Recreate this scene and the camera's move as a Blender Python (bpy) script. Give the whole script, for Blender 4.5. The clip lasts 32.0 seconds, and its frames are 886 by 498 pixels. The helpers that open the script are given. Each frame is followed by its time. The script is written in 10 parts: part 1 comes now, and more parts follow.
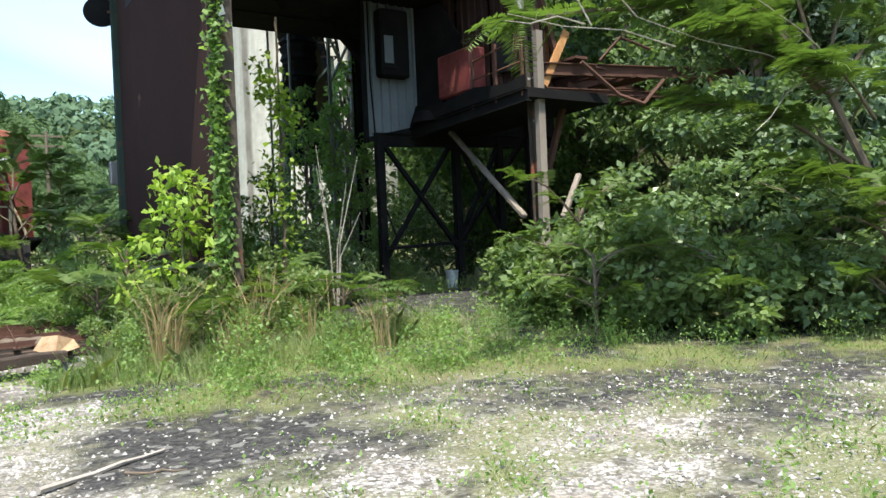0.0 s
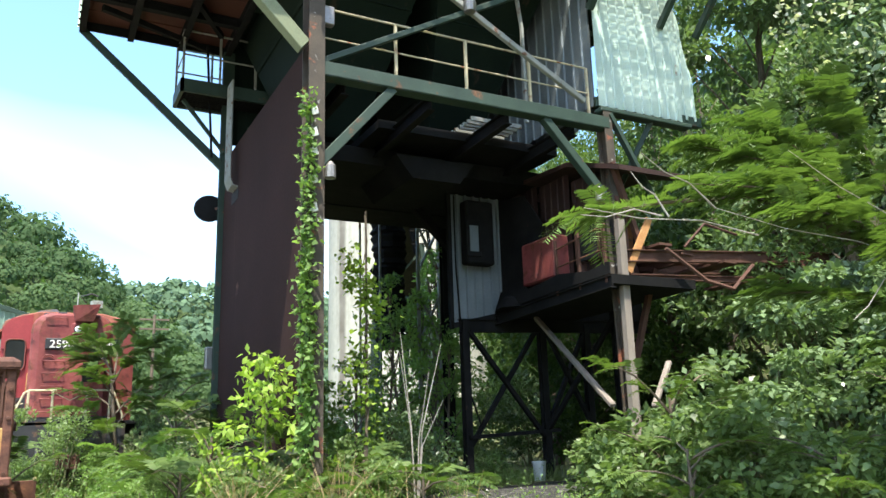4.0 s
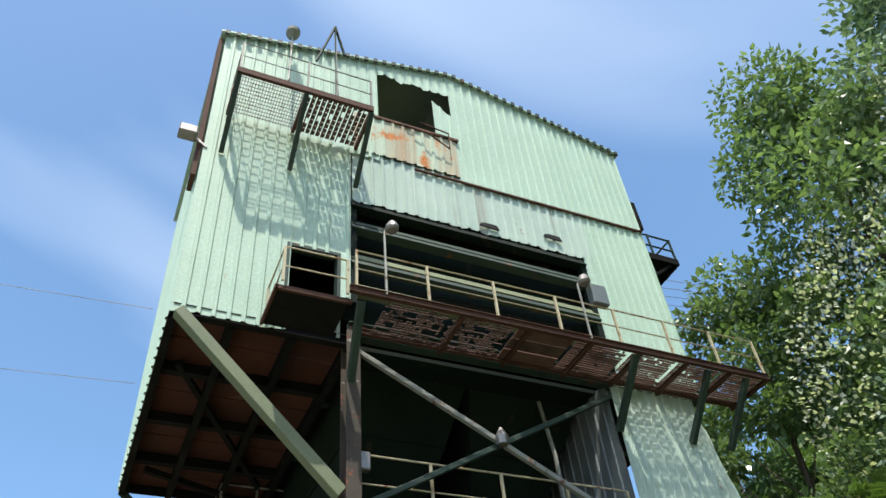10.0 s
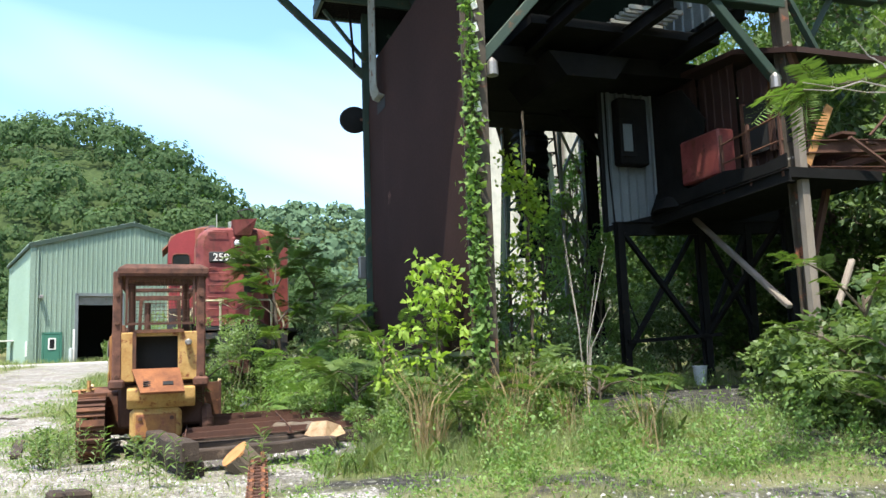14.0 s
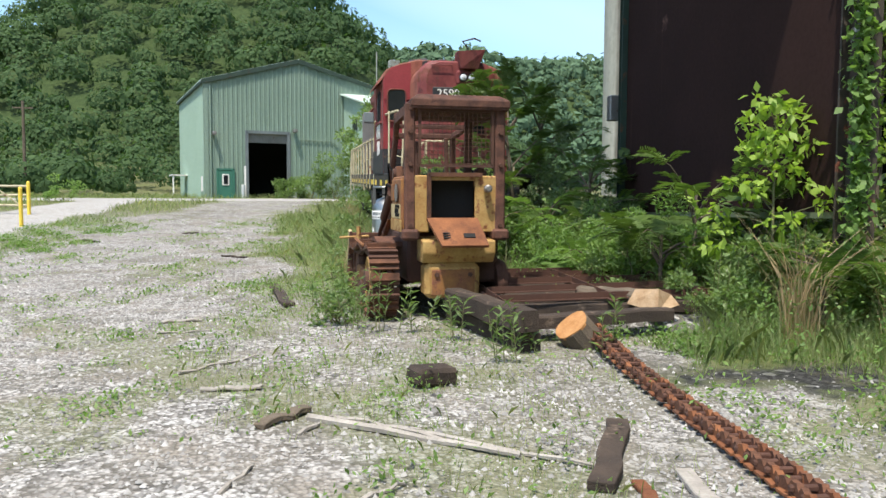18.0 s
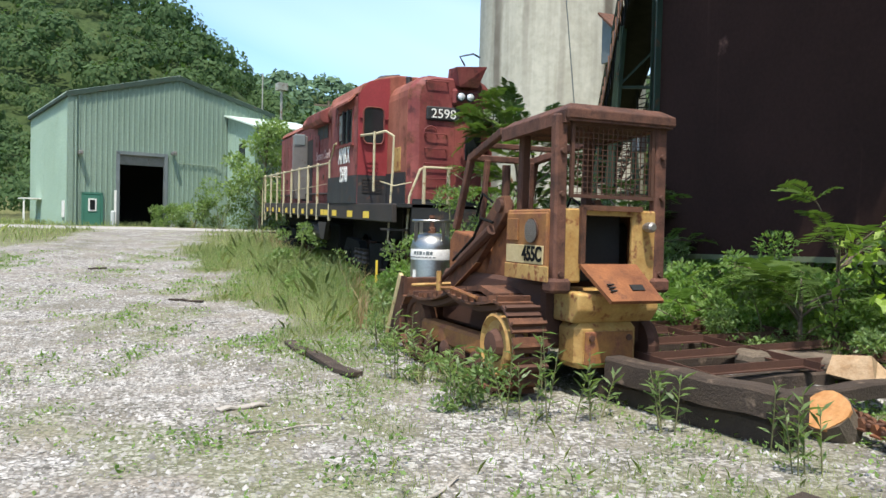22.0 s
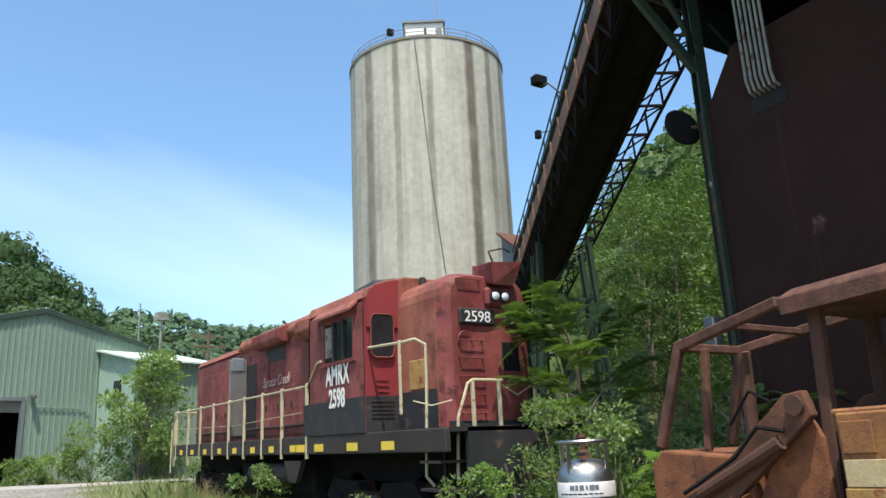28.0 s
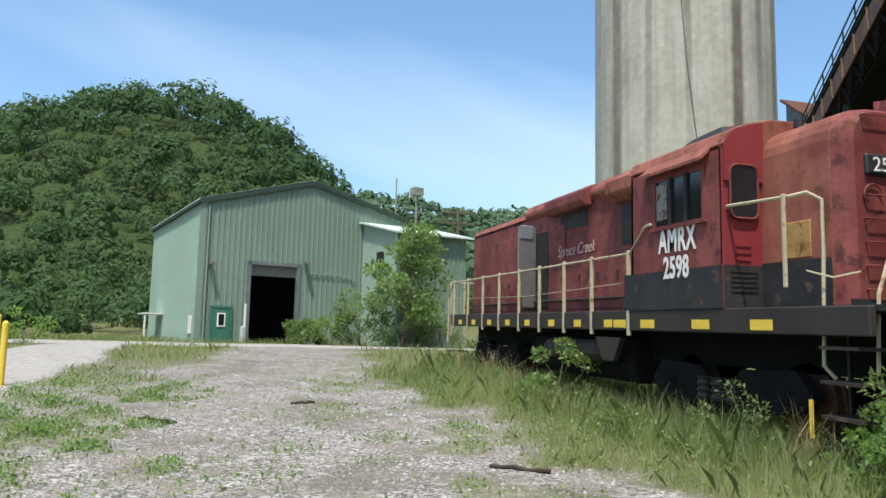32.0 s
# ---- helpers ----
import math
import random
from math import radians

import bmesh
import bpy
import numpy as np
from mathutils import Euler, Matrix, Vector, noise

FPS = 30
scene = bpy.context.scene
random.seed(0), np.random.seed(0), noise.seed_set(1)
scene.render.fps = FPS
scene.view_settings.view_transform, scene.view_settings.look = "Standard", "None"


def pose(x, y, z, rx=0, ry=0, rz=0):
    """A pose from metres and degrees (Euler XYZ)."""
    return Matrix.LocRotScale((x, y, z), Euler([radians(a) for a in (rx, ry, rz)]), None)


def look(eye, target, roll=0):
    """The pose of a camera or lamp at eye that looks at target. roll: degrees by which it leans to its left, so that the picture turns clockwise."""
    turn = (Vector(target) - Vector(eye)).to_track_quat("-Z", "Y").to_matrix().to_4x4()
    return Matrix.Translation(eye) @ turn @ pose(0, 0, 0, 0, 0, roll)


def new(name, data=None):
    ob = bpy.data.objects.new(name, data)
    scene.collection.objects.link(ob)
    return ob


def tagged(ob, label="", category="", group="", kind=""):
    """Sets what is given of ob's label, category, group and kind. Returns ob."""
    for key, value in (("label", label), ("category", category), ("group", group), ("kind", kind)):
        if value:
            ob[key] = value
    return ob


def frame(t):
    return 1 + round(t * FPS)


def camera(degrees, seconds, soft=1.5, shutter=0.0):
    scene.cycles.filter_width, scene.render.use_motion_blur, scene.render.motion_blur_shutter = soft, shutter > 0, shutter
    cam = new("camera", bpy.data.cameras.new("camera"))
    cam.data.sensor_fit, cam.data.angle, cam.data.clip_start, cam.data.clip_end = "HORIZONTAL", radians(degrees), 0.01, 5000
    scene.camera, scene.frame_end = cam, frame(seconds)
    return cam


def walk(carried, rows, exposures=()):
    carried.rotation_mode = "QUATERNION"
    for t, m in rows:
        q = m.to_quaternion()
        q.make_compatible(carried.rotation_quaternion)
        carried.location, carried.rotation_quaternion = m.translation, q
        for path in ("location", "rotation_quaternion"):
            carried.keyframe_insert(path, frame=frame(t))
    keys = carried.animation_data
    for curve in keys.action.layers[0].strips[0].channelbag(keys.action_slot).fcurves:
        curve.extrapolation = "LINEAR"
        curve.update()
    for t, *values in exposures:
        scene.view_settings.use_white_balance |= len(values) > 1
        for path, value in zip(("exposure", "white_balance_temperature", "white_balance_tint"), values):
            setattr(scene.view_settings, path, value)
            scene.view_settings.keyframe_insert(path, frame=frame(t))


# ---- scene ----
cam = camera(59.4, 32.0)
PATH = [
    (0, (2.962, -3.208, 1.531), (4.085, -1.553, 1.512), -2.5),
    (0.5, (3.027, -3.248, 1.545), (3.999, -1.5, 1.58), -2.2),
    (1, (3.033, -3.231, 1.557), (3.975, -1.469, 1.658), -1.8),
    (1.5, (3.055, -3.256, 1.592), (3.96, -1.485, 1.802), -1.8),
    (2, (3.064, -3.253, 1.587), (3.978, -1.5, 1.888), -2.0),
    (2.5, (3.055, -3.273, 1.58), (3.978, -1.533, 1.929), -1.9),
    (3, (3.084, -3.27, 1.592), (3.997, -1.533, 1.981), -1.6),
    (3.5, (3.087, -3.254, 1.617), (4.007, -1.53, 2.041), -1.7),
    (5.5, (3.081, -3.284, 1.638), (3.96, -1.564, 2.156), -1.7),
    (6, (3.003, -3.278, 1.613), (3.878, -1.567, 2.167), -2.2),
    (6.5, (3.021, -3.301, 1.652), (3.873, -1.605, 2.282), -2.5),
    (7, (3.002, -3.287, 1.645), (3.821, -1.635, 2.42), -3.4),
    (7.5, (3.056, -3.316, 1.726), (3.835, -1.697, 2.605), -3.7),
    (8, (3.02, -3.322, 1.762), (3.779, -1.759, 2.752), -4.0),
    (8.5, (3.0, -3.349, 1.773), (3.741, -1.854, 2.876), -4.8),
    (9, (2.977, -3.357, 1.798), (3.682, -1.938, 3.019), -5.1),
    (9.5, (2.965, -3.355, 1.794), (3.658, -2.016, 3.108), -5.7),
    (10, (2.978, -3.34, 1.773), (3.655, -2.064, 3.156), -6.5),
    (10.5, (2.979, -3.326, 1.78), (3.639, -2.097, 3.213), -7.3),
    (11, (2.998, -3.319, 1.755), (3.659, -2.068, 3.168), -6.8),
    (11.5, (3.029, -3.325, 1.692), (3.727, -1.99, 3.007), -6.2),
    (12, (3.04, -3.314, 1.701), (3.8, -1.84, 2.818), -6.6),
    (12.5, (3.057, -3.285, 1.696), (3.847, -1.732, 2.677), -6.8),
    (13, (3.035, -3.258, 1.683), (3.845, -1.6, 2.453), -3.0),
    (13.5, (2.963, -3.149, 1.592), (3.741, -1.384, 2.118), -1.3),
    (14, (2.433, -2.602, 1.478), (3.093, -0.73, 1.725), -2.0),
    (14.5, (2.318, -2.387, 1.448), (2.843, -0.458, 1.452), -0.8),
    (16.5, (1.248, -1.34, 1.596), (1.769, 0.586, 1.458), -1.8),
    (17, (0.966, -0.898, 1.566), (1.49, 1.024, 1.384), -0.5),
    (17.5, (0.748, -0.408, 1.589), (1.028, 1.565, 1.416), -1.8),
    (18, (0.466, -0.056, 1.59), (0.811, 1.909, 1.449), 0.3),
    (18.5, (0.147, 0.275, 1.611), (0.643, 2.208, 1.478), 0.7),
    (19, (-0.164, 0.703, 1.616), (0.419, 2.614, 1.509), -1.9),
    (19.5, (-0.536, 1.032, 1.597), (0.082, 2.931, 1.478), 1.4),
    (20, (-0.879, 1.376, 1.623), (-0.122, 3.222, 1.489), 4.3),
    (20.5, (-1.103, 1.84, 1.643), (-0.319, 3.676, 1.516), 2.5),
    (21, (-1.402, 2.228, 1.655), (-0.562, 4.041, 1.582), 0.3),
    (21.5, (-1.69, 2.589, 1.633), (-0.85, 4.403, 1.612), 3.0),
    (22, (-1.9, 3.018, 1.605), (-1.183, 4.884, 1.551), 1.4),
    (22.5, (-2.205, 3.337, 1.574), (-1.368, 5.153, 1.578), -0.3),
    (23, (-2.454, 3.705, 1.572), (-1.57, 5.498, 1.619), 1.2),
    (23.5, (-2.66, 4.07, 1.556), (-1.77, 5.856, 1.702), 0.7),
    (24, (-2.914, 4.358, 1.528), (-1.941, 6.097, 1.701), -0.2),
    (24.5, (-3.115, 4.66, 1.529), (-2.112, 6.384, 1.682), 3.1),
    (25, (-3.217, 5.028, 1.507), (-2.263, 6.782, 1.624), 0.9),
    (25.5, (-3.352, 5.296, 1.493), (-2.42, 7.057, 1.665), 0.2),
    (26, (-3.554, 5.556, 1.538), (-2.485, 7.22, 1.834), -1.0),
    (26.5, (-3.568, 5.926, 1.574), (-2.519, 7.576, 1.996), -2.9),
    (28.5, (-3.823, 7.188, 1.594), (-2.801, 8.822, 2.129), -2.6),
    (29, (-3.972, 7.446, 1.561), (-2.937, 9.069, 2.103), -3.6),
    (29.5, (-4.036, 7.794, 1.522), (-2.983, 9.441, 1.949), -1.5),
    (30, (-4.048, 8.237, 1.548), (-3.059, 9.916, 2.0), -2.5),
    (30.5, (-4.117, 8.646, 1.512), (-3.293, 10.419, 1.934), -1.0),
    (31, (-4.338, 8.973, 1.482), (-3.594, 10.8, 1.81), 0.7),
    (31.5, (-4.296, 9.431, 1.523), (-3.634, 11.295, 1.817), 0.2),
    (32, (-4.367, 9.789, 1.519), (-3.848, 11.705, 1.758), 1.3),
]
EXPOSURES = ((0.0, 1.0), (2.0, 1.38), (6.0, 1.25), (8.0, 0.95), (9.0, 0.75), (10.0, 0.35), (11.0, 0.2), (12.0, 0.4), (13.5, 1.05), (17.0, 0.54), (18.0, 0.40), (24.0, 0.52), (26.0, 0.58), (28.5, 0.3), (32.0, 0.14))
walk(cam, [(t, look(eye, target, roll)) for t, eye, target, roll in PATH], EXPOSURES)

# ---- light ----
SUN = Vector((0.20, 0.375, -1.0)).normalized()
sun = new("sun", bpy.data.lights.new("sun", "SUN"))
sun.data.energy, sun.data.angle, sun.data.color = 4.6, radians(0.53), (1.0, 0.945, 0.84)
sun.matrix_world = look((0, 0, 60), Vector((0, 0, 60)) + SUN)
world = bpy.data.worlds.new("sky")
scene.world = world
world.use_nodes = True
wn, wl = world.node_tree.nodes, world.node_tree.links
wn.clear()
sky = wn.new("ShaderNodeTexSky")
sky.sky_type, sky.sun_disc = "NISHITA", False
sky.sun_elevation = math.asin(-SUN.z)
sky.sun_rotation = math.atan2(-SUN.x, -SUN.y)
sky.air_density, sky.dust_density, sky.ozone_density = 1.0, 1.7, 2.0
tc = wn.new("ShaderNodeTexCoord")
mp = wn.new("ShaderNodeMapping")
mp.vector_type = "TEXTURE"
mp.inputs["Rotation"].default_value = (0.0, 0.36, -0.573)
mp.inputs["Scale"].default_value = (1.0, 0.42, 0.13)
wl.new(tc.outputs["Generated"], mp.inputs["Vector"])
cn = wn.new("ShaderNodeTexNoise")
cn.inputs["Scale"].default_value, cn.inputs["Detail"].default_value, cn.inputs["Roughness"].default_value = 0.55, 3.0, 0.42
wl.new(mp.outputs["Vector"], cn.inputs["Vector"])
cr = wn.new("ShaderNodeMapRange")
cr.inputs["From Min"].default_value, cr.inputs["From Max"].default_value = 0.52, 1.05
cr.inputs["To Max"].default_value = 0.6
wl.new(cn.outputs["Fac"], cr.inputs["Value"])
cm = wn.new("ShaderNodeMix")
cm.data_type = "RGBA"
wl.new(cr.outputs["Result"], cm.inputs["Factor"])
hs = wn.new("ShaderNodeHueSaturation")
hs.inputs["Hue"].default_value = 0.493
hs.inputs["Saturation"].default_value, hs.inputs["Value"].default_value = 1.12, 1.42
wl.new(sky.outputs["Color"], hs.inputs["Color"])
wl.new(hs.outputs["Color"], cm.inputs["A"])
cm.inputs["B"].default_value = (9.0, 9.8, 10.5, 1)
bg = wn.new("ShaderNodeBackground")
bg.inputs["Strength"].default_value = 0.15
wl.new(cm.outputs["Result"], bg.inputs["Color"])
wo = wn.new("ShaderNodeOutputWorld")
wl.new(bg.outputs["Background"], wo.inputs["Surface"])

# ---- materials ----
def paint(name, a, b, scale=3.0, rough=0.7, metal=0.0, bump=0.15, rust=0.0, rustcol=(0.16, 0.06, 0.025), streak=0.0,
          fine=40.0, spread=0.25, piece=0.0, spec=0.4, c=None, clev=0.62, stretch=None):
    """Two-tone weathered surface: broad patches of a and b, fine grain, patches of rust and vertical streaks."""
    m = bpy.data.materials.new(name)
    m.use_nodes = True
    n, l = m.node_tree.nodes, m.node_tree.links
    p = n["Principled BSDF"]
    p.inputs["Roughness"].default_value, p.inputs["Metallic"].default_value = rough, metal
    p.inputs["Specular IOR Level"].default_value = spec
    g = n.new("ShaderNodeNewGeometry")
    def noi(sc, det=4.0, vec=None):
        t = n.new("ShaderNodeTexNoise")
        t.inputs["Scale"].default_value, t.inputs["Detail"].default_value, t.inputs["Roughness"].default_value = sc, det, 0.6
        l.new(vec or g.outputs["Position"], t.inputs["Vector"])
        return t.outputs["Fac"]
    def ramp(v, lo, hi):
        r = n.new("ShaderNodeMapRange")
        r.inputs["From Min"].default_value, r.inputs["From Max"].default_value = lo, hi
        l.new(v, r.inputs["Value"])
        return r.outputs["Result"]
    def mix(f, x, y):
        k = n.new("ShaderNodeMix")
        k.data_type = "RGBA"
        for s, v in (("Factor", f), ("A", x), ("B", y)):
            if isinstance(v, (tuple, list)):
                k.inputs[s].default_value = (*v, 1)
            elif isinstance(v, float):
                k.inputs[s].default_value = v
            else:
                l.new(v, k.inputs[s])
        return k.outputs["Result"]
    base_vec = None
    if stretch:
        mpn = n.new("ShaderNodeMapping")
        mpn.inputs["Scale"].default_value = stretch
        l.new(g.outputs["Position"], mpn.inputs["Vector"])
        base_vec = mpn.outputs["Vector"]
    col = mix(ramp(noi(scale, 4.0, base_vec), 0.5 - spread, 0.5 + spread), a, b)
    if c:
        col = mix(ramp(noi(scale * 2.3, 5.0), clev, clev + 0.1), col, c)
    if piece > 0:
        oi = n.new("ShaderNodeObjectInfo")
        col = mix(ramp(oi.outputs["Random"], 1 - piece * 2, 1.6), col, tuple(min(1, v * 1.5 + 0.03) for v in a))
    f = noi(fine, 3.0)
    if streak > 0:
        ms = n.new("ShaderNodeMapping")
        ms.inputs["Scale"].default_value = (2.6, 2.6, 0.09)
        l.new(g.outputs["Position"], ms.inputs["Vector"])
        col = mix(ramp(noi(1.0, 4.0, ms.outputs["Vector"]), 0.72 - 0.28 * streak, 0.82), col, rustcol)
    if rust > 0:
        rn = ramp(noi(scale * 1.6, 6.0), 0.74 - 0.34 * rust, 0.80 - 0.28 * rust)
        rc = mix(ramp(f, 0.3, 0.7), rustcol, tuple(v * 1.9 for v in rustcol))
        col = mix(rn, col, rc)
        rr = n.new("ShaderNodeMapRange")
        rr.inputs["To Min"].default_value, rr.inputs["To Max"].default_value = rough, 0.92
        l.new(rn, rr.inputs["Value"])
        l.new(rr.outputs["Result"], p.inputs["Roughness"])
    hsv = n.new("ShaderNodeHueSaturation")
    l.new(col, hsv.inputs["Color"])
    vr = n.new("ShaderNodeMapRange")
    vr.inputs["To Min"].default_value, vr.inputs["To Max"].default_value = 0.72, 1.28
    l.new(f, vr.inputs["Value"])
    l.new(vr.outputs["Result"], hsv.inputs["Value"])
    l.new(hsv.outputs["Color"], p.inputs["Base Color"])
    if bump > 0:
        bp = n.new("ShaderNodeBump")
        bp.inputs["Strength"].default_value, bp.inputs["Distance"].default_value = bump, 0.02
        l.new(f, bp.inputs["Height"])
        l.new(bp.outputs["Normal"], p.inputs["Normal"])
    return m


def leafmat(name, a, b, trans=0.35, rough=0.55, patch=0.25):
    """Foliage: colour varies leaf by leaf and in soft patches; light shines through."""
    m = bpy.data.materials.new(name)
    m.use_nodes = True
    n, l = m.node_tree.nodes, m.node_tree.links
    p = n["Principled BSDF"]
    g = n.new("ShaderNodeNewGeometry")
    t = n.new("ShaderNodeTexNoise")
    t.inputs["Scale"].default_value = patch
    l.new(g.outputs["Position"], t.inputs["Vector"])
    ad = n.new("ShaderNodeMath")
    ad.operation = "MULTIPLY_ADD"
    ad.inputs[1].default_value = 0.55
    l.new(g.outputs["Random Per Island"], ad.inputs[0])
    r = n.new("ShaderNodeMapRange")
    r.inputs["From Min"].default_value, r.inputs["From Max"].default_value = 0.3, 0.7
    r.inputs["To Max"].default_value = 0.5
    l.new(t.outputs["Fac"], r.inputs["Value"])
    l.new(r.outputs["Result"], ad.inputs[2])
    k = n.new("ShaderNodeMix")
    k.data_type = "RGBA"
    l.new(ad.outputs["Value"], k.inputs["Factor"])
    k.inputs["A"].default_value, k.inputs["B"].default_value = (*a, 1), (*b, 1)
    l.new(k.outputs["Result"], p.inputs["Base Color"])
    p.inputs["Roughness"].default_value = rough
    p.inputs["Specular IOR Level"].default_value = 0.3
    if trans > 0:
        tr = n.new("ShaderNodeBsdfTranslucent")
        br = n.new("ShaderNodeMix")
        br.data_type, br.blend_type = "RGBA", "MULTIPLY"
        br.inputs["Factor"].default_value = 1.0
        l.new(k.outputs["Result"], br.inputs["A"])
        br.inputs["B"].default_value = (1.35, 1.5, 0.72, 1)
        l.new(br.outputs["Result"], tr.inputs["Color"])
        ms = n.new("ShaderNodeMixShader")
        ms.inputs["Fac"].default_value = trans
        l.new(p.outputs["BSDF"], ms.inputs[1])
        l.new(tr.outputs["BSDF"], ms.inputs[2])
        l.new(ms.outputs["Shader"], n["Material Output"].inputs["Surface"])
    return m


M_MINT = paint("mint_siding", (0.39, 0.525, 0.41), (0.465, 0.605, 0.485), 0.7, 0.5, 0.0, 0.08, rust=0.05, streak=0.12, fine=25, rustcol=(0.22, 0.13, 0.07))
M_MINTR = paint("mint_siding_rusty", (0.40, 0.52, 0.40), (0.52, 0.58, 0.44), 0.9, 0.6, 0.0, 0.1, rust=0.5, streak=1.0, fine=25, rustcol=(0.36, 0.14, 0.045))
M_PALE = paint("pale_siding", (0.36, 0.47, 0.40), (0.48, 0.58, 0.50), 0.8, 0.5, 0.0, 0.08, rust=0.2, streak=0.4, rustcol=(0.2, 0.13, 0.09))
M_GREY = paint("grey_siding", (0.125, 0.150, 0.155), (0.19, 0.215, 0.22), 1.0, 0.6, 0.2, 0.08, rust=0.2, streak=0.3, rustcol=(0.1, 0.07, 0.05))
M_STEEL = paint("green_steel", (0.017, 0.034, 0.026), (0.037, 0.064, 0.045), 1.6, 0.6, 0.0, 0.2, rust=0.35, rustcol=(0.09, 0.045, 0.025))
M_STRUT = paint("olive_strut", (0.13, 0.16, 0.09), (0.19, 0.21, 0.12), 1.4, 0.6, 0.0, 0.15, rust=0.25, rustcol=(0.14, 0.06, 0.03))
# bin green taken almost to black, so the colour holds the bay's shade
M_BIN = paint("shaded_green_bin", (0.0042, 0.0098, 0.007), (0.009, 0.0175, 0.012), 0.8, 0.75, 0.0, 0.1, spec=0.15, rust=0.2, streak=0.3, rustcol=(0.06, 0.04, 0.03))
# soot black; on undersides and interiors the colour also carries their shade
M_BLACK = paint("soot_and_shade_black", (0.007, 0.0075, 0.0075), (0.017, 0.0165, 0.016), 1.5, 0.88, 0.0, 0.2, spec=0.08, rust=0.15, rustcol=(0.05, 0.03, 0.02))
M_RUST = paint("rusted_steel", (0.038, 0.018, 0.012), (0.17, 0.072, 0.037), 5.0, 0.85, 0.0, 0.35, rust=0.3, rustcol=(0.20, 0.085, 0.045), fine=55)
M_RUSTD = paint("dark_rust", (0.055, 0.026, 0.018), (0.10, 0.045, 0.028), 1.5, 0.85, 0.0, 0.25, rust=0.15, rustcol=(0.12, 0.06, 0.04), fine=50)
M_PANEL = paint("brown_panel", (0.027, 0.0152, 0.0128), (0.042, 0.0220, 0.0184), 0.5, 0.88, 0.0, 0.05, rust=0.12, streak=0.35, rustcol=(0.085, 0.046, 0.037), fine=15, spec=0.08)
M_CPLATE = paint("brown_gallery_plate", (0.15, 0.078, 0.052), (0.27, 0.155, 0.108), 1.8, 0.8, 0.0, 0.2, rust=0.35, streak=0.6, rustcol=(0.09, 0.05, 0.035), fine=25)
M_REDUND = paint("red_decking", (0.046, 0.0145, 0.009), (0.088, 0.028, 0.0155), 0.9, 0.85, 0.0, 0.15, rust=0.3, rustcol=(0.07, 0.03, 0.02))
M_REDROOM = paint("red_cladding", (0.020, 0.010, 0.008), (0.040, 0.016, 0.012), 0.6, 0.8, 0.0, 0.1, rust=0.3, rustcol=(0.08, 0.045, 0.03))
M_POST = paint("peeling_post", (0.040, 0.033, 0.025), (0.080, 0.063, 0.045), 2.0, 0.75, 0.0, 0.3, rust=0.4, rustcol=(0.16, 0.055, 0.03), c=(0.5, 0.5, 0.46), clev=0.64)
M_RAIL = paint("yellowed_rail", (0.40, 0.35, 0.22), (0.52, 0.46, 0.30), 3.0, 0.6, 0.0, 0.15, rust=0.45, rustcol=(0.16, 0.07, 0.035))
M_RAILD = paint("dull_rail", (0.20, 0.21, 0.19), (0.30, 0.30, 0.26), 3.0, 0.6, 0.2, 0.15, rust=0.5, rustcol=(0.10, 0.05, 0.03))
M_WOOD = paint("weathered_wood", (0.15, 0.125, 0.10), (0.27, 0.235, 0.195), 2.2, 0.9, 0.0, 0.3, fine=60, stretch=(1, 1, 0.2))
M_TIE = paint("creosote_timber", (0.026, 0.019, 0.015), (0.075, 0.053, 0.038), 2.5, 0.9, 0.0, 0.6, fine=45, c=(0.15, 0.11, 0.08), clev=0.6)
M_CUT = paint("cut_wood", (0.33, 0.145, 0.045), (0.46, 0.245, 0.10), 9.0, 0.85, 0.0, 0.2, fine=30)
M_STAIN = paint("stained_concrete", (0.15, 0.135, 0.11), (0.27, 0.25, 0.21), 0.12, 0.95, 0.0, 0.1, fine=2.0, stretch=(1, 1, 0.25))
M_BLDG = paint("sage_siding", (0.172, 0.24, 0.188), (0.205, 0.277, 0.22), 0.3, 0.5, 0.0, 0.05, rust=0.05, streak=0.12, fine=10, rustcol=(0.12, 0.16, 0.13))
# same siding, the sun on these side walls put into the colour
M_BSIDE = paint("sunlit_sage_siding", (0.26, 0.36, 0.285), (0.30, 0.41, 0.33), 0.3, 0.5, 0.0, 0.05, fine=10)
M_BROOF = paint("pale_roof", (0.55, 0.66, 0.58), (0.62, 0.72, 0.64), 0.4, 0.45, 0.1, 0.05, fine=10)
M_BDOOR = paint("dark_green_door", (0.04, 0.14, 0.10), (0.05, 0.17, 0.12), 1.0, 0.5, 0.0, 0.05)
# flat near-black that stands in for shade inside openings
M_DARK = paint("interior_shade", (0.012, 0.012, 0.012), (0.02, 0.02, 0.02), 1.0, 0.9, 0.0, 0.0)
M_LRED = paint("faded_red_paint", (0.145, 0.026, 0.026), (0.255, 0.068, 0.058), 1.3, 0.6, 0.0, 0.15, rust=0.5, streak=0.85, rustcol=(0.085, 0.030, 0.018), fine=22, spread=0.15, c=(0.085, 0.020, 0.018), clev=0.57)
M_LORANGE = paint("sun_bleached_red", (0.20, 0.058, 0.038), (0.33, 0.12, 0.078), 1.4, 0.7, 0.0, 0.15, rust=0.5, streak=0.8, rustcol=(0.10, 0.036, 0.020), fine=22, spread=0.15)
M_LBRIGHT = paint("bright_red_door", (0.20, 0.024, 0.028), (0.255, 0.038, 0.042), 0.8, 0.5, 0.0, 0.06, rust=0.08, fine=30)
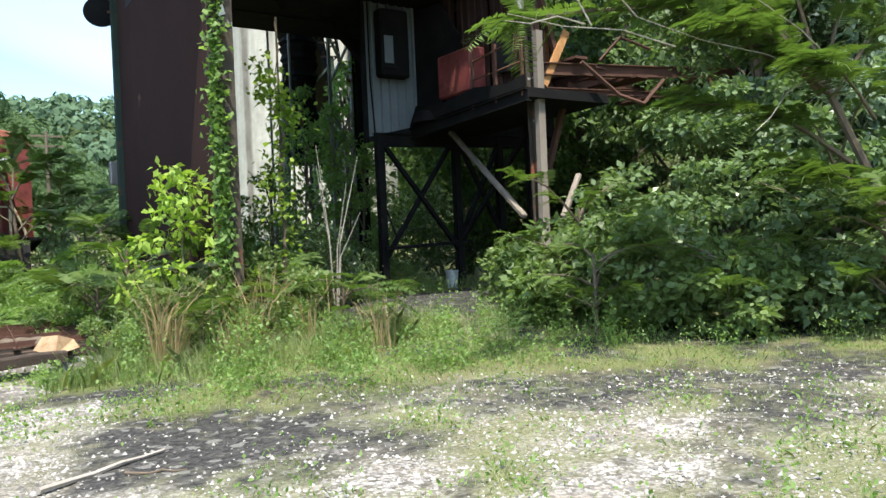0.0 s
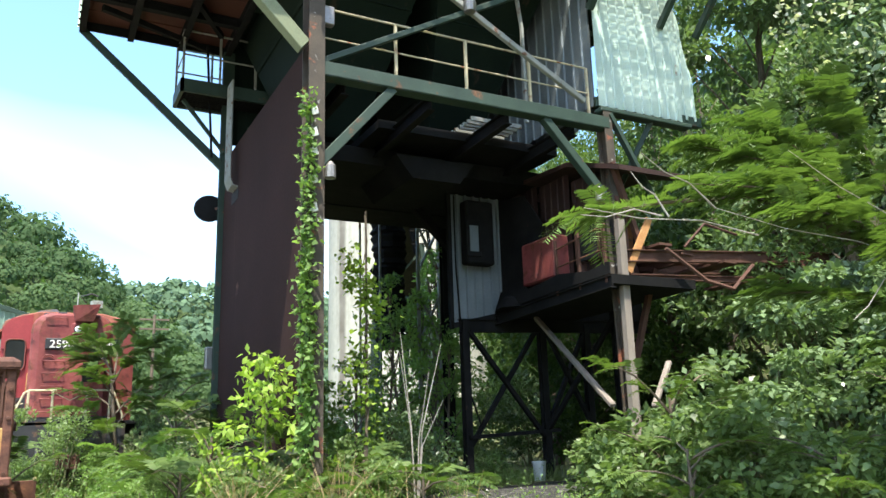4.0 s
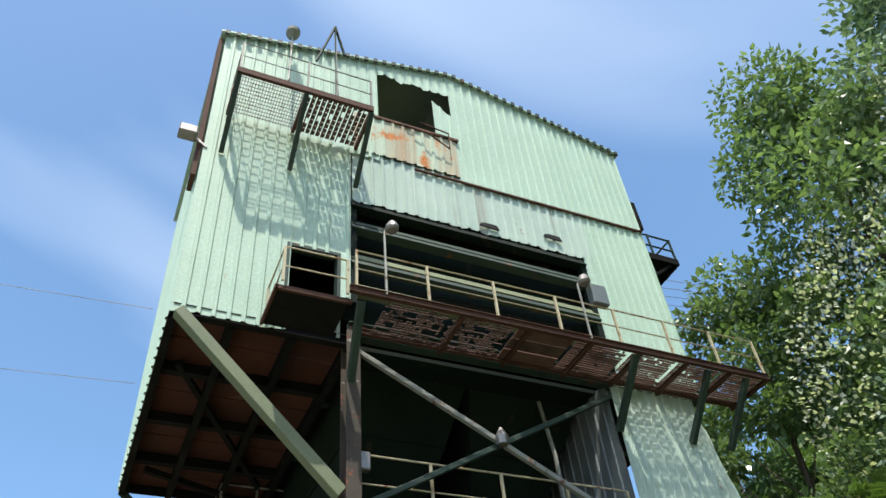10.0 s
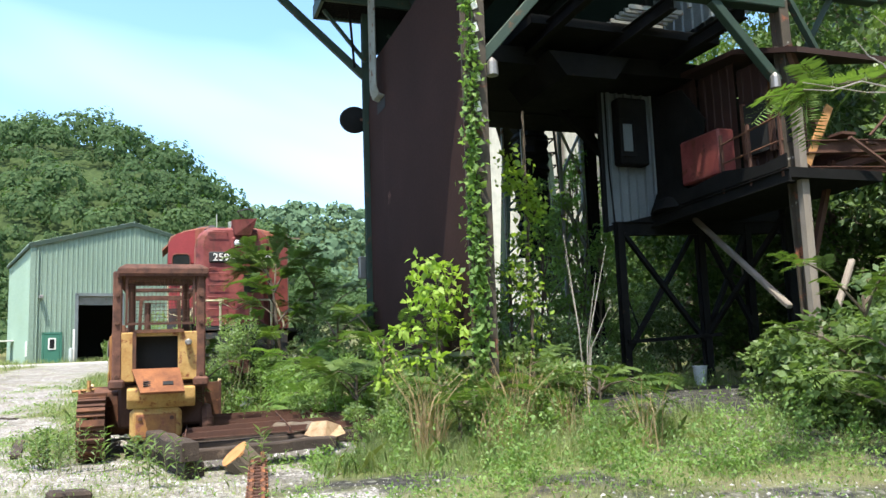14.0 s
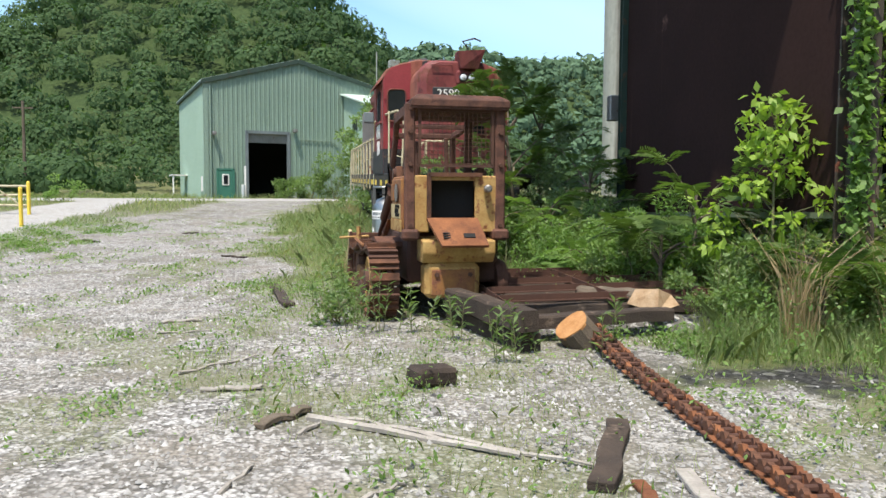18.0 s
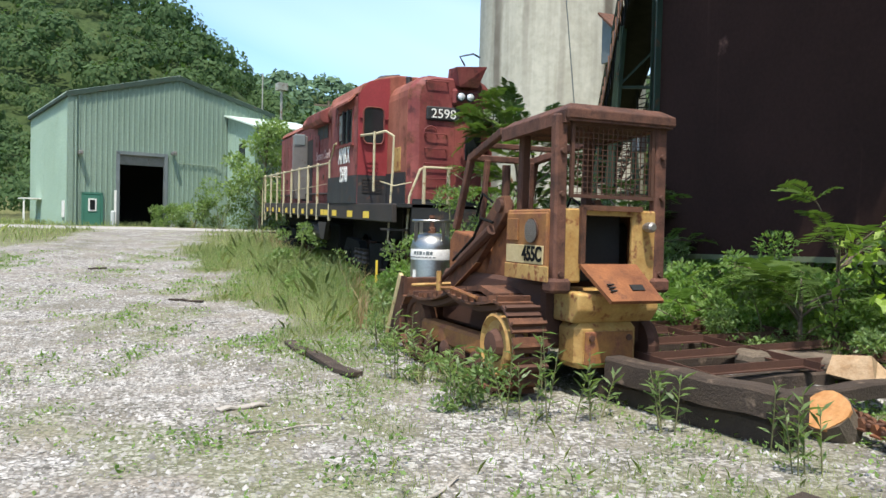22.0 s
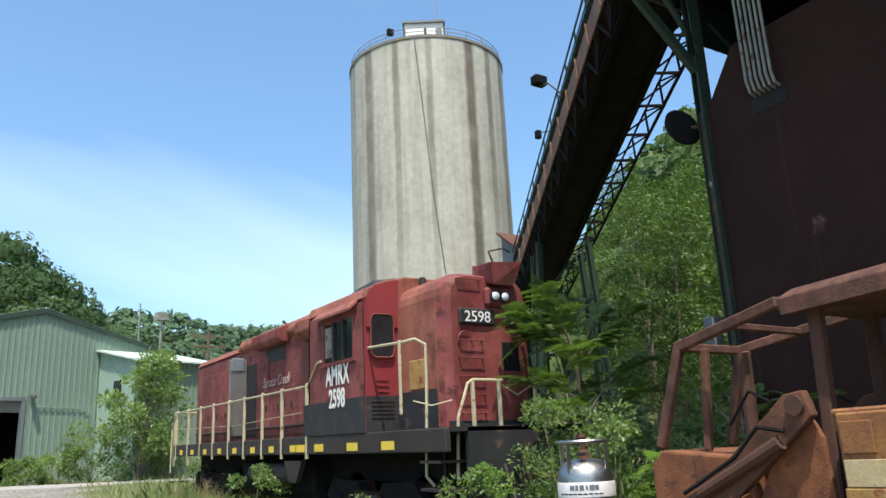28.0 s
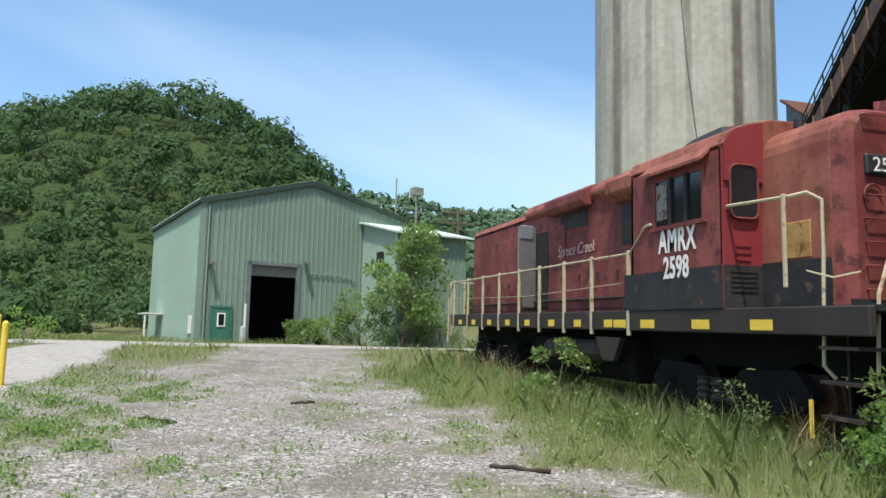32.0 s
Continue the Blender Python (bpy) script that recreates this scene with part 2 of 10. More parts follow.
M_LBLACK = paint("locomotive_black", (0.014, 0.015, 0.017), (0.034, 0.034, 0.036), 1.6, 0.6, 0.0, 0.25, c=(0.075, 0.036, 0.028), clev=0.62, rust=0.45, streak=0.5, rustcol=(0.075, 0.045, 0.03))
M_LFRAME = paint("rusty_black_frame", (0.020, 0.018, 0.017), (0.048, 0.036, 0.030), 1.2, 0.7, 0.0, 0.2, rust=0.3, rustcol=(0.10, 0.055, 0.035))
M_LYEL = paint("yellow_reflector", (0.72, 0.50, 0.05), (0.80, 0.58, 0.08), 3.0, 0.5, 0.0, 0.05)
M_SCRIPT = paint("worn_white_script", (0.40, 0.24, 0.22), (0.55, 0.44, 0.41), 8.0, 0.7)
M_YPALE = paint("pale_machine_yellow", (0.42, 0.32, 0.15), (0.50, 0.40, 0.22), 4.0, 0.7, 0.0, 0.15, rust=0.35, streak=0.5, rustcol=(0.15, 0.06, 0.03))
M_WHITE = paint("white_paint", (0.72, 0.70, 0.66), (0.80, 0.78, 0.74), 4.0, 0.6, 0.0, 0.05)
M_YEL = paint("faded_machine_yellow", (0.30, 0.15, 0.04), (0.46, 0.31, 0.11), 4.5, 0.7, 0.0, 0.2, rust=0.55, streak=0.6, rustcol=(0.14, 0.05, 0.02), fine=40, c=(0.18, 0.065, 0.035), clev=0.60)
M_YELR = paint("rust_streaked_yellow", (0.32, 0.15, 0.04), (0.15, 0.055, 0.028), 4.0, 0.75, 0.0, 0.25, rust=0.55, streak=0.6, rustcol=(0.14, 0.055, 0.03))
M_ORUST = paint("orange_rust", (0.10, 0.034, 0.016), (0.27, 0.105, 0.040), 4.0, 0.85, 0.0, 0.3, rust=0.5, streak=0.4, rustcol=(0.075, 0.032, 0.020), fine=50)
M_RPINK = paint("burnt_red_rust", (0.030, 0.014, 0.010), (0.165, 0.070, 0.044), 4.0, 0.8, 0.0, 0.35, rust=0.55, streak=0.6, rustcol=(0.045, 0.021, 0.015), fine=50)
M_CHROME = paint("stainless_steel", (0.33, 0.33, 0.315), (0.41, 0.41, 0.39), 4.0, 0.38, 1.0, 0.03)
M_STEELP = paint("worn_steel", (0.22, 0.21, 0.20), (0.32, 0.30, 0.28), 3.0, 0.45, 0.7, 0.1, rust=0.3)
M_GLASSD = paint("dark_window_glass", (0.012, 0.014, 0.016), (0.02, 0.022, 0.025), 2.0, 0.08, 0.0, 0.0, spec=0.5)
M_LENS = paint("lamp_lens", (0.75, 0.76, 0.78), (0.85, 0.86, 0.88), 9.0, 0.12, 0.3, 0.0)
M_SIGNR = paint("stop_red", (0.55, 0.03, 0.03), (0.6, 0.04, 0.04), 3.0, 0.4)
M_BLUE = paint("blue_plastic", (0.06, 0.16, 0.5), (0.08, 0.2, 0.55), 3.0, 0.5)
M_BUCKET = paint("pale_bucket", (0.42, 0.45, 0.45), (0.5, 0.53, 0.53), 5.0, 0.5)
M_STONE = paint("pale_gravel", (0.34, 0.325, 0.30), (0.60, 0.58, 0.55), 6.0, 0.9, 0.0, 0.3, fine=60, c=(0.10, 0.10, 0.105), clev=0.60)
M_BALLAST = paint("cinder_ballast", (0.045, 0.042, 0.038), (0.15, 0.14, 0.125), 5.0, 0.95, 0.0, 0.6, fine=45, c=(0.40, 0.39, 0.37), clev=0.53)
M_SPLIT = paint("split_wood", (0.28, 0.17, 0.085), (0.44, 0.32, 0.20), 9.0, 0.9, 0.0, 0.4, fine=35)
M_BARK = paint("bark", (0.09, 0.07, 0.05), (0.16, 0.125, 0.09), 4.0, 0.95, 0.0, 0.5)
M_STICK = paint("bleached_stick", (0.24, 0.215, 0.185), (0.40, 0.365, 0.32), 4.0, 0.95, 0.0, 0.3)
M_TWIG = paint("green_twig", (0.11, 0.12, 0.05), (0.18, 0.17, 0.08), 4.0, 0.8)
M_STRAW = leafmat("dry_straw", (0.24, 0.165, 0.085), (0.40, 0.31, 0.18), 0.25)
L_BUSH = leafmat("shrub_leaves", (0.070, 0.118, 0.037), (0.245, 0.335, 0.135), 0.42, 0.40)
L_DARK = leafmat("dark_glossy_leaves", (0.046, 0.088, 0.034), (0.235, 0.325, 0.160), 0.34, 0.30)
L_MIMO = leafmat("feathery_leaves", (0.056, 0.106, 0.025), (0.130, 0.194, 0.050), 0.36, 0.6, 0.6)
L_BRIGHT = leafmat("lime_green_leaves", (0.20, 0.32, 0.045), (0.36, 0.48, 0.095), 0.45, 0.5, 1.0)
L_PALE = leafmat("pale_backed_leaves", (0.066, 0.130, 0.046), (0.312, 0.390, 0.311), 0.32, 0.4, 0.5)
L_VINE = leafmat("vine_leaves", (0.100, 0.185, 0.046), (0.232, 0.340, 0.108), 0.45, 0.5, 1.0)
L_GRASS = leafmat("grass_blades", (0.120, 0.182, 0.056), (0.40, 0.42, 0.22), 0.45, 0.7, 0.5)
L_SLOPE = leafmat("slope_leaves", (0.032, 0.070, 0.018), (0.118, 0.182, 0.048), 0.32, 0.55, 0.12)
# haze mixed into both canopy colours: slight on hill, paler and bluer far off
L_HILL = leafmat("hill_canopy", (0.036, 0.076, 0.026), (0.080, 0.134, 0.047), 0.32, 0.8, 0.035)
L_FAR = leafmat("hazed_far_canopy", (0.058, 0.105, 0.058), (0.105, 0.168, 0.088), 0.1, 0.9, 0.02)

# ---- building helpers ----
class Shape:
    """Gathers vertices and faces of one mesh."""
    def __init__(self):
        self.v, self.f = [], []

    def add(self, vs, fs):
        o = len(self.v)
        self.v += [tuple(p) for p in vs]
        self.f += [tuple(i + o for i in q) for q in fs]
        return self

    def box(self, x0, x1, y0, y1, z0, z1, m=None, bev=0.0):
        if bev > 0:
            b = min(bev, abs(x1 - x0) / 3, abs(y1 - y0) / 3, abs(z1 - z0) / 3)
            vs, idx = [], {}
            for i, (x, sx) in enumerate(((x0, 1), (x1, -1))):
                for j, (y, sy) in enumerate(((y0, 1), (y1, -1))):
                    for k, (z, sz) in enumerate(((z0, 1), (z1, -1))):
                        for a in range(3):
                            idx[i, j, k, a] = len(vs)
                            vs.append((x + (0 if a == 0 else sx * b), y + (0 if a == 1 else sy * b), z + (0 if a == 2 else sz * b)))
            fs = []
            for s in (0, 1):
                q = [idx[s, 0, 0, 0], idx[s, 1, 0, 0], idx[s, 1, 1, 0], idx[s, 0, 1, 0]]
                fs.append(q if s else q[::-1])
                q = [idx[0, s, 0, 1], idx[0, s, 1, 1], idx[1, s, 1, 1], idx[1, s, 0, 1]]
                fs.append(q if s else q[::-1])
                q = [idx[0, 0, s, 2], idx[1, 0, s, 2], idx[1, 1, s, 2], idx[0, 1, s, 2]]
                fs.append(q if s else q[::-1])
            for i in (0, 1):
                for j in (0, 1):
                    for k in (0, 1):
                        q = [idx[i, j, k, 0], idx[i, j, k, 1], idx[i, j, k, 2]]
                        fs.append(q if (i + j + k) % 2 else q[::-1])
            for s in (0, 1):
                for u in (0, 1):
                    fs.append([idx[s, u, 0, 0], idx[s, u, 1, 0], idx[s, u, 1, 1], idx[s, u, 0, 1]])
                    fs.append([idx[s, 0, u, 0], idx[s, 1, u, 0], idx[s, 1, u, 2], idx[s, 0, u, 2]])
                    fs.append([idx[0, s, u, 1], idx[1, s, u, 1], idx[1, s, u, 2], idx[0, s, u, 2]])
        else:
            vs = [(x, y, z) for x in (x0, x1) for y in (y0, y1) for z in (z0, z1)]
            fs = [(0, 1, 3, 2), (4, 6, 7, 5), (0, 4, 5, 1), (2, 3, 7, 6), (0, 2, 6, 4), (1, 5, 7, 3)]
        if m is not None:
            vs = [m @ Vector(p) for p in vs]
        return self.add(vs, fs)

    def beam(self, p, q, w, h, up=(0, 0, 1), bev=0.0):
        """A bar of section w (across) by h (upwards) from p to q."""
        p, q = Vector(p), Vector(q)
        d = (q - p)
        if abs(d.normalized().dot(Vector(up))) > 0.98:
            up = (0, 1, 0)
        z = d.normalized()
        x = Vector(up).cross(z).normalized()
        y = z.cross(x)
        m = Matrix((x, y, z)).transposed().to_4x4()
        m.translation = p
        return self.box(-w / 2, w / 2, -h / 2, h / 2, 0, d.length, m, bev)

    def ibeam(self, p, q, w, h, up=(0, 0, 1), t=0.02):
        """A rolled section: web and two flanges."""
        p, q, up = Vector(p), Vector(q), Vector(up)
        d = (q - p).normalized()
        if abs(d.dot(up)) > 0.98:
            up = Vector((0, 1, 0))
        u = (up - d * up.dot(d)).normalized()
        x = u.cross(d).normalized()
        k, e, g = w / 2, h / 2, t / 2
        sec = ((-k, -e), (k, -e), (k, t - e), (g, t - e), (g, e - t), (k, e - t), (k, e), (-k, e), (-k, e - t), (-g, e - t), (-g, t - e), (-k, t - e))
        vs = [o + x * i + u * j for o in (p, q) for i, j in sec]
        fs = [(i, (i + 1) % 12, 12 + (i + 1) % 12, 12 + i) for i in range(12)]
        for o in (0, 12):
            cap = [(0, 1, 2, 11), (2, 3, 10, 11), (3, 4, 9, 10), (4, 5, 8, 9), (5, 6, 7, 8)]
            fs += [tuple(i + o for i in (c if o else c[::-1])) for c in cap]
        return self.add(vs, fs)

    def tube(self, pts, r, n=6, r2=None, caps=True):
        """A round bar along points; the radius may taper to r2."""
        pts = [Vector(p) for p in pts]
        k = len(pts)
        rings = []
        d0 = (pts[1] - pts[0]).normalized()
        a = d0.orthogonal().normalized()
        for i, p in enumerate(pts):
            d = ((pts[min(i + 1, k - 1)] - p).normalized() + (p - pts[max(i - 1, 0)]).normalized())
            d = d.normalized() if d.length > 1e-6 else d0
            a = (a - d * a.dot(d)).normalized()
            b = d.cross(a)
            rr = r if r2 is None else r + (r2 - r) * i / (k - 1)
            rings.append([p + (a * math.cos(2 * math.pi * j / n) + b * math.sin(2 * math.pi * j / n)) * rr for j in range(n)])
        vs = [v for ring in rings for v in ring]
        fs = [(i * n + j, i * n + (j + 1) % n, (i + 1) * n + (j + 1) % n, (i + 1) * n + j) for i in range(k - 1) for j in range(n)]
        if caps:
            fs += [tuple(range(n))[::-1], tuple((k - 1) * n + j for j in range(n))]
        return self.add(vs, fs)

    def lathe(self, prof, c, n=24, axis="z"):
        """A turned shape: prof is a list of (radius, height)."""
        vs = []
        for r, h in prof:
            for j in range(n):
                a = 2 * math.pi * j / n
                u, w = r * math.cos(a), r * math.sin(a)
                vs.append({"z": (c[0] + u, c[1] + w, c[2] + h), "x": (c[0] + h, c[1] + u, c[2] + w), "y": (c[0] + w, c[1] + h, c[2] + u)}[axis])
        k = len(prof)
        fs = [(i * n + j, i * n + (j + 1) % n, (i + 1) * n + (j + 1) % n, (i + 1) * n + j) for i in range(k - 1) for j in range(n)]
        fs += [tuple(range(n))[::-1], tuple((k - 1) * n + j for j in range(n))]
        return self.add(vs, fs)

    def prism(self, poly, a, b, axis="x"):
        """A polygon of (u, w) pairs, drawn out along an axis from a to b. x: (y, z); y: (x, z); z: (x, y)."""
        def at(u, w, s):
            return {"x": (s, u, w), "y": (u, s, w), "z": (u, w, s)}[axis]
        n = len(poly)
        vs = [at(u, w, a) for u, w in poly] + [at(u, w, b) for u, w in poly]
        fs = [(i, (i + 1) % n, n + (i + 1) % n, n + i) for i in range(n)] + [tuple(range(n))[::-1], tuple(range(n, 2 * n))]
        return self.add(vs, fs)

    def ribs(self, x0, x1, z0, z1, y, pitch=0.305, depth=0.035, face=-1, back=0.012):
        """Ribbed sheet in the plane y, ribs towards face; z0 and z1 may be functions of x. Has a back skin."""
        zf0 = z0 if callable(z0) else (lambda x: z0)
        zf1 = z1 if callable(z1) else (lambda x: z1)
        xs, k = [], 0
        x = x0
        prof = ((0.0, 0), (0.62, 0), (0.70, 1), (0.92, 1), (1.0, 0))
        while x < x1 - 1e-6:
            for u, h in prof[:-1]:
                xx = x + u * pitch
                if xx < x1 - 1e-6:
                    xs.append((xx, h))
            x += pitch
        xs.append((x1, 0))
        front = [(x, y + face * (0.004 + h * depth), zf0(x)) for x, h in xs] + [(x, y + face * (0.004 + h * depth), zf1(x)) for x, h in xs]
        n = len(xs)
        rear = [(p[0], p[1] - face * back, p[2]) for p in front]
        fs = [(i, i + 1, n + i + 1, n + i) for i in range(n - 1)]
        fr = [(2 * n + i + 1, 2 * n + i, 3 * n + i, 3 * n + i + 1) for i in range(n - 1)]
        ed = [(i, 2 * n + i, 2 * n + i + 1, i + 1) for i in range(n - 1)] + [(n + i, n + i + 1, 3 * n + i + 1, 3 * n + i) for i in range(n - 1)]
        ed += [(0, n, 3 * n, 2 * n), (n - 1, 2 * n + n - 1, 4 * n - 1, 2 * n - 1)]
        return self.add(front + rear, fs + fr + ed)

    def moved(self, m):
        self.v = [tuple(m @ Vector(p)) for p in self.v]
        return self


SITE = {}  # name of a building: function that lays its plan numbers onto the site


def knots(x, a, b):
    """A gauge read by straight pieces between its marks."""
    return float(np.interp(x, a, b)) if a[0] <= x <= a[-1] else (x - a[0] + b[0] if x < a[0] else x - a[-1] + b[-1])


def obj(name, shape, mat, parent=None, label="", smooth=False, bevel=0.0, raw=False):
    """Links a Shape as one mesh object, under a thing or a part if given."""
    if parent is not None and parent.name in SITE and not raw:
        shape.v = [SITE[parent.name](*p) for p in shape.v]
    me = bpy.data.meshes.new(name)
    me.from_pydata(shape.v, [], shape.f)
    me.materials.append(mat)
    if smooth:
        me.polygons.foreach_set("use_smooth", [True] * len(me.polygons))
    me.update()
    ob = new(name, me)
    if parent is not None:
        ob.parent = parent
        if parent.parent is None and parent.type == "EMPTY":
            ob.matrix_parent_inverse = parent.matrix_basis.inverted()
        else:
            ob.matrix_parent_inverse = parent.matrix_basis.inverted()
    if label:
        ob["label"] = label
    if bevel > 0:
        bm = ob.modifiers.new("edge", "BEVEL")
        bm.width, bm.segments, bm.limit_method = bevel, 2, "ANGLE"
    return ob


def thing(name, at, label, category, group="", kind=""):
    """An Empty at the base of a thing, to which its parts belong."""
    ob = new(name)
    ob.empty_display_size = 0.1
    ob.matrix_basis = Matrix.Translation(at)
    return tagged(ob, label, category, group, kind)


def words(name, text, m, size, mat, parent, depth=0.004, stretch=1.0, align="LEFT", shear=0.0, bold=0.0, gap=1.0):
    """Letters in the built-in font, as a mesh part."""
    cu = bpy.data.curves.new(name, "FONT")
    cu.body, cu.size, cu.extrude, cu.align_x, cu.shear = text, size, depth, align, shear
    cu.offset, cu.space_character = bold, gap
    tmp = bpy.data.objects.new(name, cu)
    scene.collection.objects.link(tmp)
    me = bpy.data.meshes.new_from_object(tmp.evaluated_get(bpy.context.evaluated_depsgraph_get()))
    bpy.data.objects.remove(tmp)
    me.transform(m @ Matrix.Diagonal((stretch, 1, 1, 1)))
    me.materials.clear()
    me.materials.append(mat)
    ob = new(name, me)
    ob.parent = parent
    ob.matrix_parent_inverse = parent.matrix_basis.inverted()
    return ob


RNG = np.random.default_rng(7)


def quads(name, V, mat, parent=None, label="", k=4):
    """A mesh of loose k-sided faces from an array of shape (count, k, 3)."""
    V = np.asarray(V, dtype=np.float32)
    n = len(V)
    me = bpy.data.meshes.new(name)
    me.vertices.add(n * k)
    me.vertices.foreach_set("co", V.reshape(-1))
    me.loops.add(n * k)
    me.loops.foreach_set("vertex_index", np.arange(n * k, dtype=np.int32))
    me.polygons.add(n)
    me.polygons.foreach_set("loop_start", np.arange(0, n * k, k, dtype=np.int32))
    me.materials.append(mat)
    me.update(calc_edges=True)
    ob = new(name, me)
    if parent is not None:
        ob.parent = parent
        ob.matrix_parent_inverse = parent.matrix_basis.inverted()
    if label:
        ob["label"] = label
    return ob


def unit(v):
    return v / np.maximum(np.linalg.norm(v, axis=-1, keepdims=True), 1e-9)


def leaves(P, size, aspect=0.5, out=None, lift=0.3, droop=0.0):
    """Diamond leaves at points P, pointing every way but more along out, each folded slightly."""
    n = len(P)
    d = RNG.normal(size=(n, 3))
    if out is not None:
        d = d * 0.7 + out
    d[:, 2] += lift - droop
    d = unit(d)
    s = unit(np.cross(d, RNG.normal(size=(n, 3)) * 0.6 + np.array([0, 0, 1.0])))
    L = (size * RNG.uniform(0.6, 1.3, n))[:, None]
    nrm = np.cross(s, d)
    a = P
    b = P + d * L * 0.45 + s * L * aspect * 0.5 + nrm * L * 0.06
    c = P + d * L - nrm * L * 0.08
    e = P + d * L * 0.45 - s * L * aspect * 0.5 + nrm * L * 0.06
    return np.stack([a, b, c, e], 1)

# ---- ground ----
def smooth(a, b, x):
    t = np.clip((np.asarray(x, float) - a) / (b - a), 0, 1)
    return t * t * (3 - 2 * t)


def wave(x, y, s, seed=0.0):
    """Cheap smooth noise in the plane, about -1 to 1."""
    x, y = np.asarray(x, float) / s, np.asarray(y, float) / s
    return (np.sin(1.7 * x + 1.3 * y + seed) + np.sin(-1.1 * x + 2.3 * y + 1.9 * seed + 1) + np.sin(2.9 * x - 0.7 * y + 0.7 * seed + 2)
            + 0.6 * np.sin(4.3 * x + 3.1 * y + 2.3 * seed) + 0.6 * np.sin(-3.7 * x + 4.9 * y + seed)) / 4.2


def height(x, y):
    """Lie of the land: a flat yard that rises to the shed, wooded hills all round."""
    x, y = np.asarray(x, float), np.asarray(y, float)
    z = 1.25 * smooth(10, 52, y) - 0.12 * smooth(-1, -8, x) * smooth(30, 5, y)
    z = z + 0.05 * wave(x, y, 3.0) * smooth(60, 30, np.hypot(x, y))
    z = z + 0.45 * smooth(8.5, 11, x) * smooth(4, 9, y) * smooth(20, 15, y)
    # big hill behind the shed, and its shoulder to the left
    z = z + 46.8 * np.exp(-((np.abs(x + 17) / np.where(x < -17, 59.0, 45.0)) ** 2.4 + ((y - 182) / 49) ** 2)) * smooth(58, 110, y + 0.35 * np.minimum(x, 0))
    z = z + 75 * np.exp(-(((x + 190) / 95) ** 2 + ((y - 210) / 130) ** 2)) * smooth(-45, -110, x)
    # far ridge
    z = z + 106 * np.exp(-(((y - 640) / 120) ** 2)) * smooth(-300, 60, x) * (1 + 0.09 * wave(x, y, 90, 2.0))
    # slope behind the tower
    z = z + 70 * smooth(12, 110, x - 0.35 * y) * smooth(-260, -60, y) * (1 - smooth(330, 520, y))
    z = z + (60 * smooth(-60, -330, y)) * smooth(-220, -40, x)
    return z + wave(x, y, 26, 4.0) * np.clip((z - 6) / 14, 0, 1) * 1.5


def road_x(y):
    y = np.asarray(y, float)
    return -1.6 - 1.9 * smooth(-4, 12, y) + 2.1 * smooth(24, 48, y)


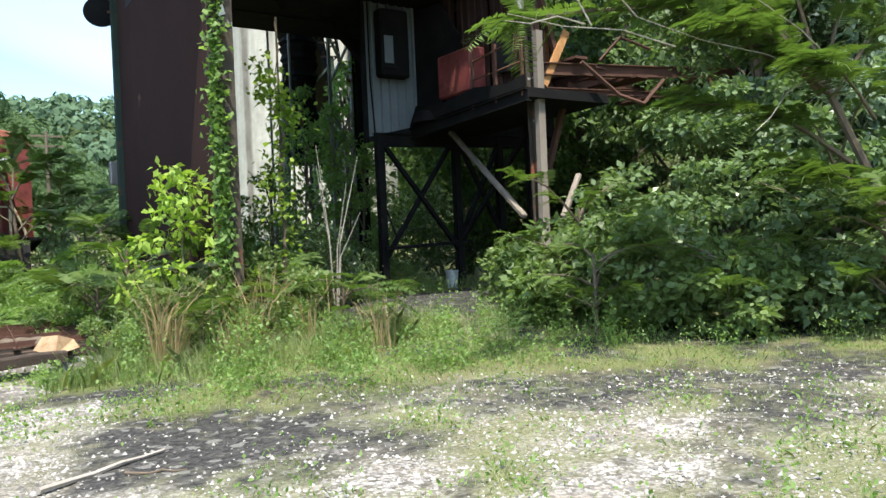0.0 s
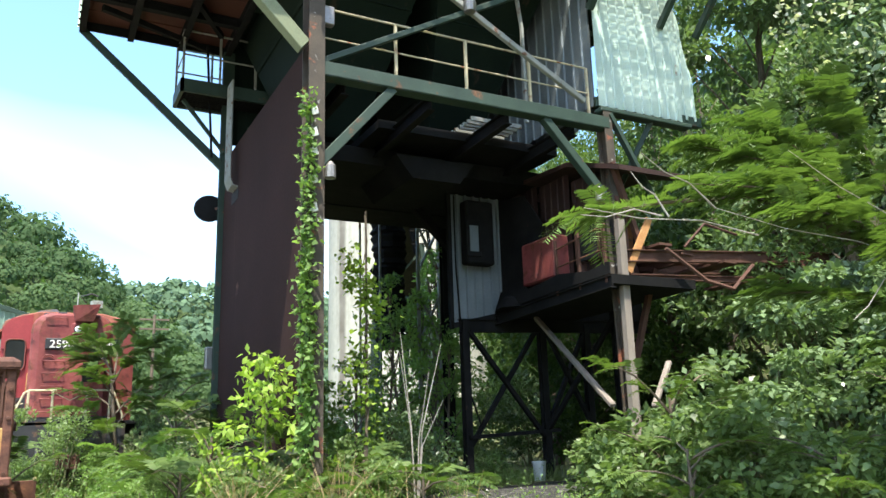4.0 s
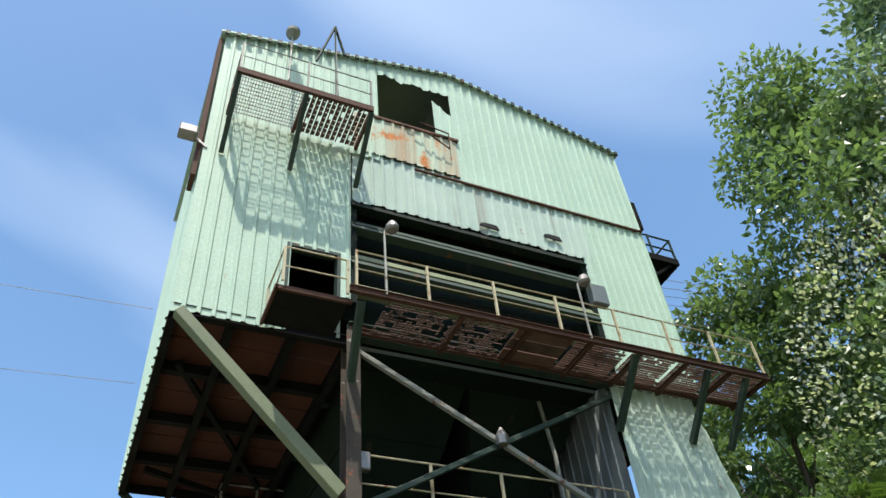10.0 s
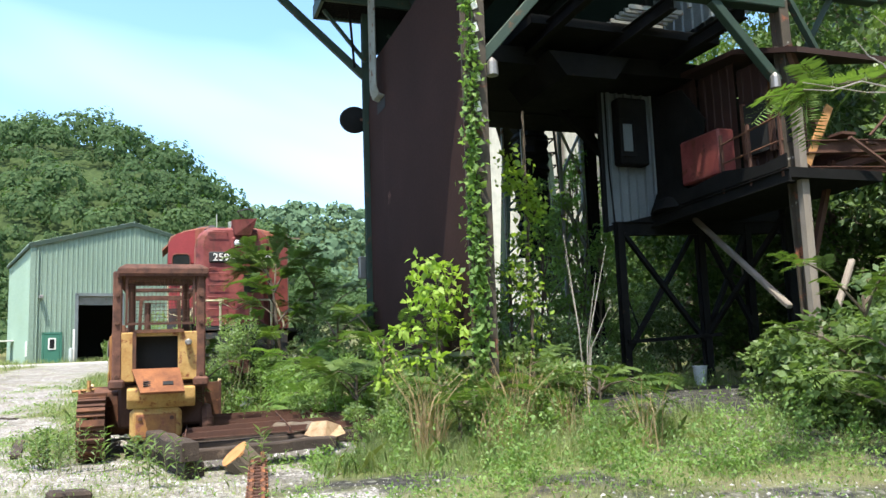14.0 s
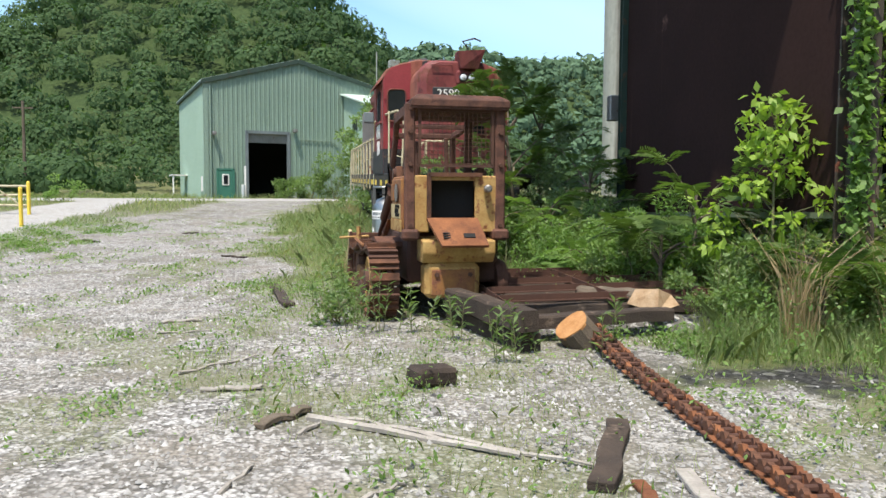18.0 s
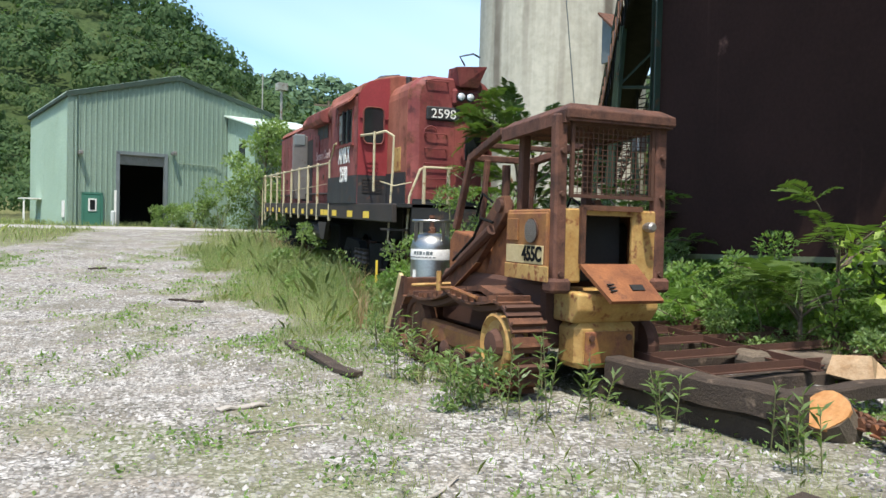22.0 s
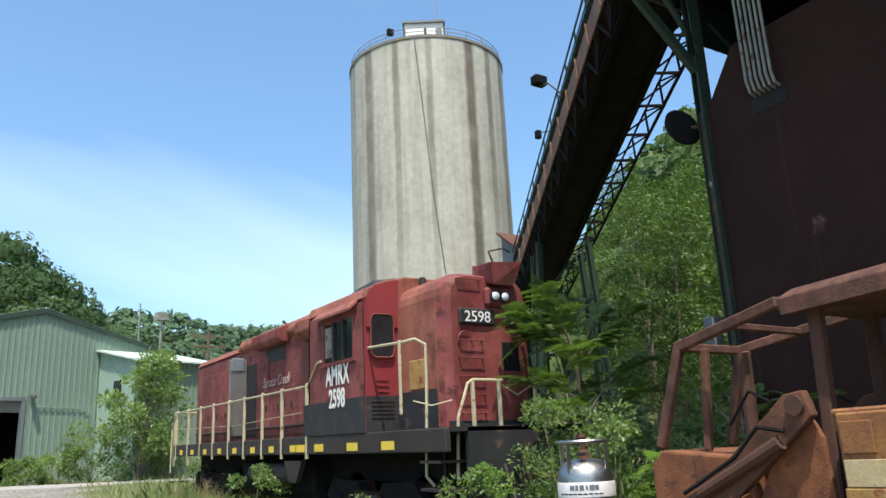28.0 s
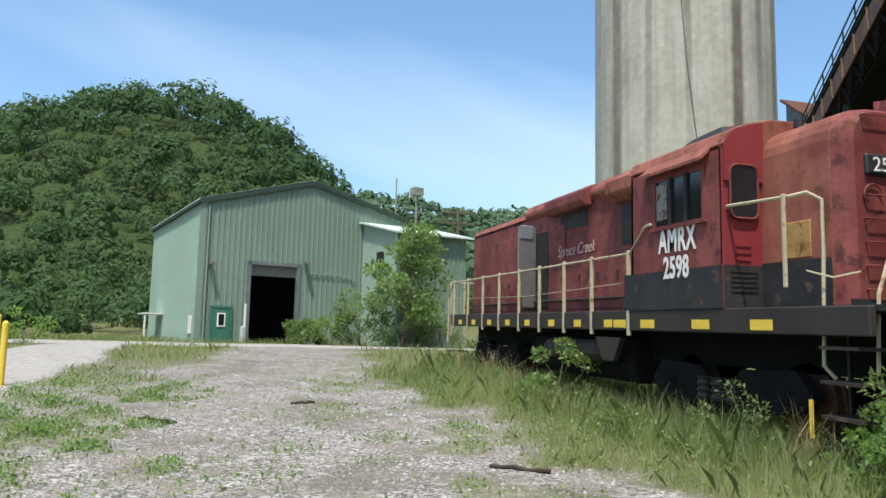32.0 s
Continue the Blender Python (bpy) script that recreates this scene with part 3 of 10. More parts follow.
def covers(x, y):
    """Shares of gravel, grass and coal dust on the ground."""
    x, y = np.asarray(x, float), np.asarray(y, float)
    half = 3.3 - 1.0 * smooth(20, 40, y)
    off = np.abs(x - road_x(y)) + 1.1 * wave(x, y, 2.2, 3.0) + 0.5 * wave(x, y, 0.7, 1.0)
    road = smooth(half + 1.0, half - 0.8, off) * smooth(51, 48, y)
    cross = smooth(3.3, 2.0, np.abs(y - 47.5 - 0.05 * x) + 0.6 * wave(x, y, 2.0, 5.0)) * smooth(16, 10, x)
    lane = smooth(2.2, 1.3, np.abs(x + 9.9) + 0.4 * wave(x, y, 2.0, 1.5)) * smooth(16, 22, y) * smooth(50, 44, y)
    yard = smooth(1.6, -0.6, y - 5.2 + 0.55 * np.maximum(x - 3.5, 0) + 1.5 * wave(x, y, 1.7, 6.0)) * smooth(16, 9, x) * (0.66 - 0.22 * smooth(3.0, 5.0, x))
    yard = np.maximum(yard, smooth(-14, -11, x) * smooth(0.5, -0.5, x - road_x(y)) * smooth(40, 30, y) * 0.66)
    yard = np.maximum(yard, smooth(2.4, 1.2, np.hypot(x - 3.2, (y - 8.6) * 0.8) + 0.4 * wave(x, y, 0.8)) * 0.8)
    yard = np.maximum(yard, smooth(1.2, -0.6, x - 3.4 + 0.7 * wave(x, y, 1.2, 2.0)) * smooth(17, 13, y) * smooth(-8, -5, x + 1.5 * wave(x, y, 1.9, 5.0) + 0.6 * wave(x, y, 0.6, 2.0)) * 0.72)
    gravel = np.clip(np.maximum(np.maximum(road, yard), np.maximum(cross, lane)), 0, 1)
    worn = np.maximum(cross, lane)
    bare = smooth(1.2, 0.0, np.abs(x - road_x(y) + 0.6) - 0.7 + 0.5 * wave(x, y, 1.1, 7.0))
    patches = smooth(-0.30, 0.35, wave(x, y, 1.35, 8.0) + 0.6 * wave(x, y, 0.45, 2.0)) * (1 - 0.95 * worn) * (1 - 0.5 * bare)
    grass = np.clip((1 - gravel) * (0.62 + 0.3 * smooth(-0.4, 0.3, wave(x, y, 0.8, 5.0))) + gravel * patches * 0.72, 0, 1)
    coal = np.zeros_like(x)
    for cx, cy, rx, ry, k in ((4.9, 3.1, 1.5, 1.5, 0.95), (4.6, 6.0, 1.3, 0.7, 0.9), (5.6, 1.9, 1.0, 0.8, 0.7), (8.7, 2.4, 2.2, 1.0, 0.75), (6.6, 3.6, 1.2, 0.9, 0.6), (13.6, 3.6, 2.6, 1.0, 0.8), (3.6, 6.9, 0.7, 0.9, 0.5), (10.4, 6.2, 1.0, 1.3, 0.6), (9.0, 0.6, 1.6, 0.7, 0.7), (11.0, 1.4, 1.6, 0.9, 0.8)):
        coal = np.maximum(coal, k * smooth(1.25, 0.45, np.hypot((x - cx) / rx, (y - cy) / ry) + 0.28 * wave(x, y, 0.5, 4.0) + 0.22 * wave(x, y, 0.19, 9.0)))
    coal = np.maximum(coal, 0.75 * smooth(0.05, 0.5, wave(x, y, 0.9, 1.2) + 0.5 * wave(x, y, 0.3, 5.0)) * smooth(3.0, 4.6, x) * smooth(7.2, 6.2, y))
    pile = smooth(2.6, 1.5, np.hypot((x - 11.6) * 0.7, y - 9.4) + 0.4 * wave(x, y, 0.8, 2.0))
    pale = np.zeros_like(x)
    for cx, cy, rx, ry in ((3.8, 5.3, 0.9, 0.8), (7.4, 1.1, 1.0, 0.5), (5.5, 1.2, 0.7, 0.5), (3.0, 3.4, 0.9, 1.4), (6.4, 0.2, 1.2, 0.4)):
        pale = np.maximum(pale, smooth(1.3, 0.5, np.hypot((x - cx) / rx, (y - cy) / ry) + 0.3 * wave(x, y, 0.5, 6.0) + 0.25 * wave(x, y, 0.2, 3.0)))
    gravel = np.maximum(gravel, 0.75 * pale)
    grass = grass * (1 - 0.6 * pale)
    coal = coal * (1 - 0.7 * pale)
    return gravel, np.clip(grass + 0.22 * smooth(3.2, 5.5, x) * smooth(7, 5, y) * smooth(-0.6, 0.2, wave(x, y, 0.6, 4.4)) - 0.85 * coal - pile, 0, 1), np.maximum(coal, pile), worn


def graded(lo, hi, fine, step, grow):
    a = list(np.arange(lo, hi + 1e-6, fine))
    for sgn in (1, -1):
        s, p = step, (hi if sgn > 0 else lo)
        while abs(p) < 2400:
            s *= grow
            p = p + sgn * s
            a.append(p)
    return np.array(sorted(a))


gx, gy = graded(-16, 22, 0.22, 0.24, 1.10), graded(-8, 56, 0.25, 0.27, 1.10)
GX, GY = np.meshgrid(gx, gy)
GZ = height(GX, GY) + 0.012 * wave(GX, GY, 0.35, 3.0)
nx, ny = len(gx), len(gy)
gme = bpy.data.meshes.new("ground")
idx = np.arange(nx * ny).reshape(ny, nx)
quad = np.stack([idx[:-1, :-1], idx[:-1, 1:], idx[1:, 1:], idx[1:, :-1]], -1).reshape(-1, 4)
gme.vertices.add(nx * ny)
gme.vertices.foreach_set("co", np.stack([GX, GY, GZ], -1).astype(np.float32).reshape(-1))
gme.loops.add(quad.size)
gme.loops.foreach_set("vertex_index", quad.astype(np.int32).reshape(-1))
gme.polygons.add(len(quad))
gme.polygons.foreach_set("loop_start", np.arange(0, quad.size, 4, dtype=np.int32))
gme.polygons.foreach_set("use_smooth", np.ones(len(quad), dtype=bool))
gme.update(calc_edges=True)
cg, cr_, cc, cw = covers(GX, GY)
for nm, val in (("gravel", cg), ("grass", cr_), ("coal", cc), ("worn", cw), ("woodland", smooth(3.0, 7.0, GZ))):
    at = gme.attributes.new(nm, "FLOAT", "POINT")
    at.data.foreach_set("value", val.astype(np.float32).reshape(-1))


def ground_material():
    m = bpy.data.materials.new("yard_ground")
    m.use_nodes = True
    n, l = m.node_tree.nodes, m.node_tree.links
    p = n["Principled BSDF"]
    p.inputs["Roughness"].default_value = 0.95
    p.inputs["Specular IOR Level"].default_value = 0.15
    g = n.new("ShaderNodeNewGeometry")
    def tex(kind, sc, **kw):
        t = n.new(kind)
        t.inputs["Scale"].default_value = sc
        for key, v in kw.items():
            t.inputs[key].default_value = v
        l.new(g.outputs["Position"], t.inputs["Vector"])
        return t
    def rng(v, a, b, c=0.0, d=1.0):
        r = n.new("ShaderNodeMapRange")
        for s, x in (("From Min", a), ("From Max", b), ("To Min", c), ("To Max", d)):
            r.inputs[s].default_value = x
        l.new(v, r.inputs["Value"])
        return r.outputs["Result"]
    def mix(f, a, b):
        k = n.new("ShaderNodeMix")
        k.data_type = "RGBA"
        for s, v in (("Factor", f), ("A", a), ("B", b)):
            if isinstance(v, tuple):
                k.inputs[s].default_value = (*v, 1)
            elif isinstance(v, float):
                k.inputs[s].default_value = v
            else:
                l.new(v, k.inputs[s])
        return k.outputs["Result"]
    def attr(nm):
        a = n.new("ShaderNodeAttribute")
        a.attribute_name = nm
        return a.outputs["Fac"]
    def mul(a, b):
        k = n.new("ShaderNodeMath")
        k.operation = "MULTIPLY"
        l.new(a, k.inputs[0])
        l.new(b, k.inputs[1])
        return k.outputs["Value"]
    nz3 = tex("ShaderNodeTexNoise", 4.0, Detail=6.0)
    vo = tex("ShaderNodeTexVoronoi", 26.0)
    vo2 = tex("ShaderNodeTexVoronoi", 11.0)
    cell = n.new("ShaderNodeSeparateColor")
    l.new(vo.outputs["Color"], cell.inputs["Color"])
    cell2 = n.new("ShaderNodeSeparateColor")
    l.new(vo2.outputs["Color"], cell2.inputs["Color"])
    nz = tex("ShaderNodeTexNoise", 1.4, Detail=6.0)
    nz2 = tex("ShaderNodeTexNoise", 0.55, Detail=7.0)
    nf = tex("ShaderNodeTexNoise", 60.0, Detail=2.0)
    stone = mix(rng(cell.outputs["Red"], 0.1, 0.9), (0.085, 0.08, 0.072), (0.47, 0.45, 0.42))
    stone = mix(rng(cell2.outputs["Green"], 0.78, 0.84), stone, (0.50, 0.485, 0.46))
    stone = mix(rng(nz.outputs["Fac"], 0.42, 0.68), stone, (0.27, 0.24, 0.20))
    stone = mix(rng(vo.outputs["Distance"], 0.42, 0.72, 0.0, 0.75), stone, (0.12, 0.11, 0.095))
    stone = mix(rng(nz2.outputs["Fac"], 0.50, 0.66, 0.0, 0.7), stone, (0.13, 0.12, 0.09))
    fines = mix(rng(nf.outputs["Fac"], 0.3, 0.7), (0.35, 0.333, 0.305), (0.44, 0.42, 0.39))
    stone = mix(rng(mul(attr("worn"), nz3.outputs["Fac"]), 0.15, 0.55, 0.0, 0.85), stone, fines)
    soil = mix(rng(nf.outputs["Fac"], 0.3, 0.7), (0.10, 0.095, 0.055), (0.17, 0.15, 0.085))
    soil = mix(rng(nz.outputs["Fac"], 0.38, 0.62), soil, (0.11, 0.135, 0.045))
    col = mix(rng(attr("gravel"), 0.2, 0.75), soil, stone)
    col = mix(rng(attr("grass"), 0.25, 1.0, 0.0, 0.75), col, mix(rng(nf.outputs["Fac"], 0.35, 0.65), (0.085, 0.105, 0.036), (0.20, 0.20, 0.095)))
    dust = mix(rng(cell.outputs["Blue"], 0.2, 1.0), (0.018, 0.018, 0.020), (0.062, 0.061, 0.060))
    dust = mix(rng(cell2.outputs["Red"], 0.90, 0.93), dust, (0.14, 0.137, 0.13))
    col = mix(rng(mul(attr("coal"), nz3.outputs["Fac"]), 0.12, 0.42, 0.0, 0.94), col, dust)
    col = mix(attr("woodland"), col, mix(rng(nz.outputs["Fac"], 0.35, 0.65), (0.032, 0.052, 0.018), (0.052, 0.078, 0.026)))
    l.new(col, p.inputs["Base Color"])
    b = n.new("ShaderNodeBump")
    b.inputs["Strength"].default_value, b.inputs["Distance"].default_value = 0.7, 0.03
    l.new(vo.outputs["Distance"], b.inputs["Height"])
    l.new(b.outputs["Normal"], p.inputs["Normal"])
    return m


gme.materials.append(ground_material())
ground = tagged(new("ground", gme), "gravel yard with coal dust and weeds, rising to wooded hills", "ground", kind="structure")


def gz(x, y):
    return float(height(x, y))

# ---- coal tipple tower ----
YF, YB, XL, XR = 8.4, 15.5, 3.14, 16.88
tower = thing("coal_tipple", (10, 12, gz(10, 12)), "tall derelict coal tipple of mint-green siding on steel legs", "industrial tower")
TX = ((3.14, 6.95, 10.3, 13.6, 16.88, 18.0), (3.45, 6.83, 9.88, 12.85, 15.43, 16.3))
TY = ((7.1, 8.4, 15.1, 15.5), (6.85, 8.15, 15.05, 15.15))
TZ_ = ((0.0, 7.93, 8.23, 11.62, 12.1, 14.27, 16.85, 18.72, 20.4, 22.5, 24.15), (0.0, 7.35, 7.61, 11.0, 11.3, 13.24, 15.22, 16.83, 18.52, 20.2, 21.62))


def on_site(x, y, z):
    return knots(x, *TX), knots(y, *TY), knots(z, *TZ_)


SITE["coal_tipple"] = on_site


def roof_z(x):
    return 22.5 + (24.15 - 22.5) * (1 - abs(x - 10.3) / (10.3 - XL if x < 10.3 else XR - 10.3))


def sheets(name, x0, x1, z0, z1, y, mat, wide=0.915, face=-1, label="", pitch=0.305, depth=0.035):
    """Siding in sheets, each an object of its own, hung with small differences."""
    x, i = x0, 0
    while x < x1 - 0.02:
        xe = min(x + wide, x1)
        e = random.uniform(-0.006, 0.006)
        obj(name, Shape().ribs(x, xe, z0, z1, y + face * (0.003 * (i % 2)) + e, pitch, depth, face), mat, tower, label if i == 0 else "")
        x, i = xe, i + 1


def ragged(base, amp, seed):
    return lambda x: base + amp * (0.6 * math.sin(7.1 * x + seed) + 0.4 * math.sin(17.3 * x + 2 * seed)) * (1 if math.sin(2.3 * x + seed) > -0.2 else 0.2)


# front wall: left bay with a doorway, upper gable with a torn hole, middle sheets over the open band, right bay
sheets("siding_sheet", XL, 5.50, ragged(11.62, 0.05, 1.0), roof_z, YF, M_MINT)
sheets("siding_sheet", 5.50, 6.62, 14.27, roof_z, YF, M_MINT)
sheets("siding_sheet", 6.62, 6.95, ragged(13.0, 0.03, 2.0), roof_z, YF, M_MINT)
sheets("siding_sheet", 6.95, 7.80, 18.72, roof_z, YF, M_MINT)
sheets("siding_sheet", 7.80, 10.22, ragged(23.0, 0.14, 0.3), roof_z, YF, M_MINT)
sheets("torn_sheet", 9.62, 10.22, 20.42, lambda x: 22.6 - 1.2 * (x - 9.55), YF + 0.01, M_MINT, label="torn sheet beside the hole")
sheets("rusty_sheet", 7.05, 10.22, 18.9, 20.36, YF - 0.03, M_MINTR, label="rust-stained siding sheet")
sheets("siding_sheet", 10.22, XR, 18.72, roof_z, YF, M_MINT)
sheets("lower_sheet", 7.0, 14.35, ragged(16.78, 0.06, 3.0), 18.9, YF + 0.035, M_PALE, label="faded pale green siding with a ragged edge")
sheets("siding_sheet", 14.35, XR, 12.2, 18.9, YF + 0.035, M_MINT)
sheets("siding_sheet", 13.97, 14.35, ragged(12.3, 0.03, 1.4), 16.9, YF + 0.04, M_MINT)
obj("drip_flashing", Shape().beam((8.8, YF - 0.03, 18.72), (XR, YF - 0.03, 18.72), 0.06, 0.05), M_RUSTD, tower)
for zz, xa, xb in ((20.40, 7.6, 10.3),):
    obj("sill_angle", Shape().beam((xa, YF - 0.05, zz), (xb, YF - 0.05, zz), 0.09, 0.09), M_RUST, tower)
# torn frame bars in the hole
obj("bent_frame", Shape().tube([(8.6, YF - 0.1, 20.35), (9.2, YF - 0.25, 20.1), (9.9, YF - 0.2, 19.75), (9.95, YF - 0.15, 20.5), (9.1, YF - 0.1, 20.75)], 0.025, 5), M_RUSTD, tower, "bent steel frame hanging from the hole")
# left, right and rear walls
left = Shape().ribs(YF, YB, 11.6, 22.45, 0)
left.v = [(XL - 0.004 + p[1] * 1.0, p[0], p[2]) for p in left.v]
obj("side_wall", left, M_MINT, tower, "mint siding of the narrow side")
right = Shape().ribs(YF, YB, 12.2, 22.45, 0, face=1)
right.v = [(XR + p[1], p[0], p[2]) for p in right.v]
obj("side_wall", right, M_MINT, tower)
obj("rear_wall", Shape().ribs(XL, XR, 11.6, roof_z, YB, face=1), M_MINT, tower)
for xa, xb in ((XL - 0.15, 10.3), (10.3, XR + 0.15)):
    s = Shape()
    za, zb = roof_z(max(xa, XL)) + 0.03, roof_z(min(xb, XR)) + 0.03
    s.prism([(xa, za), (xb, zb), (xb, zb + 0.06), (xa, za + 0.06)], YF - 0.12, YB + 0.12, "y")
    obj("roof_sheet", s, M_MINT, tower)
for xa, xb in ((XL - 0.15, 10.3), (10.3, XR + 0.15)):
    k = int(abs(xb - xa) / 0.3)
    for i in range(k):
        xx = xa + (i + 0.5) * (xb - xa) / k
        zr = roof_z(min(max(xx, XL), XR))
        obj("roof_rib_end", Shape().box(xx - 0.06, xx + 0.06, YF - 0.17, YF - 0.11, zr - 0.10, zr + 0.08), M_STEEL, tower)
# dark hanging strip on the left corner
obj("side_flashing", Shape().beam((XL - 0.10, YF + 0.3, 16.2), (XL - 0.12, YF + 0.3, 22.4), 0.10, 0.5, (0, 1, 0)), M_RUSTD, tower, "dark loose flashing")
# interior shell added behind the band, near-black so that it stays dark
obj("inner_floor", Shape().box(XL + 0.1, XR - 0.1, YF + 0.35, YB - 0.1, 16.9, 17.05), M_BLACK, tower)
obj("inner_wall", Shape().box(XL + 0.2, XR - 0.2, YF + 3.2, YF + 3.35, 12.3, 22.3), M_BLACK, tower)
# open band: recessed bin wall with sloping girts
obj("bin_wall", Shape().box(6.98, 13.97, YF + 0.55, YF + 0.62, 12.9, 16.9), M_BIN, tower, "recessed green bin wall, its shade put into the colour")
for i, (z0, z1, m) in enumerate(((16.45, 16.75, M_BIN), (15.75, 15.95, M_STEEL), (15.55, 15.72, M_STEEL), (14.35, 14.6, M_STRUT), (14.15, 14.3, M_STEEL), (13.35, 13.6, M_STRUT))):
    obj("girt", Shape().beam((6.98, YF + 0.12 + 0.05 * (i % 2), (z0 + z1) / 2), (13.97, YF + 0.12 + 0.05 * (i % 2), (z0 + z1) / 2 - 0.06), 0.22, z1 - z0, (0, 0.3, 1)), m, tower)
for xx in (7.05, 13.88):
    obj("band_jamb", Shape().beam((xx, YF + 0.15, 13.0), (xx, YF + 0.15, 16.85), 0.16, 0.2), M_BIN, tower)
# near-black strips drawn for the shade in slots and tears
for xa, xb, zc in ((7.3, 8.6, 14.95), (9.2, 11.0, 13.95), (11.3, 13.2, 13.9)):
    obj("dark_slot", Shape().box(xa, xb, YF + 0.42, YF + 0.5, zc - 0.16, zc + 0.16), M_DARK, tower)
for xx, zz in ((10.9, 17.05), (12.95, 17.28)):
    obj("torn_slot", Shape().prism([(xx - 0.3, zz - 0.05), (xx + 0.3, zz - 0.09), (xx + 0.24, zz + 0.08), (xx - 0.1, zz + 0.1), (xx - 0.26, zz + 0.05)], YF - 0.055, YF - 0.02, "y"), M_DARK, tower)
# doorway reveal
s = Shape()
s.box(5.40, 5.50, YF - 0.02, YF + 0.2, 11.7, 14.27).box(6.62, 6.70, YF - 0.02, YF + 0.2, 11.7, 14.27).box(5.4, 6.7, YF - 0.02, YF + 0.2, 14.27, 14.37)
obj("door_frame", s, M_STEEL, tower)

# overhang underside: red decking between joists, which are blackened for its shade
zu = 11.62
for i in range(8):
    ya = YF + 0.1 + i * 0.875
    obj("deck_board", Shape().box(XL + 0.1, 6.9, ya, ya + 0.84, zu + 0.28, zu + 0.34), M_REDUND, tower, "red-brown decking seen from below" if i == 0 else "")
for yy in (YF + 0.06, YF + 1.8, YF + 3.6, YF + 5.3, YB - 0.1):
    obj("joist", Shape().ibeam((XL + 0.05, yy, zu + 0.1), (7.0, yy, zu + 0.1), 0.16, 0.32), M_BLACK, tower)
for xx in (XL + 0.08, 4.4, 5.7, 6.95):
    obj("edge_beam", Shape().ibeam((xx, YF + 0.1, zu + 0.05), (xx, YB, zu + 0.05), 0.16, 0.36), M_BLACK, tower)
obj("under_brace", Shape().beam((3.6, YF + 1.5, zu), (6.6, YB - 1.2, zu), 0.12, 0.14), M_BLACK, tower)
obj("under_brace", Shape().beam((3.6, YB - 1.5, zu - 0.05), (6.6, YB - 0.4, zu - 0.05), 0.12, 0.14), M_BLACK, tower)
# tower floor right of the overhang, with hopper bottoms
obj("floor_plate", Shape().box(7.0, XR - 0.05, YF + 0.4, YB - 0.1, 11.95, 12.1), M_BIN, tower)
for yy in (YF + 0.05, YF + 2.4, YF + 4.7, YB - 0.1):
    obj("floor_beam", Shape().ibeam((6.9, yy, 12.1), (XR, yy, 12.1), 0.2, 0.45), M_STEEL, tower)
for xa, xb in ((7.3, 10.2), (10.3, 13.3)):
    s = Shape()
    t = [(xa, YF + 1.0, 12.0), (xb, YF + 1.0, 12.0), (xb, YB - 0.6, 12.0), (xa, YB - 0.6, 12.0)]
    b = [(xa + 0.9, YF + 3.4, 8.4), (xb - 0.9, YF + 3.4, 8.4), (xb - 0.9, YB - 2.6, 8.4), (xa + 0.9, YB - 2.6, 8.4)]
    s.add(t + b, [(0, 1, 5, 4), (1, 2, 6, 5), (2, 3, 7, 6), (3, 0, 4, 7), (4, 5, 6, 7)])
    obj("hopper", s, M_BIN, tower, "sloping green steel hopper, its shade put into the colour")
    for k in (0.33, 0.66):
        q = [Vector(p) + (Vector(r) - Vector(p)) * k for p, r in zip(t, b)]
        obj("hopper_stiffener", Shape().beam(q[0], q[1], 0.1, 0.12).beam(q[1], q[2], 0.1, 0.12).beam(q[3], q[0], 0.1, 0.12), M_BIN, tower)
inner = Shape().ribs(YF + 0.3, YB - 0.3, 8.3, 12.0, 0)
inner.v = [(13.75 + p[1], p[0], p[2]) for p in inner.v]
obj("inner_siding", inner, M_GREY, tower, "grey ribbed siding inside the bay")
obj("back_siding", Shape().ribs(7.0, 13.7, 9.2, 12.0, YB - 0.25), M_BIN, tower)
# lower deck: front beam, slab and its beams near-black for the shade underneath
obj("front_beam", Shape().ibeam((6.95, YF, 8.08), (13.75, YF, 8.08), 0.25, 0.30), M_STEEL, tower, "green steel front beam with rust", bevel=0.006)
obj("beam_edge", Shape().box(7.0, 13.7, YF - 0.14, YF - 0.125, 7.95, 8.21), M_STEEL, tower)
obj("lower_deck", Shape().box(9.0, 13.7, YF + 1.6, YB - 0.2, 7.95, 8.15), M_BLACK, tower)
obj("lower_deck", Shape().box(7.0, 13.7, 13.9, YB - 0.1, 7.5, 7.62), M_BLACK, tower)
obj("soffit", Shape().box(7.0, 14.3, YF + 2.6, YB, 7.52, 7.9), M_BLACK, tower, "near-black deck underside, its shade put into the colour")
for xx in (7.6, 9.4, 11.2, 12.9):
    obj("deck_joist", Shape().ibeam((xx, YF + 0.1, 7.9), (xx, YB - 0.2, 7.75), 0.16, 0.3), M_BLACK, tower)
for i in range(9):
    obj("grate_bar", Shape().beam((10.9, YF + 1.0 + 0.16 * i, 8.22), (12.2, YF + 1.0 + 0.16 * i, 8.22), 0.05, 0.09), M_RAILD, tower)
obj("chute", Shape().prism([(9.6, 7.6), (11.6, 7.6), (11.2, 7.1), (10.0, 7.1)], YF + 2.0, YF + 4.0, "y"), M_BLACK, tower)
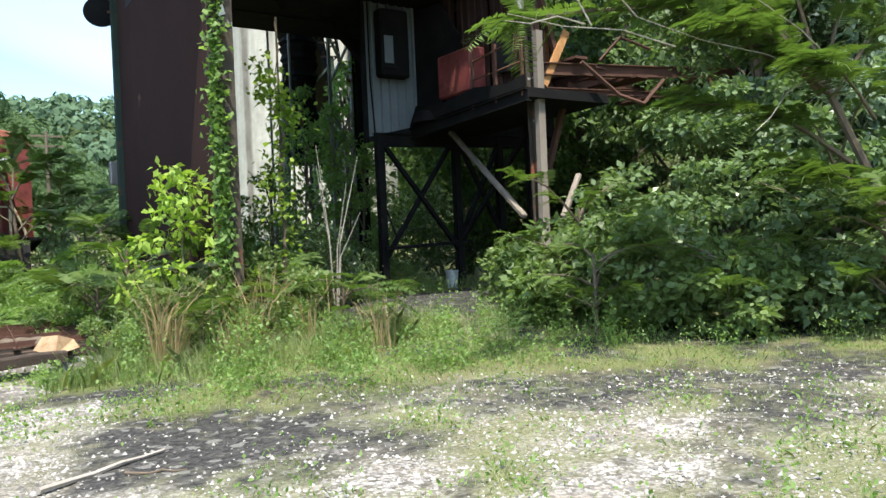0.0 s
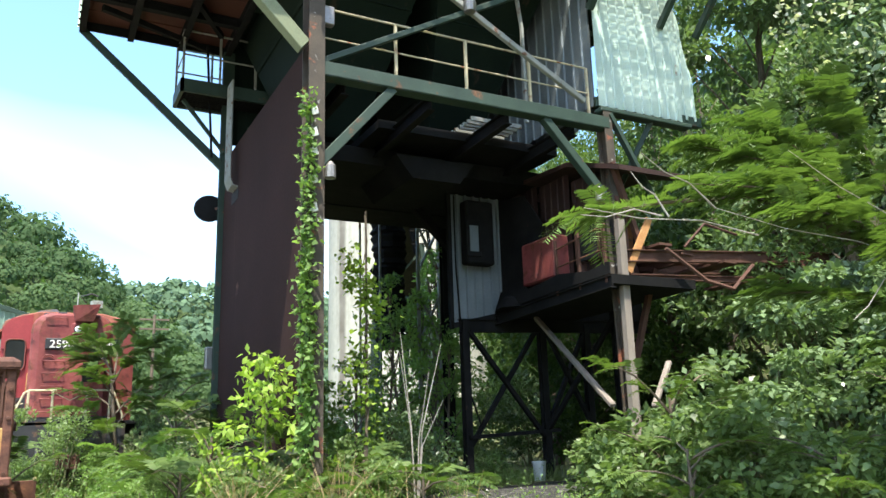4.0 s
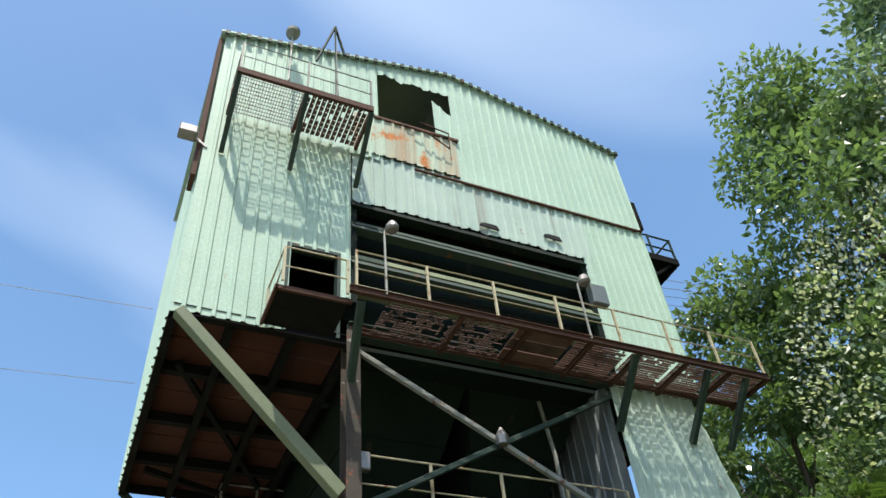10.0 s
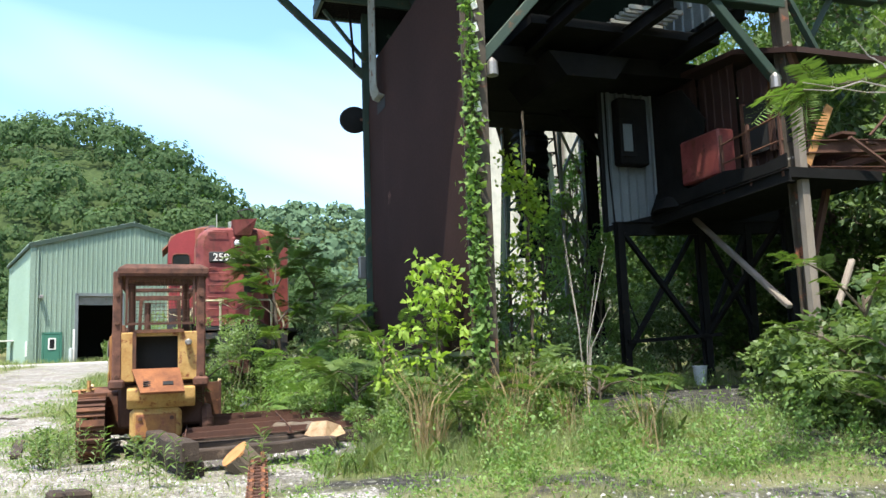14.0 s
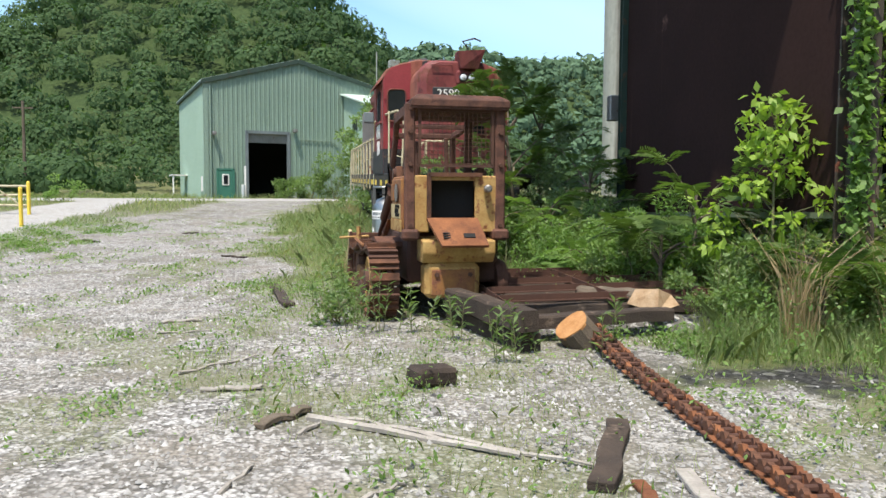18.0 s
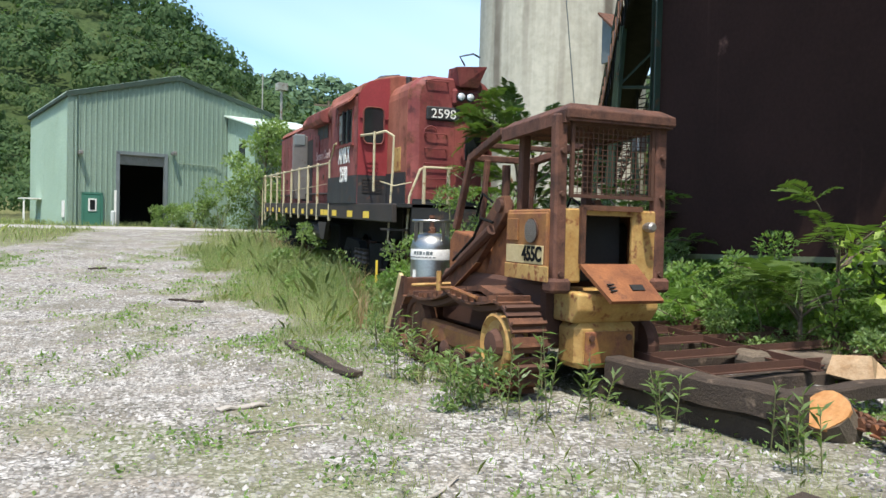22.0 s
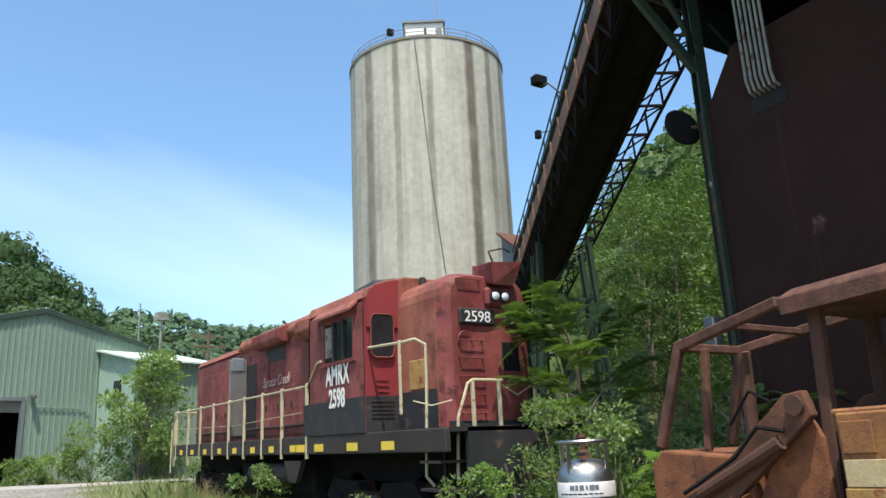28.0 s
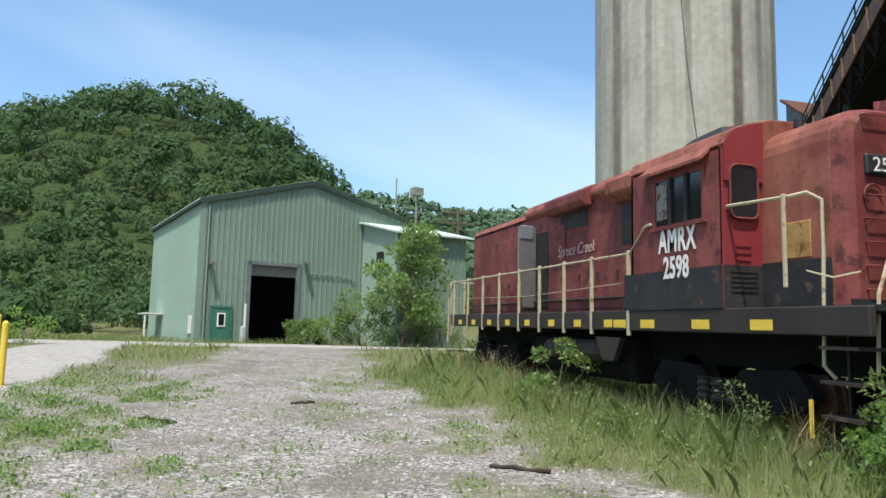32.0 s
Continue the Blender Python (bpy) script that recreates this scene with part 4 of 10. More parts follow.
# legs
post = Shape()
post.ibeam((6.95, YF, gz(6.95, YF) - 0.2), (6.95, YF, 11.9), 0.30, 0.36, (0, 1, 0), 0.03)
obj("leg", post, M_POST, tower, "peeling rusted front leg")
obj("leg_plate", Shape().box(6.78, 6.84, YF - 0.19, YF - 0.17, 3.6, 7.4).box(6.9, 7.06, YF - 0.195, YF - 0.178, 5.2, 7.3), M_POST, tower)
for zz in (5.35, 5.85, 6.35, 6.7, 7.1):
    s = Shape().prism([(6.86, zz), (6.98, zz + 0.05), (6.94, zz + 0.2), (6.84, zz + 0.14)], YF - 0.21, YF - 0.196, "y")
    obj("paint_flake", s, M_WHITE, tower)
obj("leg", Shape().ibeam((13.85, YF, gz(13.62, YF) - 0.2), (13.66, YF, 8.4), 0.24, 0.26, (0, 1, 0), 0.03), M_POST, tower, "rust-red front leg with peeling paint")
obj("leg_cladding", Shape().beam((13.66, YF - 0.2, 1.2), (13.7, YF - 0.18, 5.9), 0.2, 0.12, (0, 1, 0)), M_WOOD, tower, "bleached timber post")
obj("leg", Shape().ibeam((7.0, 15.15, 0), (7.0, 15.15, 11.6), 0.3, 0.3, (0, 1, 0), 0.03), M_STEEL, tower, "grey-green rear leg")
obj("leg", Shape().ibeam((13.6, 15.1, 0), (13.6, 15.1, 12.0), 0.3, 0.3, (0, 1, 0), 0.03), M_BLACK, tower)
# bracing
for a, b, w, m, nm in (((6.75, YF - 0.03, 8.45), (3.3, YF - 0.03, 11.6), 0.24, M_STRUT, "overhang_strut"),
                       ((6.9, 15.1, 8.6), (3.2, 15.4, 11.58), 0.2, M_STEEL, "overhang_strut"),
                       ((7.05, YF - 0.02, 6.3), (8.5, YF - 0.02, 7.95), 0.18, M_STEEL, "knee_brace"),
                       ((13.45, YF - 0.02, 6.45), (12.0, YF - 0.02, 7.95), 0.18, M_STEEL, "knee_brace"),
                       ((7.1, YF - 0.05, 11.4), (13.1, YF - 0.05, 8.5), 0.11, M_RAILD, "cross_brace"),
                       ((7.05, YF + 0.02, 8.25), (13.5, YF + 0.02, 11.5), 0.11, M_STEEL, "cross_brace"),
                       ((6.9, YF - 0.1, 10.6), (6.75, 7.25, 11.75), 0.16, M_STEEL, "platform_bracket")):
    obj(nm, Shape().beam(a, b, w, w * 0.9, (0, 1, 0), 0.012), m, tower)


def railing(pts, h, mat, every=1.6, r=0.022, mid=True, name="handrail", raw=False):
    pts = [Vector(p) for p in pts]
    up = Vector((0, 0, h))
    obj("top_rail", Shape().tube([p + up for p in pts], r, 6), mat, tower, raw=raw)
    if mid:
        obj("mid_rail", Shape().tube([p + up * 0.5 for p in pts], r * 0.8, 6), mat, tower, raw=raw)
    for a, b in zip(pts, pts[1:]):
        k = max(1, round((b - a).length / every))
        for i in range(k + 1):
            p = a + (b - a) * i / k
            if i == k and b is not pts[-1]:
                continue
            obj("rail_post", Shape().beam(p, p + up, 0.05, 0.05), mat, tower, raw=raw)


# doorway platform, its deck near-black for the shade beneath, and the long walkway
obj("platform_deck", Shape().box(5.0, 6.5, 7.3, YF - 0.06, 11.64, 11.70), M_BLACK, tower, "rusted doorway platform")
obj("platform_edge", Shape().box(4.96, 6.55, 7.24, 7.3, 11.6, 11.74).box(4.94, 5.0, 7.24, YF - 0.06, 11.6, 11.74), M_RUSTD, tower)
railing([(5.05, YF - 0.1, 11.7), (5.05, 7.1, 11.7), (6.4, 7.1, 11.7)], 1.05, M_RAIL, 1.9)
obj("walkway_edge", Shape().ibeam((6.45, 7.12, 11.98), (18.0, 7.12, 11.98), 0.10, 0.24), M_RUSTD, tower, "rusted walkway channel")
obj("walkway_edge", Shape().ibeam((6.9, YF - 0.12, 11.98), (17.9, YF - 0.12, 11.98), 0.10, 0.2), M_RUSTD, tower)
M_GRATE = paint("rusty_grating", (0.085, 0.055, 0.045), (0.17, 0.11, 0.088), 3.0, 0.85, 0.2, 0.5, rust=0.5, fine=70, rustcol=(0.06, 0.03, 0.022))
M_WPLATE = paint("pink_brown_plate", (0.115, 0.062, 0.048), (0.19, 0.105, 0.082), 2.0, 0.85, 0.0, 0.2, rust=0.45, streak=0.5, rustcol=(0.075, 0.036, 0.024), fine=35)
for i in range(7):
    xa = 7.35 + i * 1.52
    if i == 2:
        for k in range(3):
            ya = 7.2 + 0.36 * k
            obj("walkway_plate", Shape().box(xa, xa + 1.42, ya, ya + 0.34, 11.975, 12.015, pose(0, 0, 0.012 * math.sin(3 * i + 2 * k), 0, 0, 0)), M_WPLATE if (i + k) % 3 else M_GRATE, tower)
        continue
    s = Shape()
    for k in range(19):
        for j in range(15):
            u, v = xa + 0.075 * k, 7.2 + 0.074 * j
            torn = wave(u, v, 0.25, i) + 0.5 * wave(u, v, 0.11, 2.0)
            if random.random() < (0.12 if i < 2 else 0.03) or torn < (-0.25 if i < 2 else -0.75):
                continue
            sag = 0.16 * max(0.0, math.sin(2.2 * u + i)) * (1 - (v - 7.2) / 1.2) if i < 2 else 0.0
            s.box(u, u + 0.058, v, v + 0.055, 11.98 - sag, 12.0 - sag)
    for k in range(6):
        s.box(xa, xa + 1.42, 7.22 + 0.2 * k, 7.235 + 0.2 * k, 11.985, 12.015)
    obj("walkway_grating", s, M_GRATE if i < 2 else M_WPLATE, tower, "corroded torn walkway grating" if i == 0 else "")
for xx in (9.0, 10.6, 12.2, 13.55, 15.1, 16.6, 17.9):
    obj("walkway_bearer", Shape().ibeam((xx, 7.12, 11.88), (xx, YF, 11.88), 0.1, 0.14), M_RUSTD, tower)
for xx in (13.45, 15.85, 17.2):
    obj("walkway_bracket", Shape().beam((xx, YF - 0.05, 10.6), (xx, 7.2, 11.85), 0.14, 0.14, (1, 0, 0)), M_STEEL, tower)
railing([(6.6, 7.12, 12.08), (17.9, 7.12, 12.08)], 1.05, M_RAIL, 1.62)
# upper service platform
obj("upper_platform", Shape().box(3.5, 7.1, 7.08, 7.16, 18.78, 18.96).box(3.5, 3.58, 7.1, YF - 0.05, 18.78, 18.94).box(5.25, 5.33, 7.1, YF - 0.05, 18.78, 18.94).box(7.02, 7.1, 7.1, YF - 0.05, 18.78, 18.94), M_RUSTD, tower, "rusted upper service platform")
s = Shape()
for k in range(24):
    s.box(3.6 + 0.07 * k, 3.6 + 0.07 * k + 0.012, 7.16, YF - 0.08, 18.88, 18.91)
for k in range(12):
    s.box(3.6, 5.25, 7.18 + 0.1 * k, 7.18 + 0.1 * k + 0.012, 18.89, 18.915)
obj("bar_grating", s, M_RAILD, tower, "open bar grating")
s = Shape()
for k in range(12):
    for j in range(8):
        if (k * 7 + j * 3) % 11:
            s.box(5.34 + 0.14 * k, 5.34 + 0.14 * k + 0.105, 7.17 + 0.147 * j, 7.17 + 0.147 * j + 0.115, 18.88, 18.91)
    s.box(5.34 + 0.14 * k, 5.34 + 0.14 * k + 0.03, 7.17, YF - 0.08, 18.865, 18.885)
obj("tread_grating", s, M_GRATE, tower, "corroded grating with holes")
for xx in (3.56, 5.29, 7.06):
    obj("platform_bracket", Shape().beam((xx, 7.15, 18.78), (xx, YF - 0.05, 17.2), 0.09, 0.12, (1, 0, 0)), M_STEEL, tower)
railing([(3.55, YF - 0.1, 18.94), (3.55, 7.12, 18.94), (7.05, 7.12, 18.94)], 1.07, M_RAILD, 1.8, 0.02)
obj("jib_frame", Shape().tube([(6.1, 7.15, 18.98), (6.0, 7.15, 22.5), (6.35, 7.3, 21.3)], 0.045, 6).tube([(6.0, 7.15, 22.5), (5.6, 7.5, 20.9)], 0.04, 6), M_STEEL, tower, "small hoist frame")
# vertical pipes and lamps
lampx = ((7.25, 13.9), (12.2, 13.7))
for xx, zz in lampx:
    obj("lamp_pole", Shape().tube([(xx, 7.1, 12.0), (xx, 7.1, zz), (xx + 0.12, 7.05, zz + 0.12)], 0.03, 6), M_RAILD, tower)
    obj("lamp_head", Shape().lathe([(0.03, 0.12), (0.08, 0.1), (0.14, 0.0), (0.15, -0.1), (0.11, -0.16), (0.02, -0.17)], (xx + 0.14, 7.0, zz + 0.12), 12), M_STEELP, tower, "round metal floodlight")
obj("junction_box", Shape().box(12.5, 12.95, 7.0, 7.2, 13.15, 13.75, None, 0.02), M_GREY, tower)
obj("junction_box", Shape().box(13.6, 13.9, YF - 0.18, YF - 0.04, 12.6, 13.3, None, 0.02), M_STEELP, tower)
obj("hung_lamp", Shape().lathe([(0.03, 0.25), (0.06, 0.2), (0.14, 0.05), (0.12, -0.12), (0.02, -0.14)], (10.2, YF - 0.15, 9.9), 12), M_STEELP, tower, "dented hanging lamp")
obj("hung_lamp", Shape().lathe([(0.03, 0.2), (0.09, 0.12), (0.1, -0.1), (0.02, -0.12)], (7.2, YF - 0.2, 6.1), 10), M_STEELP, tower)
obj("hung_lamp", Shape().lathe([(0.03, 0.2), (0.09, 0.12), (0.1, -0.1), (0.02, -0.12)], (13.2, YF - 0.2, 6.35), 10), M_STEELP, tower)
obj("roof_lamp", Shape().tube([(4.95, 7.9, 20.2), (4.95, 7.9, 22.7)], 0.03, 6).lathe([(0.05, 0.0), (0.2, 0.12), (0.22, 0.24), (0.06, 0.42)], (4.95, 7.9, 22.7), 10), M_RAILD, tower)
obj("corner_floodlight", Shape().box(2.55, 2.95, YF - 0.2, YF + 0.1, 17.5, 17.8, pose(0, 0, 0), 0.03).beam((2.9, YF, 17.6), (3.2, YF, 17.3), 0.06, 0.06), M_STEELP, tower)
obj("antenna", Shape().tube([(15.6, YF + 0.5, 22.7), (15.35, YF + 0.5, 24.6)], 0.015, 5), M_RAILD, tower)
# inner handrail on the lower deck
railing([(7.1, YF + 0.15, 8.25), (13.4, YF + 0.15, 8.25)], 1.1, M_RAIL, 1.55, 0.02)
obj("thick_cable", Shape().tube([(12.3, YF + 0.9, 8.3), (12.3, YF + 0.9, 10.4), (12.2, YF + 1.0, 11.9)], 0.05, 6), M_RAILD, tower)
obj("switch_box", Shape().box(7.15, 7.4, YF + 0.1, YF + 0.25, 9.05, 9.4, None, 0.02), M_STEELP, tower)
# balcony on the far right side
obj("side_balcony", Shape().box(XR + 0.05, XR + 1.3, 10.0, 11.6, 18.3, 18.42).box(XR + 1.2, XR + 1.3, 10.0, 11.6, 18.3, 18.6), M_RUSTD, tower)
railing([(XR + 0.05, 10.0, 18.4), (XR + 1.25, 10.0, 18.4), (XR + 1.25, 11.6, 18.4)], 1.1, M_STEEL, 1.0)
obj("balcony_brace", Shape().beam((XR, 10.1, 16.9), (XR + 1.2, 10.1, 18.3), 0.1, 0.1, (0, 1, 0)), M_STEEL, tower)
obj("balcony_box", Shape().box(XR + 0.05, XR + 0.7, 10.2, 11.4, 19.6, 20.9, None, 0.03), M_STEELP, tower)
# corrugated apron on the right
sheets("apron_sheet", 13.55, 16.4, 8.5, 11.95, YF - 0.02, M_PALE, label="pale green ribbed apron")
obj("apron_edge", Shape().ribs(16.4, 17.0, 8.6, lambda x: 11.95 - (x - 16.4) * 4.2, YF + 0.05), M_PALE, tower)
obj("apron_skirt", Shape().box(13.5, 16.6, YF - 0.14, YF + 0.1, 8.34, 8.44, None, 0.02), M_STEEL, tower)
obj("apron_girt", Shape().beam((13.5, YF + 0.1, 8.6), (17.2, YF + 0.1, 8.6), 0.15, 0.2), M_STEEL, tower)
side = Shape().ribs(YF + 0.05, YB - 0.5, 8.5, 11.95, 0)
side.v = [(13.45 + p[1], p[0], p[2]) for p in side.v]
obj("apron_return", side, M_GREY, tower)
obj("apron_brace", Shape().beam((13.75, YF - 0.1, 8.3), (15.2, YF - 0.1, 6.2), 0.1, 0.12, (0, 1, 0)).beam((15.3, YF, 8.4), (14.2, YF + 1.2, 5.6), 0.12, 0.12), M_STEEL, tower)
# brown wall panel, flat on top, its rear corner cut
PX = 6.90
obj("wall_panel", Shape().prism([(8.32, 1.40), (15.02, 1.24), (15.02, 7.1), (14.3, 8.12), (8.32, 8.15)], PX - 0.04, PX + 0.04, "x"), M_PANEL, tower, "dark brown steel wall panel with rust stains", raw=True)
obj("panel_sill", Shape().beam((PX - 0.02, 8.3, 1.36), (PX - 0.02, 15.02, 1.20), 0.12, 0.08), M_STRUT, tower, raw=True)
obj("panel_edge_strip", Shape().beam((PX - 0.03, 15.08, 0.3), (PX - 0.03, 15.08, 7.2), 0.12, 0.10, (0, 1, 0)), M_POST, tower, "peeling painted edge strip", raw=True)
# conduits through the panel
for k in range(6):
    y = 13.55 + 0.09 * k
    obj("conduit", Shape().tube([(PX - 0.22, y, 9.6), (PX - 0.22, y, 7.25), (PX - 0.16, y, 7.08), (PX - 0.02, y, 7.04)], 0.026, 6), M_RAILD, tower, "bent grey conduit" if k == 0 else "", raw=True)
# near-black patch for the shade in the conduit hole
obj("conduit_hole", Shape().box(PX - 0.05, PX - 0.044, 13.45, 14.1, 6.75, 7.0), M_DARK, tower, raw=True)
# round disc on the edge
obj("disc", Shape().lathe([(0.03, 0.0), (0.34, 0.03), (0.36, 0.07), (0.32, 0.1), (0.03, 0.14)], (0, 0, 0), 24).moved(Matrix.Translation((6.60, 15.36, 6.96)) @ Euler((radians(80), 0, radians(-12))).to_matrix().to_4x4()), M_BLACK, tower, "dark round gong on a bracket", raw=True)
obj("disc_arm", Shape().beam((6.60, 15.36, 6.96), (6.85, 15.1, 6.96), 0.06, 0.06), M_RUSTD, tower, raw=True)
obj("meter_box", Shape().box(6.63, 6.85, 15.25, 15.45, 3.12, 3.64, None, 0.02), M_STEELP, tower, "pale grey meter box", raw=True)
# small grated landing at the rear leg
obj("landing_frame", Shape().box(5.65, 8.3, 14.36, 14.44, 9.5, 9.82).box(5.65, 8.3, 15.4, 15.48, 9.5, 9.82).box(5.65, 5.73, 14.36, 15.48, 9.5, 9.82), M_STEEL, tower, "green landing frame", raw=True)
s = Shape()
for k in range(25):
    s.box(5.73 + 0.1 * k, 5.73 + 0.1 * k + 0.035, 14.44, 15.4, 9.54, 9.59)
for k in range(9):
    s.box(5.73, 8.25, 14.46 + 0.1 * k, 14.46 + 0.1 * k + 0.03, 9.52, 9.57)
obj("landing_grating", s, M_BLACK, tower, raw=True)
railing([(8.25, 14.4, 9.82), (5.7, 14.4, 9.82), (5.7, 15.44, 9.82), (8.25, 15.44, 9.82)], 1.25, M_RAILD, 0.85, 0.028, raw=True)
obj("landing_knee", Shape().beam((5.8, 14.9, 9.5), (6.8, 14.9, 8.3), 0.08, 0.08, (0, 1, 0)).beam((7.4, 15.1, 9.1), (8.5, 15.1, 8.4), 0.08, 0.08), M_STEEL, tower, raw=True)
obj("landing_ladder", Shape().beam((6.5, 14.8, 8.1), (6.3, 14.8, 11.0), 0.05, 0.05).beam((6.9, 15.2, 9.3), (8.1, 15.2, 10.0), 0.07, 0.07), M_BLACK, tower, raw=True)

# ---- lower screening room under the tower ----
room = thing("screen_room", (13.6, 11, gz(13.6, 11)), "sooty raised screening room clad in grey and red sheets", "industrial room")
for i in range(2):
    xa = 11.40 + i * 0.66
    obj("end_sheet", Shape().ribs(xa, xa + 0.66, lambda x: 3.88 + 0.24 * (x - 11.4), 6.95, 12.0 + 0.01 * i, 0.22, 0.06), M_GREY, room, "grey corrugated end sheet" if i == 0 else "", raw=True)
obj("end_frame", Shape().beam((11.36, 12.0, 3.8), (11.36, 12.0, 7.1), 0.09, 0.1).beam((11.36, 11.96, 3.86), (12.75, 11.96, 4.18), 0.10, 0.12).tube([(11.46, 11.9, 6.9), (11.46, 11.9, 5.2), (11.52, 11.88, 4.0), (11.60, 11.85, 2.6), (11.9, 11.8, 1.7)], 0.02, 5), M_BLACK, room, raw=True)
obj("wall_cabinet", Shape().box(11.62, 12.35, 11.62, 11.94, 5.25, 6.75, None, 0.04), M_BLACK, room, "sooty electrical cabinet", raw=True)
cd = obj("cabinet_door", Shape().box(11.58, 11.96, 11.56, 11.60, 5.40, 6.25, None, 0.015), M_BLACK, room, raw=True)
obj("door_pane", Shape().box(11.66, 11.88, 11.545, 11.558, 5.52, 6.12), M_GREY, room, raw=True)
for i, (ya, yb, z0, z1) in enumerate(((10.75, 11.98, 4.45, 7.0), (9.6, 10.7, 4.5, 6.9), (8.75, 9.55, 4.55, 6.7), (7.95, 8.7, 4.6, 6.3))):
    s = Shape().ribs(ya, yb, z0, z1, 0, 0.24, 0.025)
    s.v = [(13.0 + p[1] + 0.03 * i, p[0], p[2]) for p in s.v]
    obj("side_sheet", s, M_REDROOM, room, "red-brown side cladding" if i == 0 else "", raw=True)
obj("torn_sheet", Shape().prism([(11.98, 6.9), (10.9, 6.75), (10.2, 5.9), (10.6, 4.7), (11.98, 4.3)], 12.72, 12.76, "x"), M_BLACK, room, "blackened torn sheet hanging loose", raw=True)
obj("red_box", Shape().box(12.55, 12.95, 9.62, 10.85, 4.62, 5.55, None, 0.04), M_LRED, room, "dull red switch box", raw=True)
# openings drawn as near-black sheets, the shade within them painted
for ya, yb in ((8.05, 8.5), (8.65, 9.3)):
    obj("wall_opening", Shape().box(12.93, 12.98, ya, yb, 4.9, 5.9), M_DARK, room, raw=True)
    obj("opening_frame", Shape().box(12.90, 12.99, ya - 0.06, ya, 4.85, 5.95).box(12.90, 12.99, yb, yb + 0.06, 4.85, 5.95), M_RUSTD, room, raw=True)
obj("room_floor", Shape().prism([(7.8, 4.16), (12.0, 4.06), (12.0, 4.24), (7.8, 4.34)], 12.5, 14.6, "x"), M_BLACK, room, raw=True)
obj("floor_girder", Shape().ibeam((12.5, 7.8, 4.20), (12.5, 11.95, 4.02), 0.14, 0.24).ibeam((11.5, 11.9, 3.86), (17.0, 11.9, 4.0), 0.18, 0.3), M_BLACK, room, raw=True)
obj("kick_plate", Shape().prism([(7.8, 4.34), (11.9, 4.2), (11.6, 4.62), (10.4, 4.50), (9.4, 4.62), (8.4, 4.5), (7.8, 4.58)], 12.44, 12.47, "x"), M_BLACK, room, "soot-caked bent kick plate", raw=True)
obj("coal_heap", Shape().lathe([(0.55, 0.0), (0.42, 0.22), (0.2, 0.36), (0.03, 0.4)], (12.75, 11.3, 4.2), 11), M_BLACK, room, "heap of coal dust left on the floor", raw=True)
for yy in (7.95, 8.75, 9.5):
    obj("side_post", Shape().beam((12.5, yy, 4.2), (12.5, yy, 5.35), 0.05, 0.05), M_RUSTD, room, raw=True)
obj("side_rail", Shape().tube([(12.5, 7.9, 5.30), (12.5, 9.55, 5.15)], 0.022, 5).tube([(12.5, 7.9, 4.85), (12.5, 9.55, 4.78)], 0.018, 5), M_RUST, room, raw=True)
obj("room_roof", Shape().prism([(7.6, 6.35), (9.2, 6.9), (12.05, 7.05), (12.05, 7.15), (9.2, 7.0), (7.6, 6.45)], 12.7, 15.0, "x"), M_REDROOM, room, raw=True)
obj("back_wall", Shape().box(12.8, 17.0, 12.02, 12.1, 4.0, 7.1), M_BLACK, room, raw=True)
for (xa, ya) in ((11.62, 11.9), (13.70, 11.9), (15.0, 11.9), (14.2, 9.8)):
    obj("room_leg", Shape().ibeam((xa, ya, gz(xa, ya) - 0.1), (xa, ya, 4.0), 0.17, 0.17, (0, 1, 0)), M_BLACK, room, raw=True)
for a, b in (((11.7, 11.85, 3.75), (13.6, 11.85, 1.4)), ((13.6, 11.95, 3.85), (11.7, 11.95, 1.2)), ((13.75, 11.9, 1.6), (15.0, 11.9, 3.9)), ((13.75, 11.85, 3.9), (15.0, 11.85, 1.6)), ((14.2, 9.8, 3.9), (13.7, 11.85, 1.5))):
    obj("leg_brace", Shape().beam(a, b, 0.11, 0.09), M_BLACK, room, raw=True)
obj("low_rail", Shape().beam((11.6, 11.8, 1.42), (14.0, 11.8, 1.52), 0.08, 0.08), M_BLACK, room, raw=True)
obj("prop", Shape().beam((13.3, 11.5, 4.05), (12.75, 8.35, 1.95), 0.12, 0.10, bev=0.02), M_WOOD, room, "bleached timber prop", raw=True)
obj("prop", Shape().beam((13.9, 8.0, 2.75), (13.2, 7.75, 1.9), 0.11, 0.09, bev=0.02), M_WOOD, room, raw=True)
obj("deck_to_room_beam", Shape().beam((10.95, 13.2, 7.05), (12.15, 13.2, 5.88), 0.2, 0.2), M_BLACK, room, raw=True)

# landing on the far side wall
obj("side_landing", Shape().box(16.9, 18.3, 8.6, 10.4, 17.95, 18.04).box(16.9, 18.34, 8.56, 8.62, 17.85, 18.1).box(18.28, 18.34, 8.6, 10.4, 17.85, 18.1), M_BLACK, tower, "dark steel side landing")
for a, b in (((16.95, 8.6, 18.95), (18.3, 8.6, 18.95)), ((18.3, 8.6, 18.95), (18.3, 10.4, 18.95)), ((16.95, 8.6, 18.5), (18.3, 8.6, 18.5))):
    obj("landing_rail", Shape().tube([a, b], 0.03, 5), M_STEEL, tower)
for x, y in ((17.4, 8.6), (18.3, 8.6), (18.3, 10.4)):
    obj("landing_post", Shape().beam((x, y, 18.0), (x, y, 18.98), 0.05, 0.05), M_STEEL, tower)
obj("landing_bracket", Shape().beam((16.9, 8.7, 17.0), (18.2, 8.7, 17.95), 0.08, 0.1, (0, 1, 0)), M_BLACK, tower)
